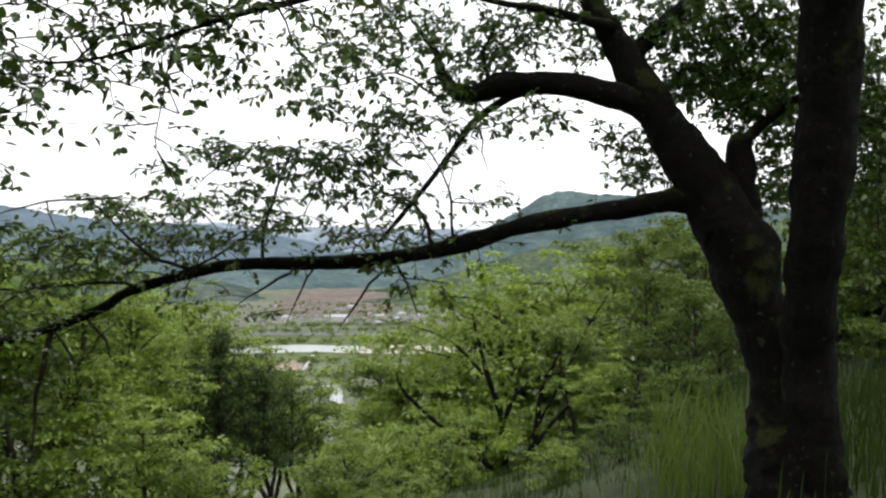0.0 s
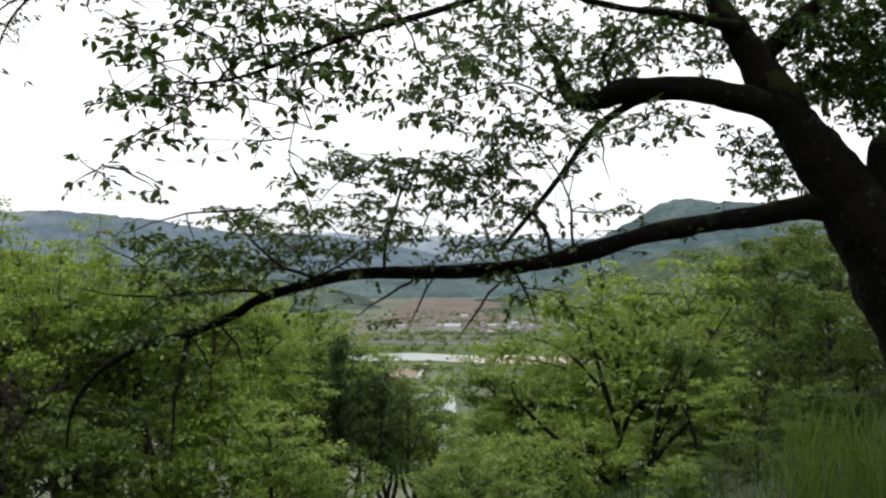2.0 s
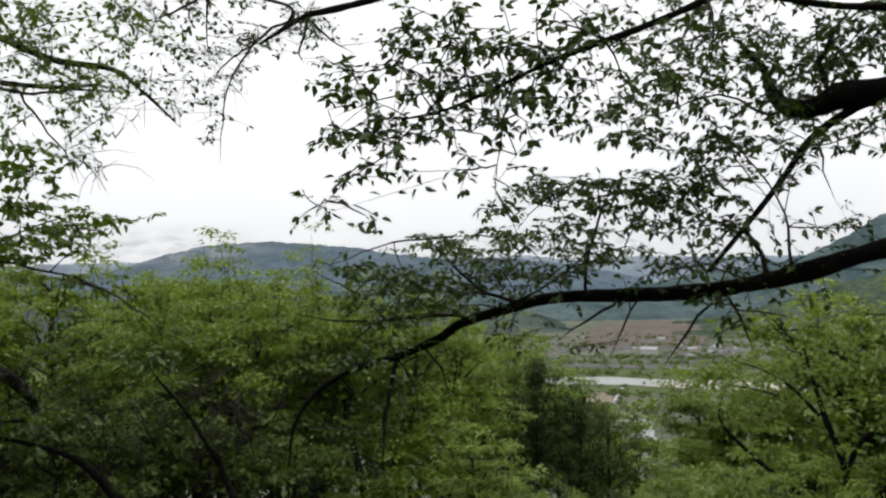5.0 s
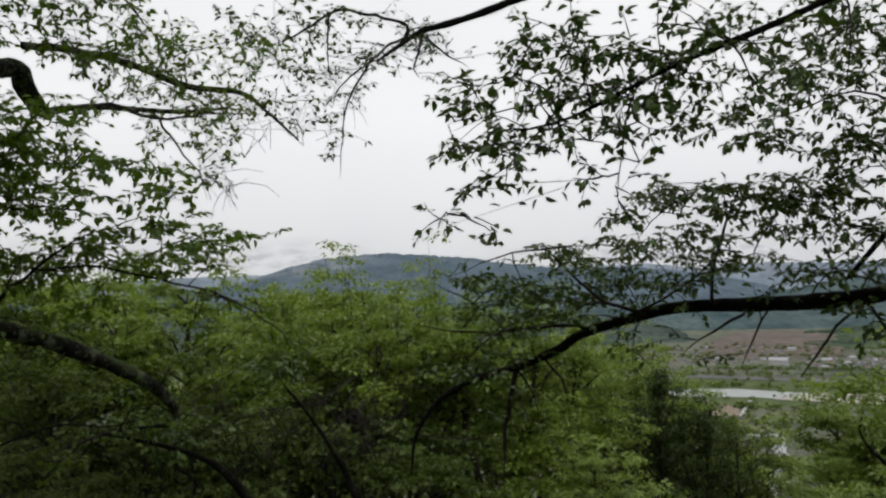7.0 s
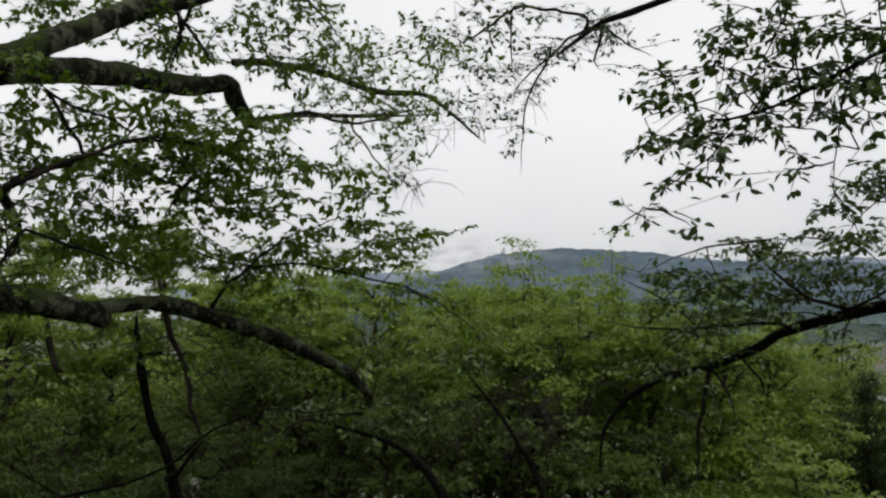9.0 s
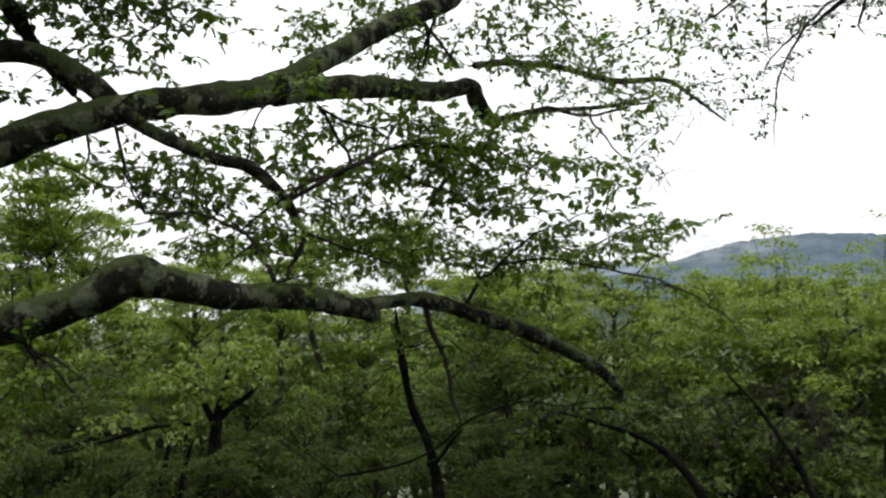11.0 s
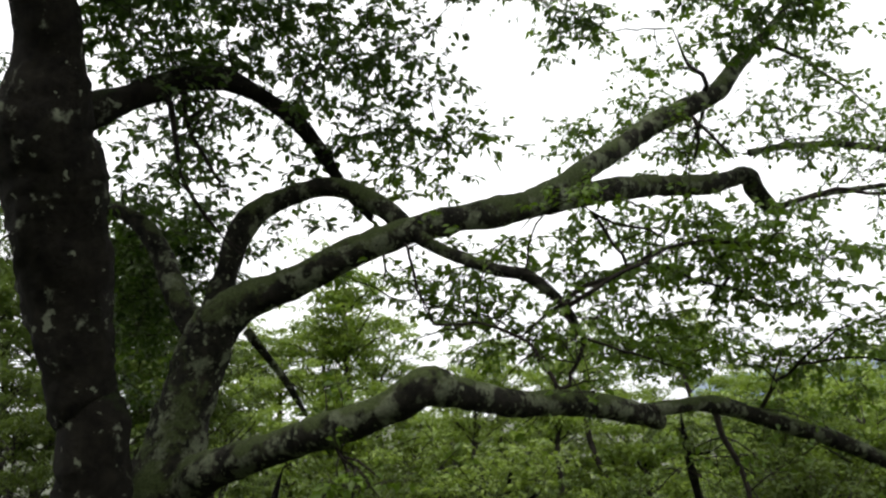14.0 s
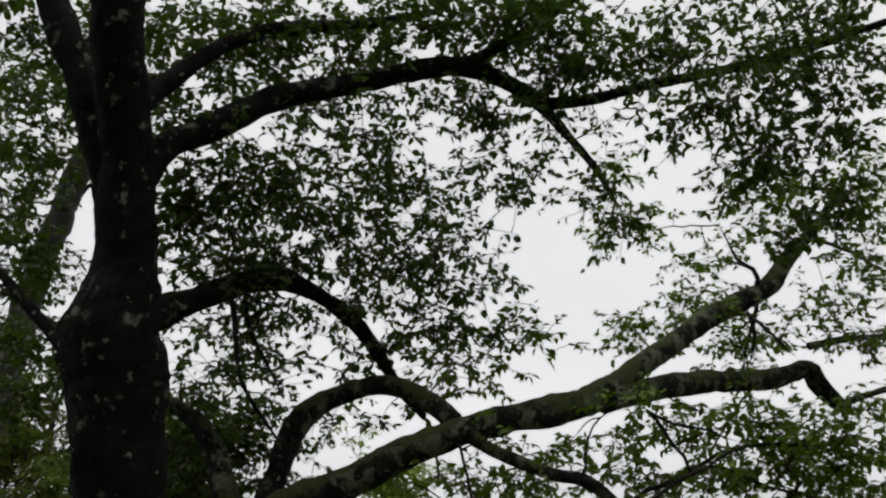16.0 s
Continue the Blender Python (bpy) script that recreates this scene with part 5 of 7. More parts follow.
tree_a.pad((-0.36, 6.01, 3.66), 1.01, 0.23, 956, 0.056)
tree_a.pad((-6.43, 8.17, 5.24), 0.78, 0.22, 64, 0.085)
tree_a.pad((-6.99, 7.69, 5.29), 0.78, 0.22, 64, 0.085)
tree_a.pad((-6.96, 7.87, 4.96), 0.52, 0.16, 30, 0.085)
tree_a.pad((-7.43, 7.32, 5.20), 0.52, 0.24, 45, 0.085)
tree_a.pad((-6.28, 8.46, 4.83), 0.43, 0.20, 27, 0.085)
tree_a.pad((-6.82, 8.16, 4.54), 0.43, 0.20, 31, 0.085)
tree_a.pad((-5.63, 8.86, 4.90), 0.35, 0.14, 26, 0.085)
tree_a.pad((-7.36, 7.55, 4.87), 0.52, 0.20, 37, 0.085)
tree_a.pad((-1.11, 5.63, 2.21), 0.50, 0.12, 167, 0.056)
tree_a.pad((-0.60, 5.71, 2.06), 0.50, 0.15, 195, 0.056)
tree_a.pad((-0.51, 5.73, 1.83), 0.41, 0.10, 114, 0.056)
tree_a.pad((-0.95, 5.68, 1.89), 0.41, 0.08, 91, 0.056)
tree_a.pad((-1.37, 5.58, 2.15), 0.32, 0.08, 70, 0.056)
tree_a.pad((-0.41, 5.68, 2.38), 0.37, 0.17, 161, 0.056)
tree_a.pad((-0.81, 5.63, 2.49), 0.37, 0.12, 121, 0.056)
tree_a.pad((-6.88, 8.23, 4.18), 0.52, 0.39, 58, 0.085, per=2)
tree_a.pad((-6.70, 8.48, 3.81), 0.26, 0.39, 29, 0.085, per=2)
tree_a.pad((-7.05, 7.97, 4.54), 0.52, 0.39, 58, 0.085, per=2)
tree_a.pad((-6.36, 8.56, 4.40), 0.35, 0.32, 27, 0.085, per=2)
tree_a.pad((-7.34, 7.84, 4.17), 0.52, 0.24, 35, 0.085, per=2)
tree_a.pad((-5.92, 8.73, 4.76), 0.52, 0.24, 30, 0.085, per=2)
tree_a.pad((-6.71, 8.04, 5.03), 0.78, 0.32, 70, 0.085, per=2)
tree_a.pad((-7.32, 7.52, 5.00), 0.61, 0.32, 54, 0.085, per=2)
tree_a.pad((2.24, 6.70, 2.90), 0.34, 0.31, 873, 0.056)
tree_a.pad((2.83, 6.42, 3.11), 0.40, 0.31, 1018, 0.056)
tree_a.pad((2.79, 6.54, 2.63), 0.34, 0.31, 873, 0.056)
tree_a.pad((1.98, 6.63, 3.50), 0.45, 0.21, 777, 0.056)
tree_a.pad((2.44, 6.60, 3.02), 0.40, 0.31, 1018, 0.056)
tree_a.pad((3.42, 6.31, 2.00), 0.34, 0.31, 873, 0.056)
tree_a.pad((2.86, 6.59, 2.02), 0.17, 0.31, 436, 0.056)
tree_a.pad((3.41, 6.25, 2.58), 0.28, 0.31, 727, 0.056)
tree_a.pad((1.72, 6.95, 2.20), 0.34, 0.15, 256, 0.056)
tree_a.pad((-2.99, 5.77, 1.59), 0.36, 0.10, 88, 0.056, per=5)
tree_a.pad((-2.69, 5.92, 1.50), 0.41, 0.09, 92, 0.056, per=5)
tree_a.pad((-2.32, 6.07, 1.55), 0.41, 0.08, 83, 0.056, per=5)
tree_a.pad((-2.01, 6.18, 1.68), 0.36, 0.09, 80, 0.056, per=5)
tree_a.pad((-1.64, 6.28, 1.77), 0.31, 0.07, 55, 0.056, per=5)
tree_a.pad((-2.86, 5.83, 1.34), 0.41, 0.07, 84, 0.056, per=5)
tree_a.pad((-2.51, 5.99, 1.29), 0.36, 0.07, 64, 0.056, per=5)
tree_a.pad((-2.99, 5.76, 1.17), 0.31, 0.08, 71, 0.056, per=5)
tree_a.pad((-2.01, 6.18, 1.46), 0.31, 0.06, 47, 0.056, per=5)
tree_a.pad((-1.38, 6.35, 1.69), 0.31, 0.07, 55, 0.056, per=5)
tree_a.pad((-1.03, 6.41, 1.73), 0.31, 0.07, 48, 0.056, per=5)
tree_a.pad((-0.85, 6.44, 1.55), 0.31, 0.04, 30, 0.056, per=5)
tree_a.pad((-0.39, 6.49, 1.60), 0.26, 0.04, 25, 0.056, per=5)
tree_a.pad((-3.12, 5.70, 1.42), 0.31, 0.10, 87, 0.056, per=5)
tree_a.pad((-2.69, 5.91, 1.79), 0.31, 0.06, 41, 0.056, per=5)
tree_a.pad((-1.80, 6.23, 1.91), 0.31, 0.06, 44, 0.056, per=5)
tree_a.pad((-3.08, 5.70, 1.01), 0.31, 0.08, 71, 0.056, per=5)
tree_a.pad((-2.58, 5.95, 1.91), 0.26, 0.06, 34, 0.056, per=5)
tree_a.pad((-2.28, 6.08, 1.81), 0.31, 0.07, 48, 0.056, per=5)
tree_a.pad((-1.29, 6.36, 1.91), 0.31, 0.06, 41, 0.056, per=5)
tree_a.pad((-1.03, 6.40, 2.01), 0.26, 0.07, 40, 0.056, per=5)
tree_a.pad((0.40, 5.88, 1.71), 0.21, 0.03, 14, 0.056, per=4)
tree_a.pad((0.74, 5.85, 1.76), 0.19, 0.03, 11, 0.056, per=4)
tree_a.pad((1.10, 5.79, 1.84), 0.21, 0.03, 14, 0.056, per=4)
tree_a.pad((0.15, 5.90, 1.63), 0.16, 0.03, 13, 0.056, per=4)
tree_a.pad((-0.23, 5.90, 1.54), 0.19, 0.03, 14, 0.056, per=4)
tree_a.pad((-0.56, 5.87, 1.47), 0.21, 0.03, 16, 0.056, per=4)
tree_a.pad((-1.02, 5.81, 1.44), 0.23, 0.03, 21, 0.056, per=4)
tree_a.pad((0.90, 5.83, 1.67), 0.14, 0.02, 7, 0.056, per=4)
tree_a.pad((-0.02, 5.90, 1.41), 0.14, 0.02, 8, 0.056, per=4)
tree_a.pad((-3.11, 6.00, 1.50), 0.15, 0.03, 77, 0.056, per=6)
tree_a.pad((-2.82, 6.10, 1.50), 0.24, 0.04, 125, 0.056, per=6)
tree_a.pad((-2.41, 5.90, 1.78), 0.19, 0.04, 102, 0.056, per=6)
tree_a.pad((-2.03, 6.10, 1.57), 0.24, 0.04, 125, 0.056, per=6)
tree_a.pad((-1.57, 6.00, 1.57), 0.19, 0.04, 102, 0.056, per=6)
tree_a.pad((-1.31, 6.00, 1.70), 0.17, 0.04, 91, 0.056, per=6)
tree_a.pad((-2.96, 6.00, 1.31), 0.19, 0.03, 117, 0.056, per=6)
tree_a.pad((-1.62, 5.60, 2.17), 0.24, 0.04, 137, 0.056, per=6)
tree_a.pad((-1.28, 5.70, 2.08), 0.25, 0.04, 137, 0.056, per=6)
tree_a.pad((-0.75, 5.70, 2.12), 0.25, 0.04, 137, 0.056, per=6)
tree_a.pad((-0.59, 5.70, 1.59), 0.16, 0.04, 91, 0.056, per=6)
tree_a.pad((-0.38, 5.70, 1.89), 0.16, 0.04, 91, 0.056, per=6)
tree_a.pad((-2.37, 6.20, 1.44), 0.22, 0.03, 130, 0.056, per=6)
# unseen crown above the view, added to shade the tree and ground below
for k in range(46):
    a, r = radians(rng.uniform(-70, 22)), rng.uniform(1.0, 8.0)
    tree_a.pad((-r * math.sin(a), r * math.cos(a), rng.uniform(5.0, 7.5)), 0.9, 0.4, 110, 0.085)
tree_a.bare((-6.71, 7.79, 3.92), 0.42, 12)
tree_a.bare((-6.56, 7.84, 4.43), 0.42, 12)
tree_a.bare((-6.20, 8.08, 4.05), 0.42, 12)
tree_a.bare((-5.87, 8.01, 4.42), 0.42, 12)
tree_a.bare((-6.90, 7.37, 5.03), 0.42, 12)
tree_a.bare((-5.43, 8.01, 4.78), 0.42, 12)
tree_a.finish(300, (-2.2, 2.9, 2.6))


# ---- near tree B ----
tree_b = Tree(BARK_B, "old cherry tree with lichened grey arching boughs", LEAF_B)
tree_b.limb("trunk", [(-6.07, -1.28, -1.24, 0.593), (-6.07, -1.28, 0.43, 0.369), (-6.14, -1.24, 0.67, 0.273), (-6.15, -1.21, 0.96, 0.244), (-6.18, -1.16, 1.30, 0.224), (-6.22, -1.05, 1.70, 0.201), (-6.21, -0.96, 2.01, 0.195), (-6.15, -0.85, 2.23, 0.184), (-6.10, -0.65, 2.38, 0.144), (-5.99, -0.35, 2.48, 0.114), (-5.84, 0.04, 2.66, 0.116), (-5.77, 0.40, 2.79, 0.106), (-5.86, 0.88, 2.94, 0.109), (-6.04, 1.37, 3.07, 0.117), (-6.26, 1.78, 3.26, 0.112), (-6.49, 2.22, 3.56, 0.099), (-6.71, 2.69, 3.86, 0.091), (-6.91, 3.17, 4.19, 0.104), (-6.99, 3.50, 4.35, 0.098), (-7.05, 3.89, 4.56, 0.095), (-7.07, 4.18, 4.88, 0.079), (-7.02, 4.43, 5.13, 0.059), (-6.96, 4.66, 5.40, 0.044), (-6.81, 4.91, 5.79, 0.029)])
tree_b.limb("bough", [(-6.19, -1.13, 1.06, 0.200), (-5.89, -0.92, 1.20, 0.145), (-5.60, -0.68, 1.29, 0.110), (-5.19, -0.33, 1.41, 0.099), (-4.85, -0.03, 1.50, 0.100), (-4.67, 0.26, 1.63, 0.097), (-4.64, 0.39, 1.70, 0.104), (-4.74, 0.60, 1.66, 0.099), (-5.02, 1.02, 1.58, 0.084), (-5.31, 1.50, 1.56, 0.086), (-5.66, 2.07, 1.48, 0.085), (-5.80, 2.34, 1.40, 0.064)])
tree_b.limb("bough", [(-5.74, 2.17, 1.47, 0.068), (-5.80, 2.49, 1.50, 0.058), (-5.94, 2.87, 1.50, 0.061), (-6.04, 3.47, 1.34, 0.064), (-6.11, 4.04, 1.16, 0.066), (-6.19, 4.72, 0.88, 0.060), (-6.21, 5.11, 0.62, 0.047), (-6.28, 5.29, 0.42, 0.033), (-6.31, 5.22, 0.35, 0.022), (-6.35, 4.95, 0.36, 0.015)])
tree_b.limb("bough", [(-6.20, 1.74, 3.17, 0.113), (-6.51, 2.25, 3.34, 0.107), (-6.91, 2.99, 3.53, 0.103), (-7.35, 3.84, 3.67, 0.099), (-7.71, 4.53, 3.89, 0.101), (-7.78, 4.66, 3.76, 0.099), (-7.82, 4.86, 3.57, 0.081), (-7.85, 5.01, 3.53, 0.047)])
tree_b.limb("limb", [(-7.80, 4.90, 3.53, 0.050), (-7.86, 5.14, 3.62, 0.038), (-7.96, 5.64, 3.76, 0.037), (-8.15, 6.34, 3.89, 0.035), (-8.18, 7.17, 4.02, 0.030), (-8.09, 7.80, 4.18, 0.019)])
tree_b.limb("limb", [(-7.64, 4.57, 4.12, 0.043), (-7.69, 5.15, 4.24, 0.038), (-7.74, 5.91, 4.28, 0.040), (-7.72, 6.75, 4.20, 0.042), (-7.54, 7.49, 4.24, 0.033), (-7.50, 8.00, 4.04, 0.023), (-7.46, 8.52, 3.77, 0.015)])
tree_b.limb("limb", [(-6.32, -0.92, 1.99, 0.159), (-6.32, -0.88, 2.41, 0.103), (-6.34, -0.80, 2.64, 0.094), (-6.31, -0.72, 2.91, 0.100), (-6.28, -0.61, 3.07, 0.101), (-6.26, -0.48, 3.15, 0.093), (-6.17, -0.25, 3.22, 0.076), (-6.05, -0.03, 3.24, 0.075), (-5.97, 0.16, 3.17, 0.075), (-5.90, 0.35, 3.03, 0.072), (-5.84, 0.47, 2.91, 0.070)])
tree_b.limb("limb", [(-6.31, -0.95, 2.07, 0.121), (-6.45, -1.17, 2.47, 0.093), (-6.58, -1.30, 2.79, 0.085), (-6.69, -1.49, 3.09, 0.072), (-6.82, -1.74, 3.24, 0.059), (-7.02, -2.13, 3.34, 0.041)])
tree_b.limb("limb", [(-5.80, 0.51, 2.86, 0.065), (-5.65, 0.64, 2.71, 0.054), (-5.44, 0.82, 2.57, 0.048), (-5.30, 1.02, 2.46, 0.043), (-5.26, 1.20, 2.42, 0.041), (-5.32, 1.39, 2.31, 0.035), (-5.38, 1.54, 2.18, 0.026), (-5.56, 1.69, 2.02, 0.014), (-5.50, 1.66, 1.90, 0.009), (-5.42, 1.55, 1.76, 0.004)])
tree_b.limb("limb", [(-6.42, -0.66, 2.20, 0.039), (-6.54, -0.52, 2.02, 0.031), (-6.65, -0.37, 1.82, 0.028), (-6.76, -0.24, 1.60, 0.024), (-6.76, -0.21, 1.55, 0.014)])
tree_b.twig([(-5.93, 2.88, 1.46, 0.0390), (-5.90, 2.92, 1.25, 0.0325), (-5.84, 2.99, 0.98, 0.0282), (-5.79, 3.01, 0.71, 0.0260), (-5.73, 3.05, 0.49, 0.0195)])
tree_b.twig([(-6.02, 3.32, 1.44, 0.0249), (-5.86, 3.38, 1.65, 0.0201), (-5.67, 3.48, 1.80, 0.0154), (-5.42, 3.63, 2.01, 0.0108), (-5.17, 3.77, 2.09, 0.0085)])
tree_b.twig([(-5.67, 3.48, 1.78, 0.0154), (-5.32, 3.77, 1.79, 0.0130), (-4.98, 4.01, 1.68, 0.0128), (-4.71, 4.29, 1.58, 0.0107), (-4.45, 4.53, 1.38, 0.0085), (-4.26, 4.67, 1.19, 0.0064)])
tree_b.twig([(-5.20, 1.36, 1.65, 0.0243), (-5.23, 1.26, 1.84, 0.0191), (-5.24, 1.19, 1.97, 0.0156), (-5.31, 0.87, 2.11, 0.0121), (-5.37, 0.59, 2.11, 0.0104), (-5.35, 0.49, 2.37, 0.0069)])
tree_b.twig([(-5.27, 1.45, 1.68, 0.0177), (-5.24, 1.52, 1.83, 0.0159), (-5.21, 1.58, 1.96, 0.0141)])
tree_b.twig([(-5.22, 1.49, 2.21, 0.0260), (-5.21, 1.72, 2.35, 0.0225), (-5.26, 2.05, 2.50, 0.0185), (-5.29, 2.39, 2.64, 0.0116), (-5.30, 2.77, 2.66, 0.0100), (-5.31, 3.17, 2.54, 0.0062)])
tree_b.twig([(-5.39, 1.66, 1.98, 0.0165), (-5.51, 1.91, 1.92, 0.0133), (-5.69, 2.26, 1.85, 0.0100), (-5.73, 2.62, 1.75, 0.0062)])
tree_b.twig([(-4.97, -0.06, 1.32, 0.0157), (-4.86, 0.02, 1.25, 0.0123), (-4.84, 0.10, 1.15, 0.0077), (-4.82, 0.19, 1.02, 0.0046)])
tree_b.twig([(-4.86, -0.01, 1.28, 0.0092), (-4.85, 0.03, 1.16, 0.0061), (-4.85, 0.02, 1.10, 0.0031)])
tree_b.twig([(-5.82, 0.30, 2.75, 0.0171), (-5.75, 0.32, 2.54, 0.0131), (-5.78, 0.31, 2.43, 0.0075)])
tree_b.twig([(-5.70, 0.48, 2.70, 0.0168), (-5.65, 0.54, 2.38, 0.0128), (-5.56, 0.63, 2.14, 0.0108)])
tree_b.twig([(-7.93, 5.11, 3.60, 0.0448), (-7.80, 5.42, 3.69, 0.0356), (-7.75, 5.79, 3.75, 0.0330), (-7.63, 6.27, 3.68, 0.0269), (-7.42, 6.88, 3.83, 0.0243), (-7.23, 7.59, 3.94, 0.0144)])
tree_b.twig([(-7.57, 6.18, 3.67, 0.0233), (-7.48, 6.37, 3.35, 0.0167), (-7.36, 6.57, 3.07, 0.0133), (-7.28, 6.72, 2.72, 0.0067)])
tree_b.twig([(-7.29, 3.80, 4.34, 0.0287), (-7.42, 3.76, 4.08, 0.0229), (-7.54, 3.71, 3.80, 0.0115)])
tree_b.twig([(-6.29, 5.27, 0.34, 0.0221), (-6.38, 4.71, 0.37, 0.0160), (-6.31, 4.13, 0.31, 0.0101), (-6.25, 3.66, 0.21, 0.0073)])
tree_b.twig([(-6.57, 4.65, 5.34, 0.0356), (-6.80, 4.34, 5.58, 0.0270), (-7.08, 4.04, 5.46, 0.0180)])
tree_b.twig([(-6.79, 4.47, 4.94, 0.0293), (-6.84, 4.84, 4.79, 0.0240), (-6.88, 5.25, 4.57, 0.0184), (-6.93, 5.63, 4.35, 0.0125)])
tree_b.twig([(-6.84, 3.65, 4.63, 0.0332), (-6.87, 3.51, 4.76, 0.0249), (-6.80, 3.34, 5.09, 0.0138)])
tree_b.twig([(-5.87, 1.70, 2.31, 0.0300), (-5.83, 2.22, 2.57, 0.0248), (-5.77, 2.52, 2.71, 0.0210), (-5.68, 2.88, 2.72, 0.0192), (-5.56, 3.28, 2.64, 0.0152), (-5.47, 3.61, 2.53, 0.0088)])
tree_b.twig([(-5.83, 2.22, 2.57, 0.0186), (-5.73, 2.44, 2.56, 0.0165), (-5.62, 2.69, 2.40, 0.0145), (-5.48, 2.93, 2.31, 0.0124), (-5.38, 3.12, 2.17, 0.0083)])
tree_b.twig([(-6.64, 3.38, 4.10, 0.0286), (-6.69, 3.42, 3.91, 0.0234), (-6.81, 3.37, 3.64, 0.0130)])
tree_b.twig([(-6.63, 3.43, 4.04, 0.0234), (-6.61, 3.60, 3.83, 0.0182), (-6.59, 3.72, 3.68, 0.0104)])
tree_b.twig([(-5.76, 1.69, 2.31, 0.0197), (-5.86, 1.45, 2.16, 0.0157), (-5.92, 1.32, 2.00, 0.0098)])
tree_b.twig([(-5.67, 1.89, 2.95, 0.0180), (-5.63, 2.02, 2.86, 0.0160), (-5.63, 2.30, 2.82, 0.0142), (-5.65, 2.52, 2.74, 0.0083)])
tree_b.twig([(-5.60, 2.91, 2.44, 0.0147), (-5.69, 2.80, 2.26, 0.0105), (-5.74, 2.74, 2.12, 0.0063)])
tree_b.twig([(-5.26, -0.07, 1.36, 0.0167), (-5.24, 0.02, 1.15, 0.0133), (-5.22, 0.03, 1.02, 0.0067)])
tree_b.twig([(-5.25, -0.04, 1.32, 0.0133), (-5.23, 0.17, 1.20, 0.0100), (-5.21, 0.25, 1.09, 0.0050)])
tree_b.sprouts(170, 0.5, 0.068)
tree_b.pad((-6.19, 0.69, 3.46), 0.70, 0.23, 295, 0.07)
tree_b.pad((-6.29, 0.45, 3.25), 0.35, 0.14, 93, 0.07)
tree_b.pad((-6.03, 1.11, 3.69), 0.40, 0.16, 159, 0.07)
tree_b.pad((-5.93, 2.13, 2.91), 0.55, 0.14, 193, 0.07)
tree_b.pad((-5.66, 2.68, 2.89), 0.55, 0.18, 241, 0.07)
tree_b.pad((-5.42, 3.15, 2.72), 0.60, 0.14, 126, 0.07)
tree_b.pad((-5.81, 2.55, 2.56), 0.70, 0.17, 290, 0.07)
tree_b.pad((-6.02, 2.16, 2.34), 0.55, 0.14, 180, 0.07)
tree_b.pad((-5.62, 2.95, 2.33), 0.55, 0.14, 180, 0.07)
tree_b.pad((-5.34, 3.40, 2.18), 0.42, 0.11, 85, 0.07)
tree_b.pad((-6.29, 1.53, 2.00), 0.40, 0.14, 101, 0.07)
tree_b.pad((-6.40, 0.91, 2.34), 0.47, 0.17, 152, 0.07)
tree_b.pad((-6.33, 1.29, 2.22), 0.65, 0.17, 208, 0.07)
tree_b.pad((-6.46, 0.48, 2.44), 0.37, 0.10, 69, 0.07)
tree_b.pad((-5.19, 3.53, 2.53), 0.40, 0.07, 43, 0.07)
tree_b.pad((-6.09, 1.91, 2.56), 0.40, 0.14, 131, 0.07)
tree_b.pad((-6.31, 1.09, 2.67), 0.60, 0.18, 202, 0.07)
tree_b.pad((-5.93, 2.40, 2.21), 0.60, 0.16, 182, 0.07)
tree_b.pad((-5.59, 2.94, 2.56), 0.60, 0.18, 263, 0.07)
tree_b.pad((-8.14, 2.97, 4.45), 0.53, 0.27, 254, 0.07)
tree_b.pad((-7.79, 3.60, 4.60), 0.67, 0.22, 261, 0.07)
tree_b.pad((-7.60, 4.19, 4.23), 0.53, 0.32, 134, 0.07)
tree_b.pad((-6.91, 5.08, 4.40), 0.67, 0.31, 221, 0.07)
tree_b.pad((-6.54, 5.73, 3.89), 0.67, 0.25, 175, 0.07)
tree_b.pad((-7.00, 5.29, 3.69), 0.67, 0.14, 101, 0.07)
tree_b.pad((-6.61, 5.85, 3.33), 0.53, 0.23, 130, 0.07)
tree_b.pad((-6.58, 6.00, 2.84), 0.25, 0.18, 47, 0.07)
tree_b.pad((-8.38, 3.56, 2.25), 0.53, 0.26, 179, 0.07)
tree_b.pad((-8.13, 4.07, 2.11), 0.99, 0.23, 301, 0.07)
tree_b.pad((-6.34, 6.03, 3.63), 0.50, 0.19, 101, 0.07)
tree_b.pad((-7.30, 4.74, 4.07), 0.50, 0.26, 129, 0.07)
tree_b.pad((-6.07, 6.04, 4.25), 0.64, 0.25, 165, 0.07)
tree_b.pad((-6.65, 5.50, 4.14), 0.57, 0.26, 155, 0.07)
tree_b.pad((-7.89, 3.91, 3.86), 0.57, 0.26, 248, 0.07)
tree_b.pad((-5.03, 3.96, 2.09), 0.38, 0.14, 132, 0.07)
tree_b.pad((-4.79, 4.23, 1.97), 0.38, 0.08, 79, 0.07)
tree_b.pad((-4.59, 4.43, 1.91), 0.19, 0.05, 22, 0.07)
tree_b.pad((-5.31, 3.65, 1.91), 0.38, 0.10, 97, 0.07)
tree_b.pad((-5.21, 3.66, 2.54), 0.56, 0.08, 69, 0.07)
tree_b.pad((-4.98, 3.94, 2.53), 0.24, 0.06, 23, 0.07)
tree_b.pad((-5.58, 3.14, 2.57), 0.40, 0.11, 64, 0.07)
tree_b.pad((-4.99, 4.03, 1.76), 0.30, 0.08, 63, 0.07)
tree_b.pad((-4.88, 4.09, 2.32), 0.25, 0.08, 53, 0.07)
tree_b.pad((-4.42, 1.28, 2.75), 0.27, 0.07, 106, 0.048)
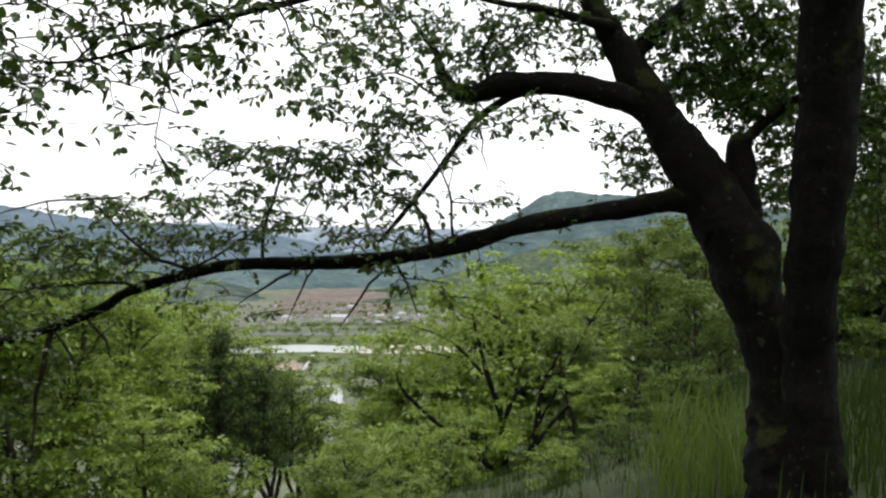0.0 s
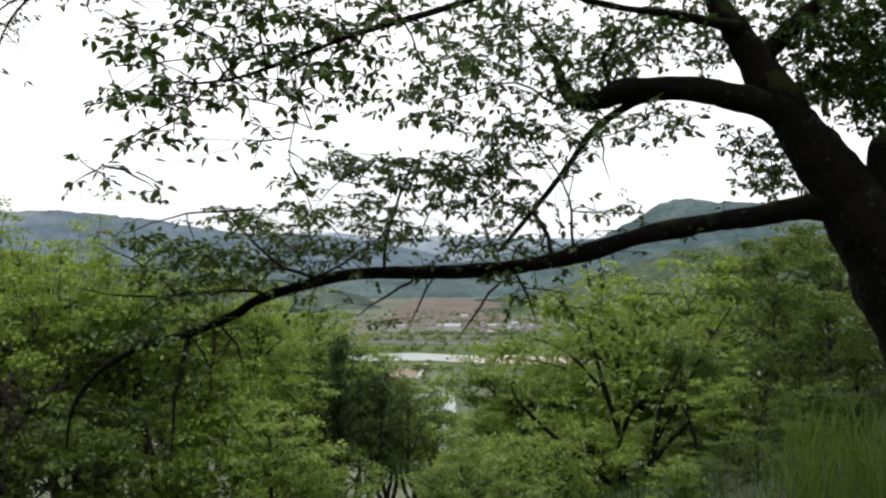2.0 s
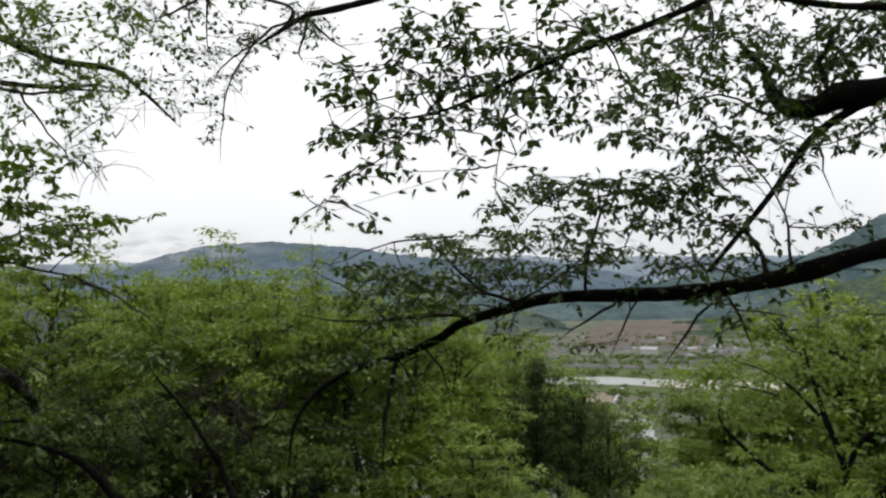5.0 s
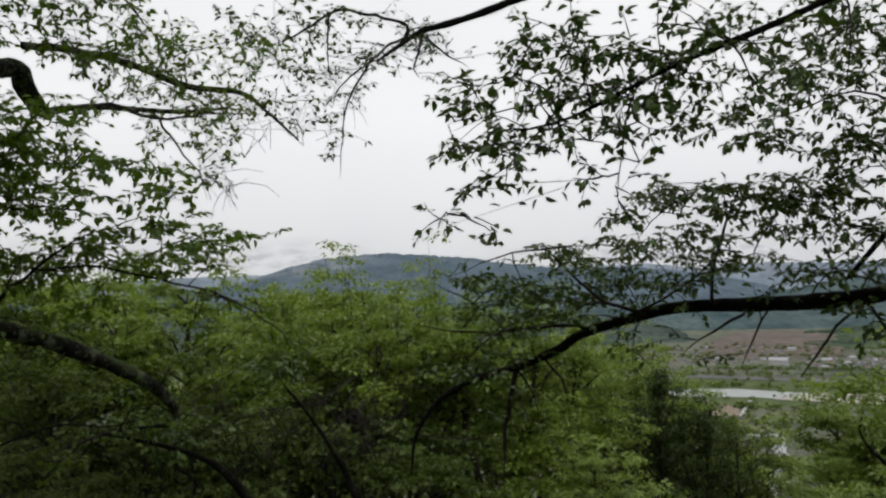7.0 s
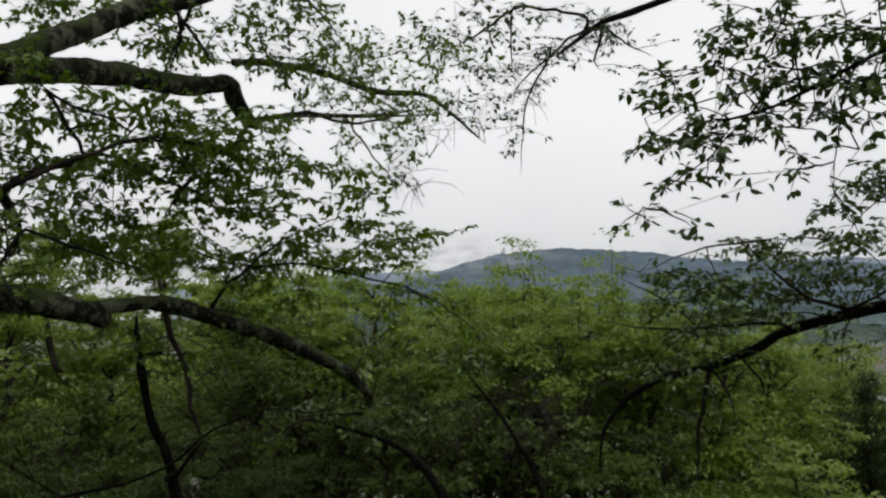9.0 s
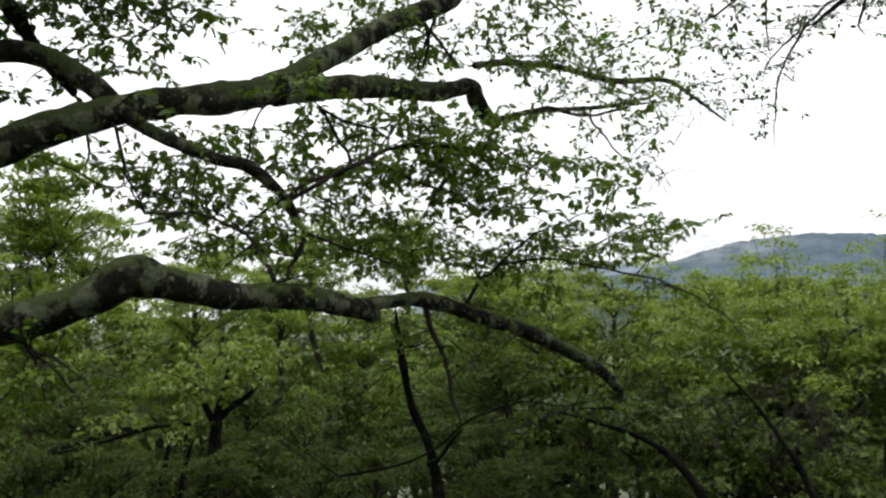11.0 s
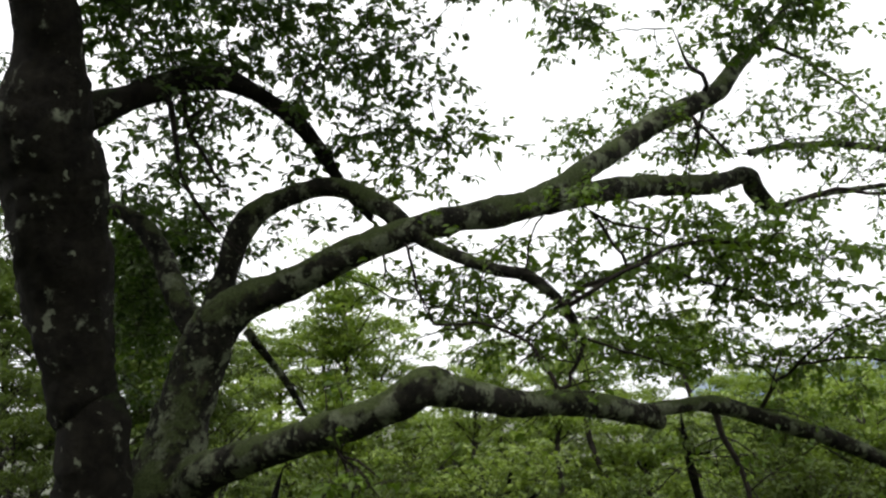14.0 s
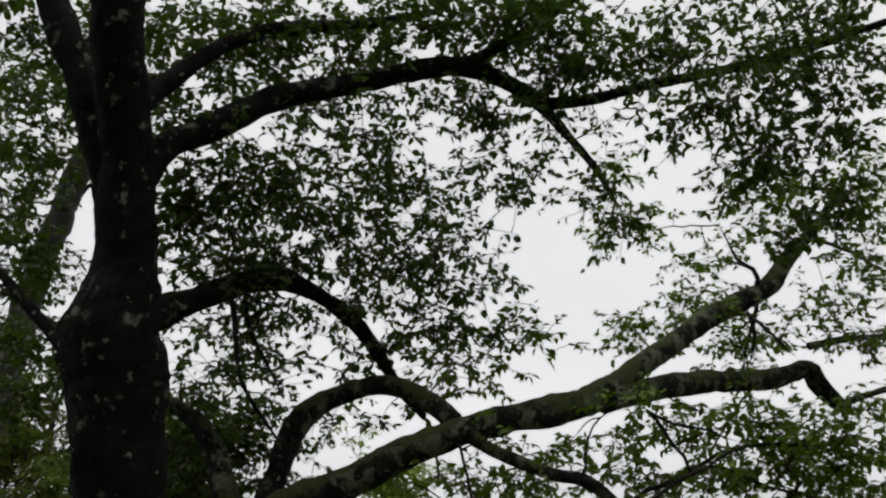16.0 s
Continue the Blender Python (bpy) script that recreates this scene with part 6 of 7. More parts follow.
tree_b.pad((-4.60, 0.93, 2.53), 0.08, 0.03, 10, 0.048)
tree_b.pad((-4.31, 1.61, 2.65), 0.15, 0.05, 38, 0.048)
tree_b.pad((-6.52, 3.83, 1.87), 0.53, 0.13, 159, 0.07)
tree_b.pad((-6.24, 4.20, 2.05), 0.41, 0.13, 167, 0.07)
tree_b.pad((-5.94, 4.58, 1.87), 0.53, 0.11, 172, 0.07)
tree_b.pad((-6.21, 4.11, 2.73), 0.71, 0.13, 164, 0.07)
tree_b.pad((-5.85, 4.57, 2.68), 0.47, 0.11, 91, 0.07)
tree_b.pad((-5.43, 5.09, 2.12), 0.41, 0.11, 133, 0.07)
tree_b.pad((-5.68, 4.87, 1.95), 0.41, 0.08, 100, 0.07)
tree_b.pad((-6.95, 3.10, 1.86), 0.71, 0.22, 338, 0.07)
tree_b.pad((-7.16, 2.62, 2.10), 0.47, 0.22, 225, 0.07)
tree_b.pad((-6.61, 3.56, 2.62), 0.53, 0.16, 148, 0.07)
tree_b.pad((-6.78, 3.38, 2.06), 0.53, 0.22, 254, 0.07)
tree_b.pad((-6.42, 3.91, 2.34), 0.53, 0.16, 190, 0.07)
tree_b.pad((-7.50, 2.62, 5.38), 0.62, 0.30, 392, 0.07)
tree_b.pad((-7.31, 3.43, 4.99), 0.51, 0.25, 272, 0.07)
tree_b.pad((-7.60, 3.21, 4.59), 0.38, 0.25, 199, 0.07)
tree_b.pad((-6.81, 4.02, 5.28), 0.65, 0.41, 560, 0.07)
tree_b.pad((-6.74, 3.84, 5.60), 0.65, 0.21, 293, 0.07)
tree_b.pad((-6.71, 4.60, 4.65), 0.65, 0.41, 336, 0.07)
tree_b.pad((-6.43, 4.66, 5.11), 0.51, 0.41, 442, 0.07)
tree_b.pad((-6.35, 4.48, 5.48), 0.65, 0.21, 293, 0.07)
tree_b.pad((-7.96, 2.68, 4.26), 0.51, 0.20, 208, 0.07)
tree_b.pad((-7.55, 3.64, 4.12), 0.65, 0.26, 347, 0.07)
tree_b.pad((-6.81, 4.85, 3.92), 0.51, 0.28, 238, 0.07)
tree_b.pad((-6.99, 4.42, 4.33), 0.55, 0.25, 174, 0.07)
tree_b.pad((-7.32, 2.41, 5.86), 0.62, 0.19, 245, 0.07)
tree_b.pad((-6.55, 2.22, 2.92), 0.50, 0.20, 270, 0.07)
tree_b.pad((-6.43, 2.61, 2.62), 0.66, 0.20, 361, 0.07)
tree_b.pad((-6.07, 3.20, 2.83), 0.61, 0.23, 372, 0.07)
tree_b.pad((-5.80, 3.55, 3.04), 0.50, 0.20, 162, 0.07)
tree_b.pad((-5.94, 3.50, 2.46), 0.55, 0.20, 180, 0.07)
tree_b.pad((-6.80, 1.56, 2.87), 0.33, 0.15, 104, 0.07)
tree_b.pad((-6.90, 1.32, 2.61), 0.55, 0.15, 173, 0.07)
tree_b.pad((-7.08, 0.13, 2.73), 0.44, 0.15, 139, 0.07)
tree_b.pad((-7.00, 0.85, 2.67), 0.44, 0.13, 115, 0.07)
tree_b.pad((-7.48, 7.45, 4.58), 0.78, 0.35, 99, 0.085, per=2)
tree_b.pad((-7.30, 7.77, 4.12), 0.61, 0.24, 51, 0.085, per=2)
tree_b.pad((-7.98, 7.18, 3.97), 0.69, 0.32, 78, 0.085, per=2)
tree_b.pad((-8.05, 6.78, 4.79), 0.78, 0.35, 99, 0.085, per=2)
tree_b.pad((-7.90, 7.39, 3.51), 0.43, 0.32, 49, 0.085, per=2)
tree_b.pad((-6.21, 1.03, 2.74), 0.39, 0.10, 54, 0.07, per=5)
tree_b.pad((-6.21, 1.28, 2.40), 0.44, 0.10, 61, 0.07, per=5)
tree_b.pad((-6.15, 1.60, 2.09), 0.44, 0.09, 56, 0.07, per=5)
tree_b.pad((-6.33, 0.87, 2.20), 0.34, 0.09, 43, 0.07, per=5)
tree_b.pad((-6.05, 1.93, 1.90), 0.39, 0.08, 44, 0.07, per=5)
tree_b.pad((-5.12, 3.49, 2.29), 0.54, 0.08, 83, 0.07, per=5)
tree_b.pad((-4.87, 3.82, 2.09), 0.49, 0.07, 67, 0.07, per=5)
tree_b.pad((-4.70, 3.96, 2.36), 0.44, 0.06, 53, 0.07, per=5)
tree_b.pad((-5.24, 3.23, 2.69), 0.49, 0.08, 43, 0.07, per=5)
tree_b.pad((-5.44, 2.86, 2.89), 0.39, 0.08, 57, 0.07, per=5)
tree_b.pad((-5.87, 2.34, 1.97), 0.39, 0.08, 44, 0.07, per=5)
tree_b.pad((-6.32, 0.67, 2.54), 0.34, 0.09, 43, 0.07, per=5)
tree_b.pad((-6.29, 1.15, 2.02), 0.34, 0.08, 39, 0.07, per=5)
tree_b.pad((-4.63, 4.09, 1.93), 0.34, 0.05, 35, 0.07, per=5)
tree_b.pad((-6.43, 1.14, 2.34), 0.45, 0.13, 76, 0.07, per=5)
tree_b.pad((-6.33, 1.56, 2.06), 0.45, 0.11, 65, 0.07, per=5)
tree_b.pad((-6.17, 1.98, 2.21), 0.45, 0.13, 76, 0.07, per=5)
tree_b.pad((-6.44, 1.21, 1.90), 0.40, 0.09, 48, 0.07, per=5)
tree_b.pad((-6.02, 2.36, 1.97), 0.45, 0.11, 65, 0.07, per=5)
tree_b.pad((-5.77, 2.81, 2.15), 0.40, 0.13, 67, 0.07, per=5)
tree_b.pad((-6.24, 1.67, 2.58), 0.40, 0.13, 87, 0.07, per=5)
tree_b.pad((-5.51, 3.22, 2.27), 0.40, 0.13, 87, 0.07, per=5)
tree_b.pad((-6.48, 0.79, 2.49), 0.30, 0.10, 39, 0.07, per=5)
tree_b.pad((-6.43, 3.93, 1.71), 0.30, 0.16, 130, 0.065, per=6)
tree_b.pad((-6.18, 4.07, 1.85), 0.30, 0.16, 130, 0.065, per=6)
tree_b.pad((-6.33, 3.77, 1.44), 0.30, 0.16, 130, 0.065, per=6)
tree_b.pad((-5.98, 4.09, 1.56), 0.30, 0.16, 130, 0.065, per=6)
tree_b.pad((-6.39, 3.71, 1.90), 0.30, 0.16, 130, 0.065, per=6)
tree_b.bare((-6.56, 6.08, 3.01), 0.38, 12)
tree_b.bare((-6.47, 6.16, 2.70), 0.38, 12)
tree_b.bare((-6.49, 6.44, 3.44), 0.38, 12)
tree_b.bare((-6.78, 5.89, 3.88), 0.38, 12)
tree_b.bare((-7.02, 5.49, 4.38), 0.38, 12)
tree_b.bare((-7.15, 4.73, 4.20), 0.38, 12)
tree_b.bare((-6.40, 6.81, 3.89), 0.38, 12)
tree_b.finish(280, (-3.6, 0.6, 2.1))


# ---- near tree C ----
tree_c = Tree(BARK_C, "tall dark cherry trunk spotted with pale lichen", LEAF_C)
tree_c.limb("trunk", [(-5.65, -1.55, -1.15, 0.289), (-5.65, -1.55, 1.30, 0.224), (-5.65, -1.62, 1.72, 0.228), (-5.60, -1.71, 2.24, 0.254), (-5.51, -1.77, 2.71, 0.295), (-5.41, -1.81, 3.13, 0.325), (-5.31, -1.83, 3.42, 0.310), (-5.24, -1.81, 3.63, 0.258), (-5.14, -1.80, 3.89, 0.194), (-4.90, -1.80, 4.36, 0.172), (-4.60, -1.84, 4.81, 0.164), (-4.28, -1.85, 5.22, 0.157), (-3.89, -1.85, 5.62, 0.146), (-3.43, -1.85, 6.15, 0.114)])
tree_c.limb("limb", [(-5.15, -1.87, 3.94, 0.094), (-4.98, -1.98, 4.44, 0.103), (-4.85, -2.11, 4.86, 0.114), (-4.75, -2.28, 5.26, 0.114), (-4.67, -2.44, 5.62, 0.105), (-4.55, -2.66, 6.09, 0.092), (-4.41, -2.85, 6.56, 0.069)])
tree_c.limb("limb", [(-5.64, -1.71, 3.60, 0.126), (-5.74, -1.51, 3.74, 0.099), (-5.84, -1.29, 3.88, 0.094), (-5.93, -1.02, 4.01, 0.086), (-6.04, -0.76, 4.05, 0.078), (-6.20, -0.48, 3.96, 0.068), (-6.28, -0.22, 3.77, 0.058), (-6.35, -0.04, 3.53, 0.053), (-6.41, 0.11, 3.31, 0.044), (-6.45, 0.32, 3.08, 0.030)])
tree_c.limb("limb", [(-4.94, -1.77, 4.30, 0.128), (-5.03, -1.62, 4.62, 0.103), (-5.10, -1.42, 4.79, 0.101), (-5.14, -1.17, 4.98, 0.100), (-5.24, -0.87, 5.24, 0.096), (-5.33, -0.27, 5.48, 0.084), (-5.38, 0.28, 5.70, 0.079), (-5.42, 0.61, 5.74, 0.077), (-5.59, 1.01, 5.74, 0.069), (-5.72, 1.30, 5.62, 0.056), (-5.80, 1.53, 5.39, 0.040), (-5.87, 1.76, 5.15, 0.030), (-5.97, 1.96, 4.84, 0.016)])
tree_c.limb("limb", [(-5.72, 1.25, 5.64, 0.059), (-5.64, 1.74, 5.68, 0.051), (-5.51, 2.21, 5.77, 0.048), (-5.36, 2.84, 5.86, 0.044), (-5.20, 3.39, 5.95, 0.041), (-5.04, 3.84, 6.07, 0.038), (-4.88, 4.28, 6.16, 0.029)])
tree_c.limb("limb", [(-4.73, -1.80, 4.64, 0.084), (-4.82, -1.66, 4.94, 0.066), (-4.89, -1.44, 5.26, 0.063), (-4.97, -1.16, 5.55, 0.059), (-5.09, -0.81, 5.77, 0.054), (-5.28, -0.24, 6.03, 0.044), (-5.38, 0.38, 6.30, 0.025)])
tree_c.limb("limb", [(-5.41, 0.42, 5.71, 0.053), (-5.40, 0.76, 5.90, 0.045), (-5.34, 1.15, 6.15, 0.042), (-5.26, 1.50, 6.42, 0.038), (-5.13, 1.84, 6.71, 0.030)])
tree_c.limb("limb", [(-5.50, -2.12, 3.23, 0.058), (-5.59, -2.32, 3.45, 0.048), (-5.66, -2.53, 3.67, 0.041), (-5.74, -2.85, 4.00, 0.030)])
tree_c.twig([(-5.85, -1.20, 3.87, 0.0366), (-5.88, -1.13, 3.55, 0.0260), (-5.97, -1.10, 3.29, 0.0220), (-6.04, -0.98, 3.06, 0.0200), (-6.11, -0.81, 2.85, 0.0140), (-6.16, -0.59, 2.67, 0.0080)])
tree_c.twig([(-5.90, -1.09, 3.92, 0.0328), (-5.98, -1.04, 3.61, 0.0244), (-6.07, -0.89, 3.37, 0.0203), (-6.13, -0.81, 3.20, 0.0122)])
tree_c.twig([(-5.93, -1.02, 3.74, 0.0203), (-5.92, -0.90, 3.81, 0.0163), (-5.94, -0.79, 3.76, 0.0081)])
tree_c.twig([(-5.69, 1.30, 5.66, 0.0280), (-5.74, 1.53, 5.30, 0.0230), (-5.82, 1.77, 5.02, 0.0184), (-5.92, 2.02, 4.65, 0.0115)])
tree_c.twig([(-5.20, 3.39, 5.95, 0.0253), (-5.12, 3.31, 6.28, 0.0205), (-5.09, 3.20, 6.56, 0.0156)])
tree_c.sprouts(110, 0.5, 0.068)
tree_c.pad((-5.91, -0.77, 4.57), 1.11, 0.37, 696, 0.07)
tree_c.pad((-5.97, 0.32, 4.41), 0.71, 0.37, 443, 0.07)
tree_c.pad((-6.13, -0.12, 4.13), 0.91, 0.30, 462, 0.07)
tree_c.pad((-6.30, -0.56, 3.70), 0.86, 0.28, 229, 0.07)
tree_c.pad((-6.36, -1.20, 3.34), 0.56, 0.22, 118, 0.07)
tree_c.pad((-6.26, 0.33, 3.71), 0.71, 0.21, 283, 0.07)
tree_c.pad((-5.76, -1.57, 4.64), 0.48, 0.25, 255, 0.07)
tree_c.pad((-6.05, 0.78, 4.07), 0.35, 0.21, 141, 0.07)
tree_c.pad((-5.68, 0.96, 4.73), 0.24, 0.16, 75, 0.07)
tree_c.pad((-6.10, -1.20, 4.08), 0.45, 0.28, 341, 0.07)
tree_c.pad((-5.79, 0.31, 4.75), 0.61, 0.23, 237, 0.07)
tree_c.pad((-6.18, 0.88, 3.69), 0.30, 0.13, 75, 0.07)
tree_c.pad((-6.47, -0.91, 3.01), 0.40, 0.13, 50, 0.07)
tree_c.pad((-6.48, -0.11, 3.06), 0.30, 0.10, 59, 0.07)
tree_c.pad((-5.92, -1.32, 4.82), 0.88, 0.38, 1333, 0.07)
tree_c.pad((-6.11, -0.41, 4.59), 1.20, 0.45, 1338, 0.07)
tree_c.pad((-6.18, -1.18, 4.34), 0.73, 0.28, 823, 0.07)
tree_c.pad((-5.76, -0.20, 5.21), 0.73, 0.31, 557, 0.07)
tree_c.pad((-5.39, -1.55, 5.57), 0.94, 0.40, 1013, 0.07)
tree_c.pad((-5.32, -0.46, 5.83), 0.94, 0.31, 1002, 0.07)
tree_c.pad((-5.11, 0.89, 5.88), 0.94, 0.23, 841, 0.07)
tree_c.pad((-5.53, 0.71, 5.39), 0.49, 0.23, 443, 0.07)
tree_c.pad((-5.73, 0.97, 4.99), 0.49, 0.23, 317, 0.07)
tree_c.pad((-5.63, 1.64, 4.80), 0.29, 0.15, 122, 0.07)
tree_c.pad((-5.72, 1.87, 4.47), 0.29, 0.15, 122, 0.07)
tree_c.pad((-5.03, 2.41, 5.17), 0.73, 0.31, 633, 0.07)
tree_c.pad((-5.05, 2.81, 4.78), 0.57, 0.31, 498, 0.07)
tree_c.pad((-4.73, 2.94, 5.10), 0.57, 0.31, 498, 0.07)
tree_c.pad((-4.43, 3.23, 5.20), 0.39, 0.31, 339, 0.07)
tree_c.pad((-4.74, 2.14, 5.73), 0.49, 0.16, 224, 0.07)
tree_c.pad((-5.06, -2.64, 5.53), 0.39, 0.35, 371, 0.07)
tree_c.pad((-5.49, -2.66, 4.89), 0.29, 0.52, 286, 0.07)
tree_c.pad((-5.88, -2.65, 4.15), 0.29, 0.35, 287, 0.07)
tree_c.pad((-6.24, 0.07, 4.26), 0.88, 0.28, 624, 0.07)
tree_c.pad((-6.40, -0.62, 3.90), 0.73, 0.24, 213, 0.07)
tree_c.pad((-6.37, 0.45, 3.81), 0.57, 0.21, 344, 0.07)
tree_c.pad((-4.23, 3.10, 5.55), 0.47, 0.19, 250, 0.07)
tree_c.pad((-5.20, 1.36, 5.59), 0.47, 0.19, 350, 0.07)
tree_c.pad((-5.21, -2.14, 5.59), 0.31, 0.38, 317, 0.07)
tree_c.pad((-5.10, 0.20, 6.04), 0.62, 0.19, 467, 0.07)
tree_c.pad((-6.37, -1.37, 3.77), 0.47, 0.28, 188, 0.07)
tree_c.pad((-6.50, -1.05, 3.49), 0.52, 0.21, 156, 0.07)
tree_c.pad((-6.54, -0.37, 3.46), 0.42, 0.14, 83, 0.07)
tree_c.pad((-5.20, -2.38, 5.83), 0.48, 0.19, 236, 0.07)
tree_c.pad((-5.34, -1.15, 6.06), 0.64, 0.19, 464, 0.07)
tree_c.pad((-5.15, 1.83, 5.76), 0.64, 0.24, 581, 0.07)
tree_c.pad((-4.70, 2.60, 5.79), 0.54, 0.24, 346, 0.07)
tree_c.pad((-4.50, 3.14, 5.57), 0.48, 0.24, 311, 0.07)
tree_c.pad((-5.68, 0.26, 5.64), 0.48, 0.19, 306, 0.07)
tree_c.pad((-5.10, 1.14, 6.12), 0.64, 0.19, 464, 0.07)
tree_c.pad((-5.73, -1.79, 5.36), 0.43, 0.29, 315, 0.07)
tree_c.pad((-6.18, -1.78, 4.57), 0.32, 0.34, 291, 0.07)
tree_c.pad((-6.06, -0.81, 5.08), 0.48, 0.29, 329, 0.07)
tree_c.pad((-6.11, 0.06, 4.99), 0.54, 0.24, 304, 0.07)
tree_c.pad((-4.84, 3.33, 4.94), 0.43, 0.29, 332, 0.07)
tree_c.pad((-5.05, 3.44, 4.47), 0.38, 0.29, 291, 0.07)
tree_c.pad((-5.34, 3.12, 4.36), 0.43, 0.22, 249, 0.07)
tree_c.pad((-5.39, 2.74, 4.73), 0.43, 0.19, 221, 0.07)
tree_c.pad((-6.68, -1.59, 3.30), 0.32, 0.24, 103, 0.07)
tree_c.pad((-6.31, -2.68, 3.55), 0.32, 0.29, 249, 0.07)
tree_c.pad((-7.52, -1.69, 2.92), 0.47, 0.27, 359, 0.07)
tree_c.pad((-7.54, -1.33, 3.13), 0.41, 0.27, 314, 0.07)
tree_c.pad((-7.51, -0.99, 3.39), 0.35, 0.22, 107, 0.07)
tree_c.pad((-7.44, -1.60, 3.36), 0.35, 0.22, 107, 0.07)
tree_c.pad((-7.63, -1.37, 2.54), 0.35, 0.27, 269, 0.07)
tree_c.pad((-7.57, -1.82, 2.43), 0.30, 0.32, 269, 0.07)
tree_c.pad((-7.65, -0.85, 2.74), 0.30, 0.22, 179, 0.07)
tree_c.pad((-7.48, -1.96, 2.82), 0.30, 0.32, 269, 0.07)
tree_c.pad((-5.50, -2.42, 5.59), 0.44, 0.30, 303, 0.07)
tree_c.pad((-5.64, -1.15, 5.85), 0.65, 0.25, 491, 0.07)
tree_c.pad((-5.49, -0.23, 6.10), 0.65, 0.22, 441, 0.07)
tree_c.pad((-5.32, 0.71, 6.16), 0.65, 0.20, 446, 0.07)
tree_c.pad((-5.26, 1.41, 5.99), 0.49, 0.22, 376, 0.07)
tree_c.pad((-5.44, -1.81, 5.92), 0.49, 0.30, 341, 0.07)
tree_c.pad((-5.89, -0.64, 5.55), 0.49, 0.20, 293, 0.07)
tree_c.pad((-5.16, 2.21, 5.68), 0.49, 0.20, 239, 0.07)
tree_c.pad((-4.86, 2.87, 5.56), 0.49, 0.25, 299, 0.07)
tree_c.pad((-5.94, -2.76, 4.66), 0.33, 0.40, 216, 0.07)
tree_c.pad((-6.92, -1.65, 2.89), 0.33, 0.22, 231, 0.07, per=6)
tree_c.pad((-7.02, -1.41, 2.55), 0.33, 0.22, 231, 0.07, per=6)
tree_c.pad((-7.03, -1.57, 2.28), 0.27, 0.22, 192, 0.07, per=6)
tree_c.pad((-6.93, -1.33, 3.09), 0.33, 0.18, 92, 0.07, per=6)
tree_c.pad((-6.84, -1.60, 3.28), 0.27, 0.18, 77, 0.07, per=6)
tree_c.pad((-7.09, -1.21, 2.19), 0.27, 0.18, 154, 0.07, per=6)
tree_c.pad((-6.96, -1.77, 2.54), 0.22, 0.30, 205, 0.07, per=6)
tree_c.pad((-6.43, -3.17, 4.79), 0.30, 0.32, 269, 0.07, per=6)
tree_c.pad((-6.71, -3.06, 4.30), 0.30, 0.32, 269, 0.07, per=6)
tree_c.pad((-6.83, -3.17, 3.84), 0.35, 0.32, 323, 0.07, per=6)
tree_c.pad((-7.07, -2.79, 3.51), 0.24, 0.27, 179, 0.07, per=6)
tree_c.pad((-6.20, -3.20, 5.20), 0.30, 0.27, 152, 0.07, per=6)
tree_c.pad((-7.01, -3.10, 3.30), 0.35, 0.27, 269, 0.07, per=6)
tree_c.pad((-5.94, -3.17, 5.62), 0.35, 0.27, 255, 0.07, per=6)
tree_c.pad((-6.01, -2.81, 5.75), 0.24, 0.27, 170, 0.07, per=6)
tree_c.pad((-7.56, -0.45, 3.30), 0.41, 0.15, 55, 0.07, per=5)
tree_c.pad((-7.51, -0.25, 3.51), 0.35, 0.12, 37, 0.07, per=5)
tree_c.pad((-7.61, -0.65, 3.05), 0.30, 0.15, 78, 0.07, per=5)
tree_c.pad((-7.36, -1.46, 3.75), 0.41, 0.19, 70, 0.07, per=5)
tree_c.pad((-7.32, -1.13, 4.01), 0.47, 0.17, 71, 0.07, per=5)
tree_c.pad((-7.47, -1.37, 3.37), 0.35, 0.19, 60, 0.07, per=5)
tree_c.pad((-7.42, -0.99, 3.73), 0.35, 0.17, 53, 0.07, per=5)
tree_c.pad((-7.22, -1.67, 4.05), 0.35, 0.19, 60, 0.07, per=5)
tree_c.pad((-7.81, -1.82, 3.12), 0.28, 0.22, 210, 0.07, per=6)
tree_c.pad((-7.97, -1.57, 2.95), 0.28, 0.22, 210, 0.07, per=6)
tree_c.pad((-8.08, -1.76, 2.60), 0.28, 0.22, 210, 0.07, per=6)
tree_c.pad((-7.67, -1.27, 3.03), 0.28, 0.22, 210, 0.07, per=6)
tree_c.pad((-8.28, -1.99, 2.31), 0.28, 0.22, 210, 0.07, per=6)
tree_c.pad((-8.18, -1.58, 2.19), 0.28, 0.22, 210, 0.07, per=6)
tree_c.pad((-7.84, -1.24, 3.30), 0.28, 0.22, 210, 0.07, per=6)
tree_c.pad((-8.07, -1.38, 2.60), 0.28, 0.22, 210, 0.07, per=6)
tree_c.pad((-8.17, -1.76, 1.88), 0.28, 0.22, 210, 0.07, per=6)
tree_c.pad((-7.60, -1.77, 3.12), 0.26, 0.22, 210, 0.07, per=6)
tree_c.pad((-7.70, -1.59, 2.80), 0.26, 0.22, 210, 0.07, per=6)
tree_c.pad((-7.93, -1.52, 2.48), 0.26, 0.22, 210, 0.07, per=6)
tree_c.pad((-7.47, -1.80, 3.46), 0.26, 0.22, 210, 0.07, per=6)
tree_c.pad((-7.77, -1.35, 3.28), 0.26, 0.20, 170, 0.07, per=6)
tree_c.pad((-7.72, -1.11, 3.09), 0.26, 0.20, 170, 0.07, per=6)
tree_c.pad((-7.85, -1.45, 2.88), 0.26, 0.20, 170, 0.07, per=6)
tree_c.pad((-7.69, -1.16, 3.42), 0.26, 0.20, 170, 0.07, per=6)
tree_c.pad((-7.74, -1.03, 2.76), 0.26, 0.20, 170, 0.07, per=6)
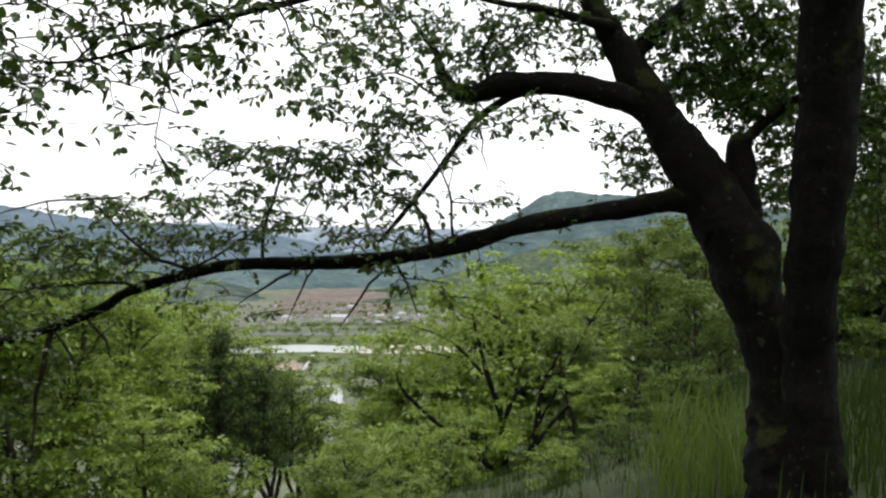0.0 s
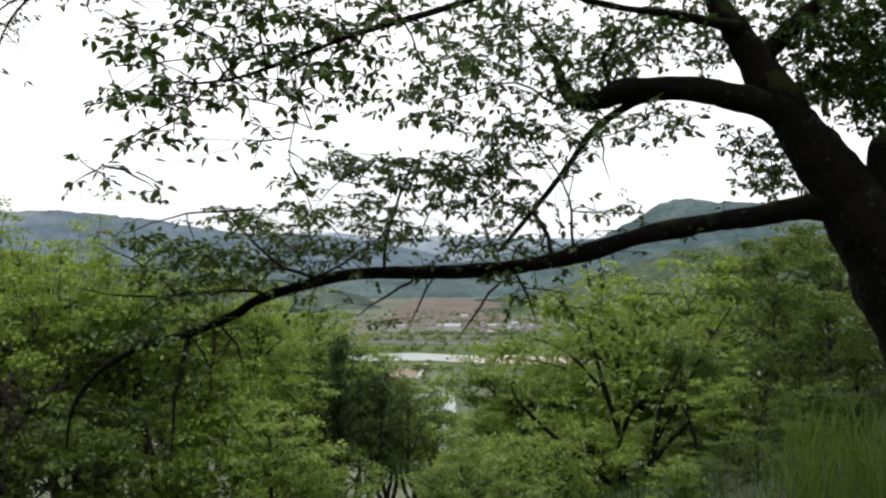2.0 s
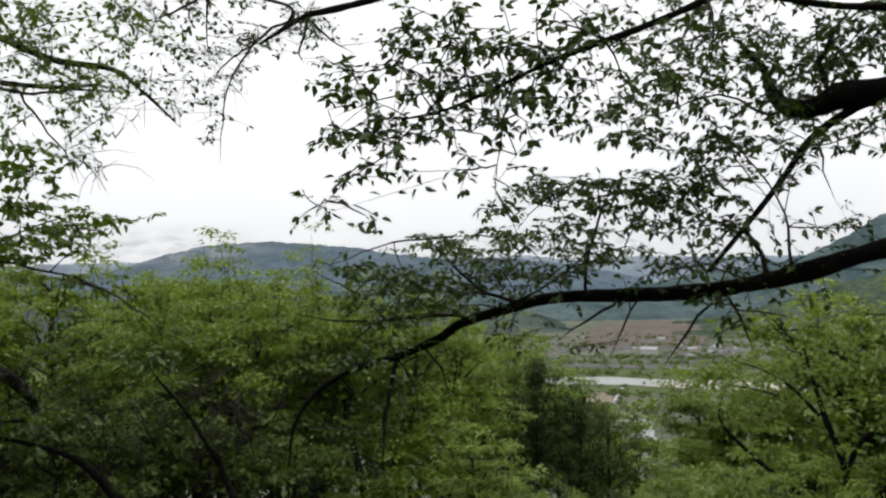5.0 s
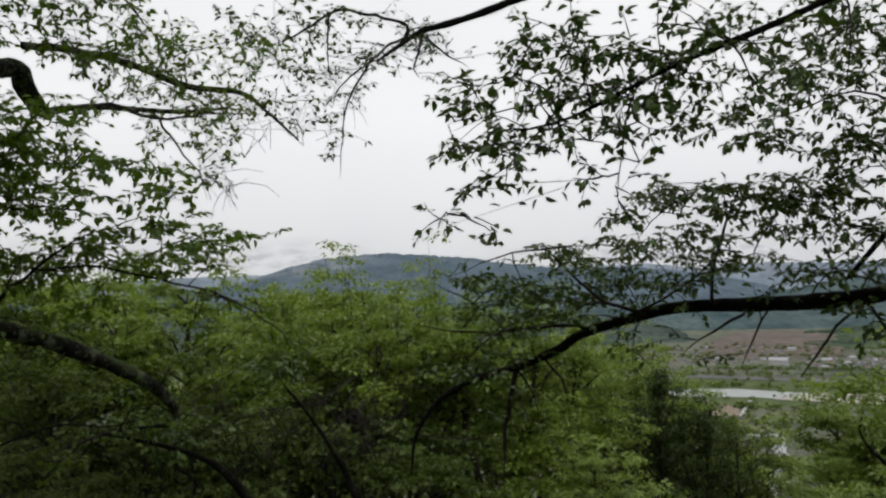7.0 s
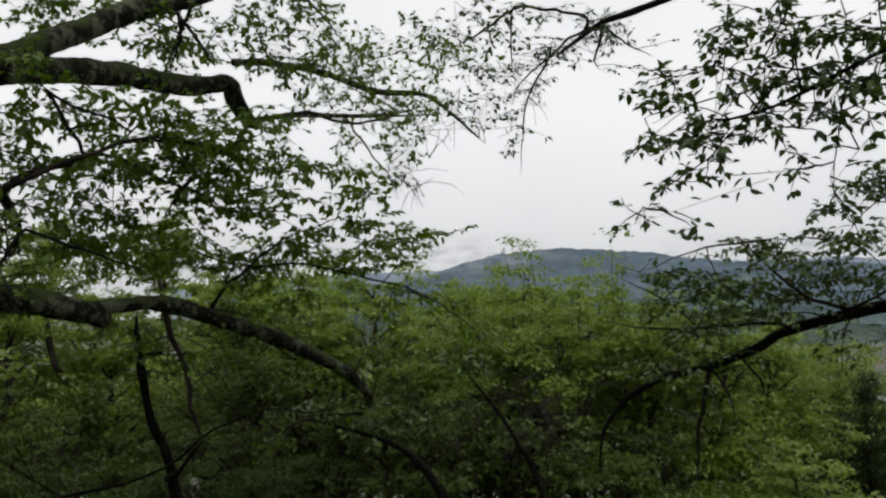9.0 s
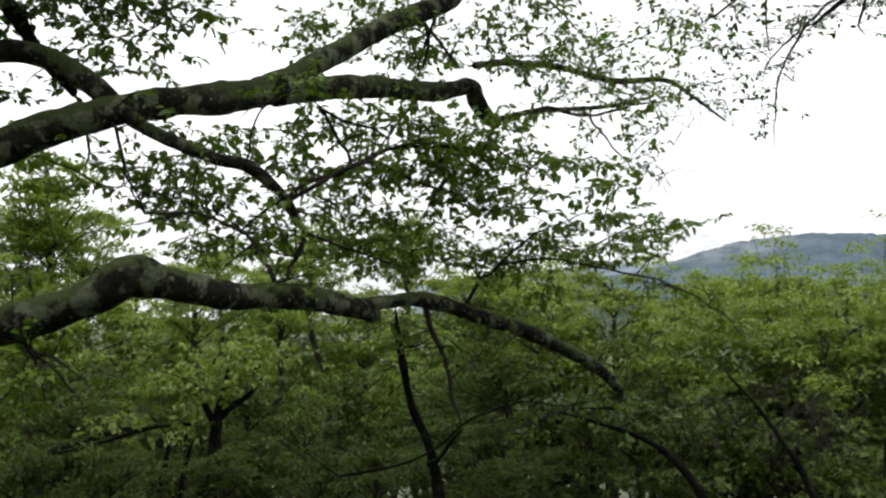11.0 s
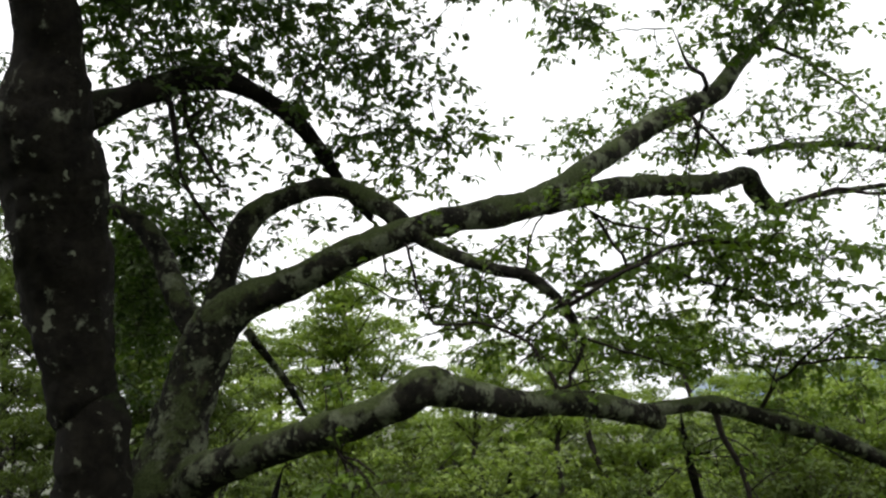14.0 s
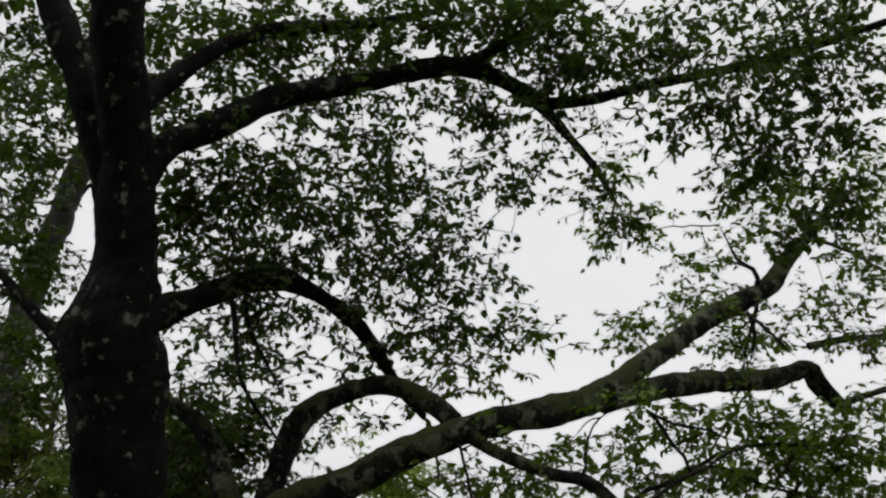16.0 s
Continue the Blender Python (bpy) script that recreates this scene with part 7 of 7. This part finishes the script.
# leaf layers out of view overhead, added to keep sky light off
for k in range(46):
    tree_c.pad((rng.uniform(-8, 1), rng.uniform(-5, 4), rng.uniform(8.2, 10)), 0.9, 0.4, 90, 0.085)
tree_c.finish()


# ---- near tree D ----
tree_d = Tree(BARK_PALE, "leaning tree with pale grey bark")
tree_d.limb("trunk", [(-13.17, -5.64, -1.71, 0.397), (-13.17, -5.64, 1.68, 0.308), (-13.08, -5.62, 3.18, 0.271), (-12.92, -5.51, 4.47, 0.252), (-12.69, -5.35, 5.56, 0.224), (-12.44, -5.16, 6.51, 0.215), (-12.16, -4.88, 7.37, 0.205), (-11.83, -4.59, 8.23, 0.187), (-11.35, -4.18, 9.23, 0.140), (-10.79, -3.76, 10.18, 0.093)])
tree_d.twig([(-12.16, -4.88, 7.37, 0.0653), (-12.00, -4.43, 8.02, 0.0467), (-11.97, -3.94, 8.35, 0.0280)])
tree_d.pad((-11.25, -5.03, 7.88), 0.96, 0.58, 933, 0.085)
tree_d.pad((-11.00, -4.28, 8.77), 0.96, 0.58, 933, 0.085)
tree_d.pad((-10.53, -5.22, 8.89), 0.85, 0.58, 830, 0.085)
tree_d.pad((-10.42, -3.64, 9.88), 0.96, 0.58, 933, 0.085)
tree_d.pad((-11.49, -5.70, 6.82), 0.85, 0.58, 830, 0.085)
tree_d.pad((-12.02, -4.70, 6.54), 0.75, 0.39, 484, 0.085)
tree_d.finish()


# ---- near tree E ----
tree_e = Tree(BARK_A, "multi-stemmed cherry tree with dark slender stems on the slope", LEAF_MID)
tree_e.limb("trunk", [(1.77, 18.69, -5.40, 0.147), (1.74, 19.02, -4.45, 0.133), (1.52, 19.21, -3.85, 0.100), (1.45, 19.50, -2.70, 0.080), (1.15, 19.70, -1.78, 0.067), (0.96, 19.81, -1.10, 0.047), (0.74, 19.92, -0.13, 0.027)])
tree_e.limb("stem", [(1.76, 18.90, -4.81, 0.107), (1.98, 19.12, -4.01, 0.087), (2.31, 19.40, -2.79, 0.067), (2.44, 19.53, -2.06, 0.053), (2.91, 19.62, -1.04, 0.027)])
tree_e.limb("limb", [(1.66, 19.02, -4.46, 0.080), (1.12, 19.25, -3.81, 0.067), (0.32, 19.45, -3.16, 0.053), (-0.51, 19.59, -2.52, 0.047), (-1.11, 19.70, -1.82, 0.033), (-1.06, 19.79, -1.27, 0.020)])
tree_e.limb("limb", [(2.02, 19.14, -3.95, 0.067), (2.36, 19.30, -3.17, 0.053), (3.00, 19.38, -2.44, 0.047), (3.40, 19.37, -2.15, 0.027)])
tree_e.limb("limb", [(1.46, 19.47, -2.83, 0.060), (1.89, 19.60, -2.02, 0.053), (2.63, 19.58, -1.62, 0.040), (3.67, 19.42, -1.54, 0.020)])
tree_e.limb("limb", [(1.01, 19.73, -1.64, 0.047), (0.53, 19.83, -1.11, 0.040), (-0.03, 19.88, -0.70, 0.027), (-0.81, 19.90, -0.43, 0.013)])
tree_e.limb("limb", [(2.20, 19.35, -3.05, 0.047), (2.89, 19.50, -1.84, 0.033), (3.57, 19.58, -0.48, 0.027), (4.09, 19.54, 0.35, 0.013)])
tree_e.pad((0.32, 19.90, -0.56), 1.42, 0.50, 853, 0.085)
tree_e.pad((1.98, 19.83, -0.25), 1.73, 0.57, 1192, 0.085)
tree_e.pad((3.57, 19.58, -0.48), 1.42, 0.57, 975, 0.085)
tree_e.pad((-0.52, 19.75, -1.68), 1.26, 0.43, 650, 0.085)
tree_e.pad((2.89, 19.53, -1.71), 1.42, 0.43, 731, 0.085)
tree_e.pad((0.88, 19.80, -1.24), 1.26, 0.43, 650, 0.085)
tree_e.pad((-1.09, 19.80, -1.13), 0.79, 0.36, 338, 0.085)
tree_e.finish()


# ---- near tree F ----
tree_f = Tree(BARK_A, "shaded young cherry with bare crooked stems", LEAF_DULL)
tree_f.limb("trunk", [(-6.94, 3.49, -2.58, 0.097), (-6.94, 3.49, -0.92, 0.075), (-7.08, 3.58, -0.34, 0.060), (-7.20, 3.55, 0.08, 0.045), (-7.31, 3.45, 0.41, 0.039), (-7.39, 3.41, 0.79, 0.041), (-7.43, 3.38, 1.14, 0.034), (-7.45, 3.37, 1.42, 0.005)])
tree_f.limb("limb", [(-7.06, 3.47, -0.10, 0.029), (-6.91, 3.50, -0.03, 0.026), (-6.76, 3.56, 0.15, 0.017), (-6.62, 3.61, 0.29, 0.003)])
tree_f.limb("limb", [(-7.42, 3.40, 1.02, 0.019), (-7.32, 3.57, 1.04, 0.013), (-7.25, 3.70, 1.14, 0.002)])
tree_f.limb("limb", [(-7.19, 2.59, -0.11, 0.013), (-6.92, 3.04, -0.03, 0.013), (-6.72, 3.36, 0.11, 0.012), (-6.59, 3.56, 0.31, 0.011), (-6.49, 3.72, 0.41, 0.010), (-6.27, 4.08, 0.52, 0.008), (-6.08, 4.40, 0.47, 0.007), (-5.82, 4.83, 0.55, 0.002)])
tree_f.pad((-7.46, 3.34, 1.25), 0.51, 0.17, 219, 0.07)
tree_f.pad((-7.29, 3.62, 1.06), 0.45, 0.14, 160, 0.07)
tree_f.bare((-8.61, 0.82, 1.08), 0.45, 12)
tree_f.bare((-7.13, 3.83, 0.13), 0.45, 12)
tree_f.bare((-6.87, 4.34, 0.21), 0.45, 12)
tree_f.bare((-7.66, 2.82, -0.05), 0.45, 12)
tree_f.bare((-7.21, 3.59, 0.82), 0.45, 12)
tree_f.finish()


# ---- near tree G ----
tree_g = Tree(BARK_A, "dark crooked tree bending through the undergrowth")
tree_g.limb("trunk", [(-5.22, 5.35, -2.64, 0.083), (-5.22, 5.35, -0.97, 0.065), (-5.39, 5.41, -0.44, 0.050), (-5.60, 5.32, -0.12, 0.040), (-5.81, 5.17, 0.08, 0.029), (-6.17, 4.83, 0.26, 0.015), (-6.48, 4.48, 0.38, 0.003)])
tree_g.limb("limb", [(-4.82, 6.26, -0.55, 0.038), (-4.98, 6.27, -0.25, 0.032), (-5.03, 6.20, -0.06, 0.029), (-5.24, 6.18, 0.20, 0.022), (-5.36, 6.08, 0.44, 0.018), (-5.51, 6.03, 0.60, 0.012), (-5.61, 5.95, 0.79, 0.003)])
tree_g.pad((-6.51, 4.78, 0.43), 0.51, 0.15, 164, 0.07)
tree_g.pad((-5.51, 5.86, 0.83), 0.51, 0.17, 196, 0.07)
tree_g.pad((-6.14, 5.15, 0.21), 0.51, 0.15, 164, 0.07)
tree_g.bare((-5.48, 6.42, 0.51), 0.55, 22)
tree_g.bare((-5.18, 6.61, 0.27), 0.55, 22)
tree_g.bare((-5.56, 6.16, 0.20), 0.55, 22)
tree_g.bare((-4.88, 6.57, 0.01), 0.55, 22)
tree_g.bare((-5.82, 5.79, 0.02), 0.55, 22)
tree_g.bare((-5.28, 6.34, -0.10), 0.55, 22)
tree_g.bare((-4.88, 7.00, 0.47), 0.55, 22)
tree_g.bare((-6.08, 5.73, 0.35), 0.55, 22)
tree_g.finish()


# ---- near tree H ----
tree_h = Tree(BARK_A, "slim dark trunk standing in the wood", LEAF_MID)
tree_h.limb("trunk", [(-9.54, 2.01, -2.65, 0.146), (-9.54, 2.01, -1.41, 0.114), (-9.73, 2.07, -0.68, 0.086), (-9.82, 2.12, -0.17, 0.076), (-9.87, 2.18, 0.20, 0.060), (-9.88, 2.28, 0.57, 0.034), (-9.89, 2.36, 0.91, 0.005)])
tree_h.limb("limb", [(-9.85, 2.16, 0.03, 0.046), (-9.93, 2.02, 0.38, 0.034), (-9.97, 1.94, 0.59, 0.006)])
tree_h.limb("limb", [(-10.12, 0.47, -0.06, 0.020), (-10.07, 0.98, 0.02, 0.026), (-10.01, 1.51, 0.13, 0.034), (-9.87, 2.11, 0.10, 0.010)])
tree_h.limb("limb", [(-10.80, 0.43, -0.16, 0.041), (-10.64, 0.74, -0.06, 0.038), (-10.47, 1.05, 0.04, 0.034), (-10.31, 1.36, 0.09, 0.028), (-10.20, 1.57, 0.12, 0.004)])
tree_h.limb("limb", [(-9.91, 2.14, 0.10, 0.055), (-9.81, 2.31, 0.28, 0.041), (-9.71, 2.50, 0.42, 0.031), (-9.62, 2.65, 0.59, 0.005)])
tree_h.limb("stem", [(-11.44, -0.67, -1.53, 0.076), (-11.39, -0.67, -0.71, 0.069), (-11.34, -0.64, -0.09, 0.055), (-11.24, -0.51, 0.52, 0.045), (-11.17, -0.41, 0.86, 0.008)])
tree_h.limb("stem", [(-10.55, 1.54, -1.72, 0.046), (-10.47, 1.59, -0.88, 0.039), (-10.38, 1.70, -0.25, 0.032), (-10.33, 1.75, 0.09, 0.005)])
tree_h.limb("stem", [(-10.43, 1.78, -1.73, 0.042), (-10.36, 1.81, -0.89, 0.035), (-10.29, 1.89, -0.41, 0.028), (-10.22, 1.98, -0.06, 0.004)])
tree_h.pad((-9.98, 1.94, 0.65), 0.71, 0.21, 731, 0.07)
tree_h.pad((-9.83, 2.56, 0.90), 0.71, 0.21, 731, 0.07)
tree_h.pad((-9.71, 2.05, 0.47), 0.42, 0.16, 170, 0.07)
tree_h.pad((-9.48, 2.47, 0.65), 0.42, 0.16, 170, 0.07)
tree_h.pad((-9.85, 1.80, 0.14), 0.42, 0.16, 170, 0.07)
tree_h.pad((-10.25, 1.02, 0.19), 0.42, 0.16, 170, 0.07)
tree_h.finish()
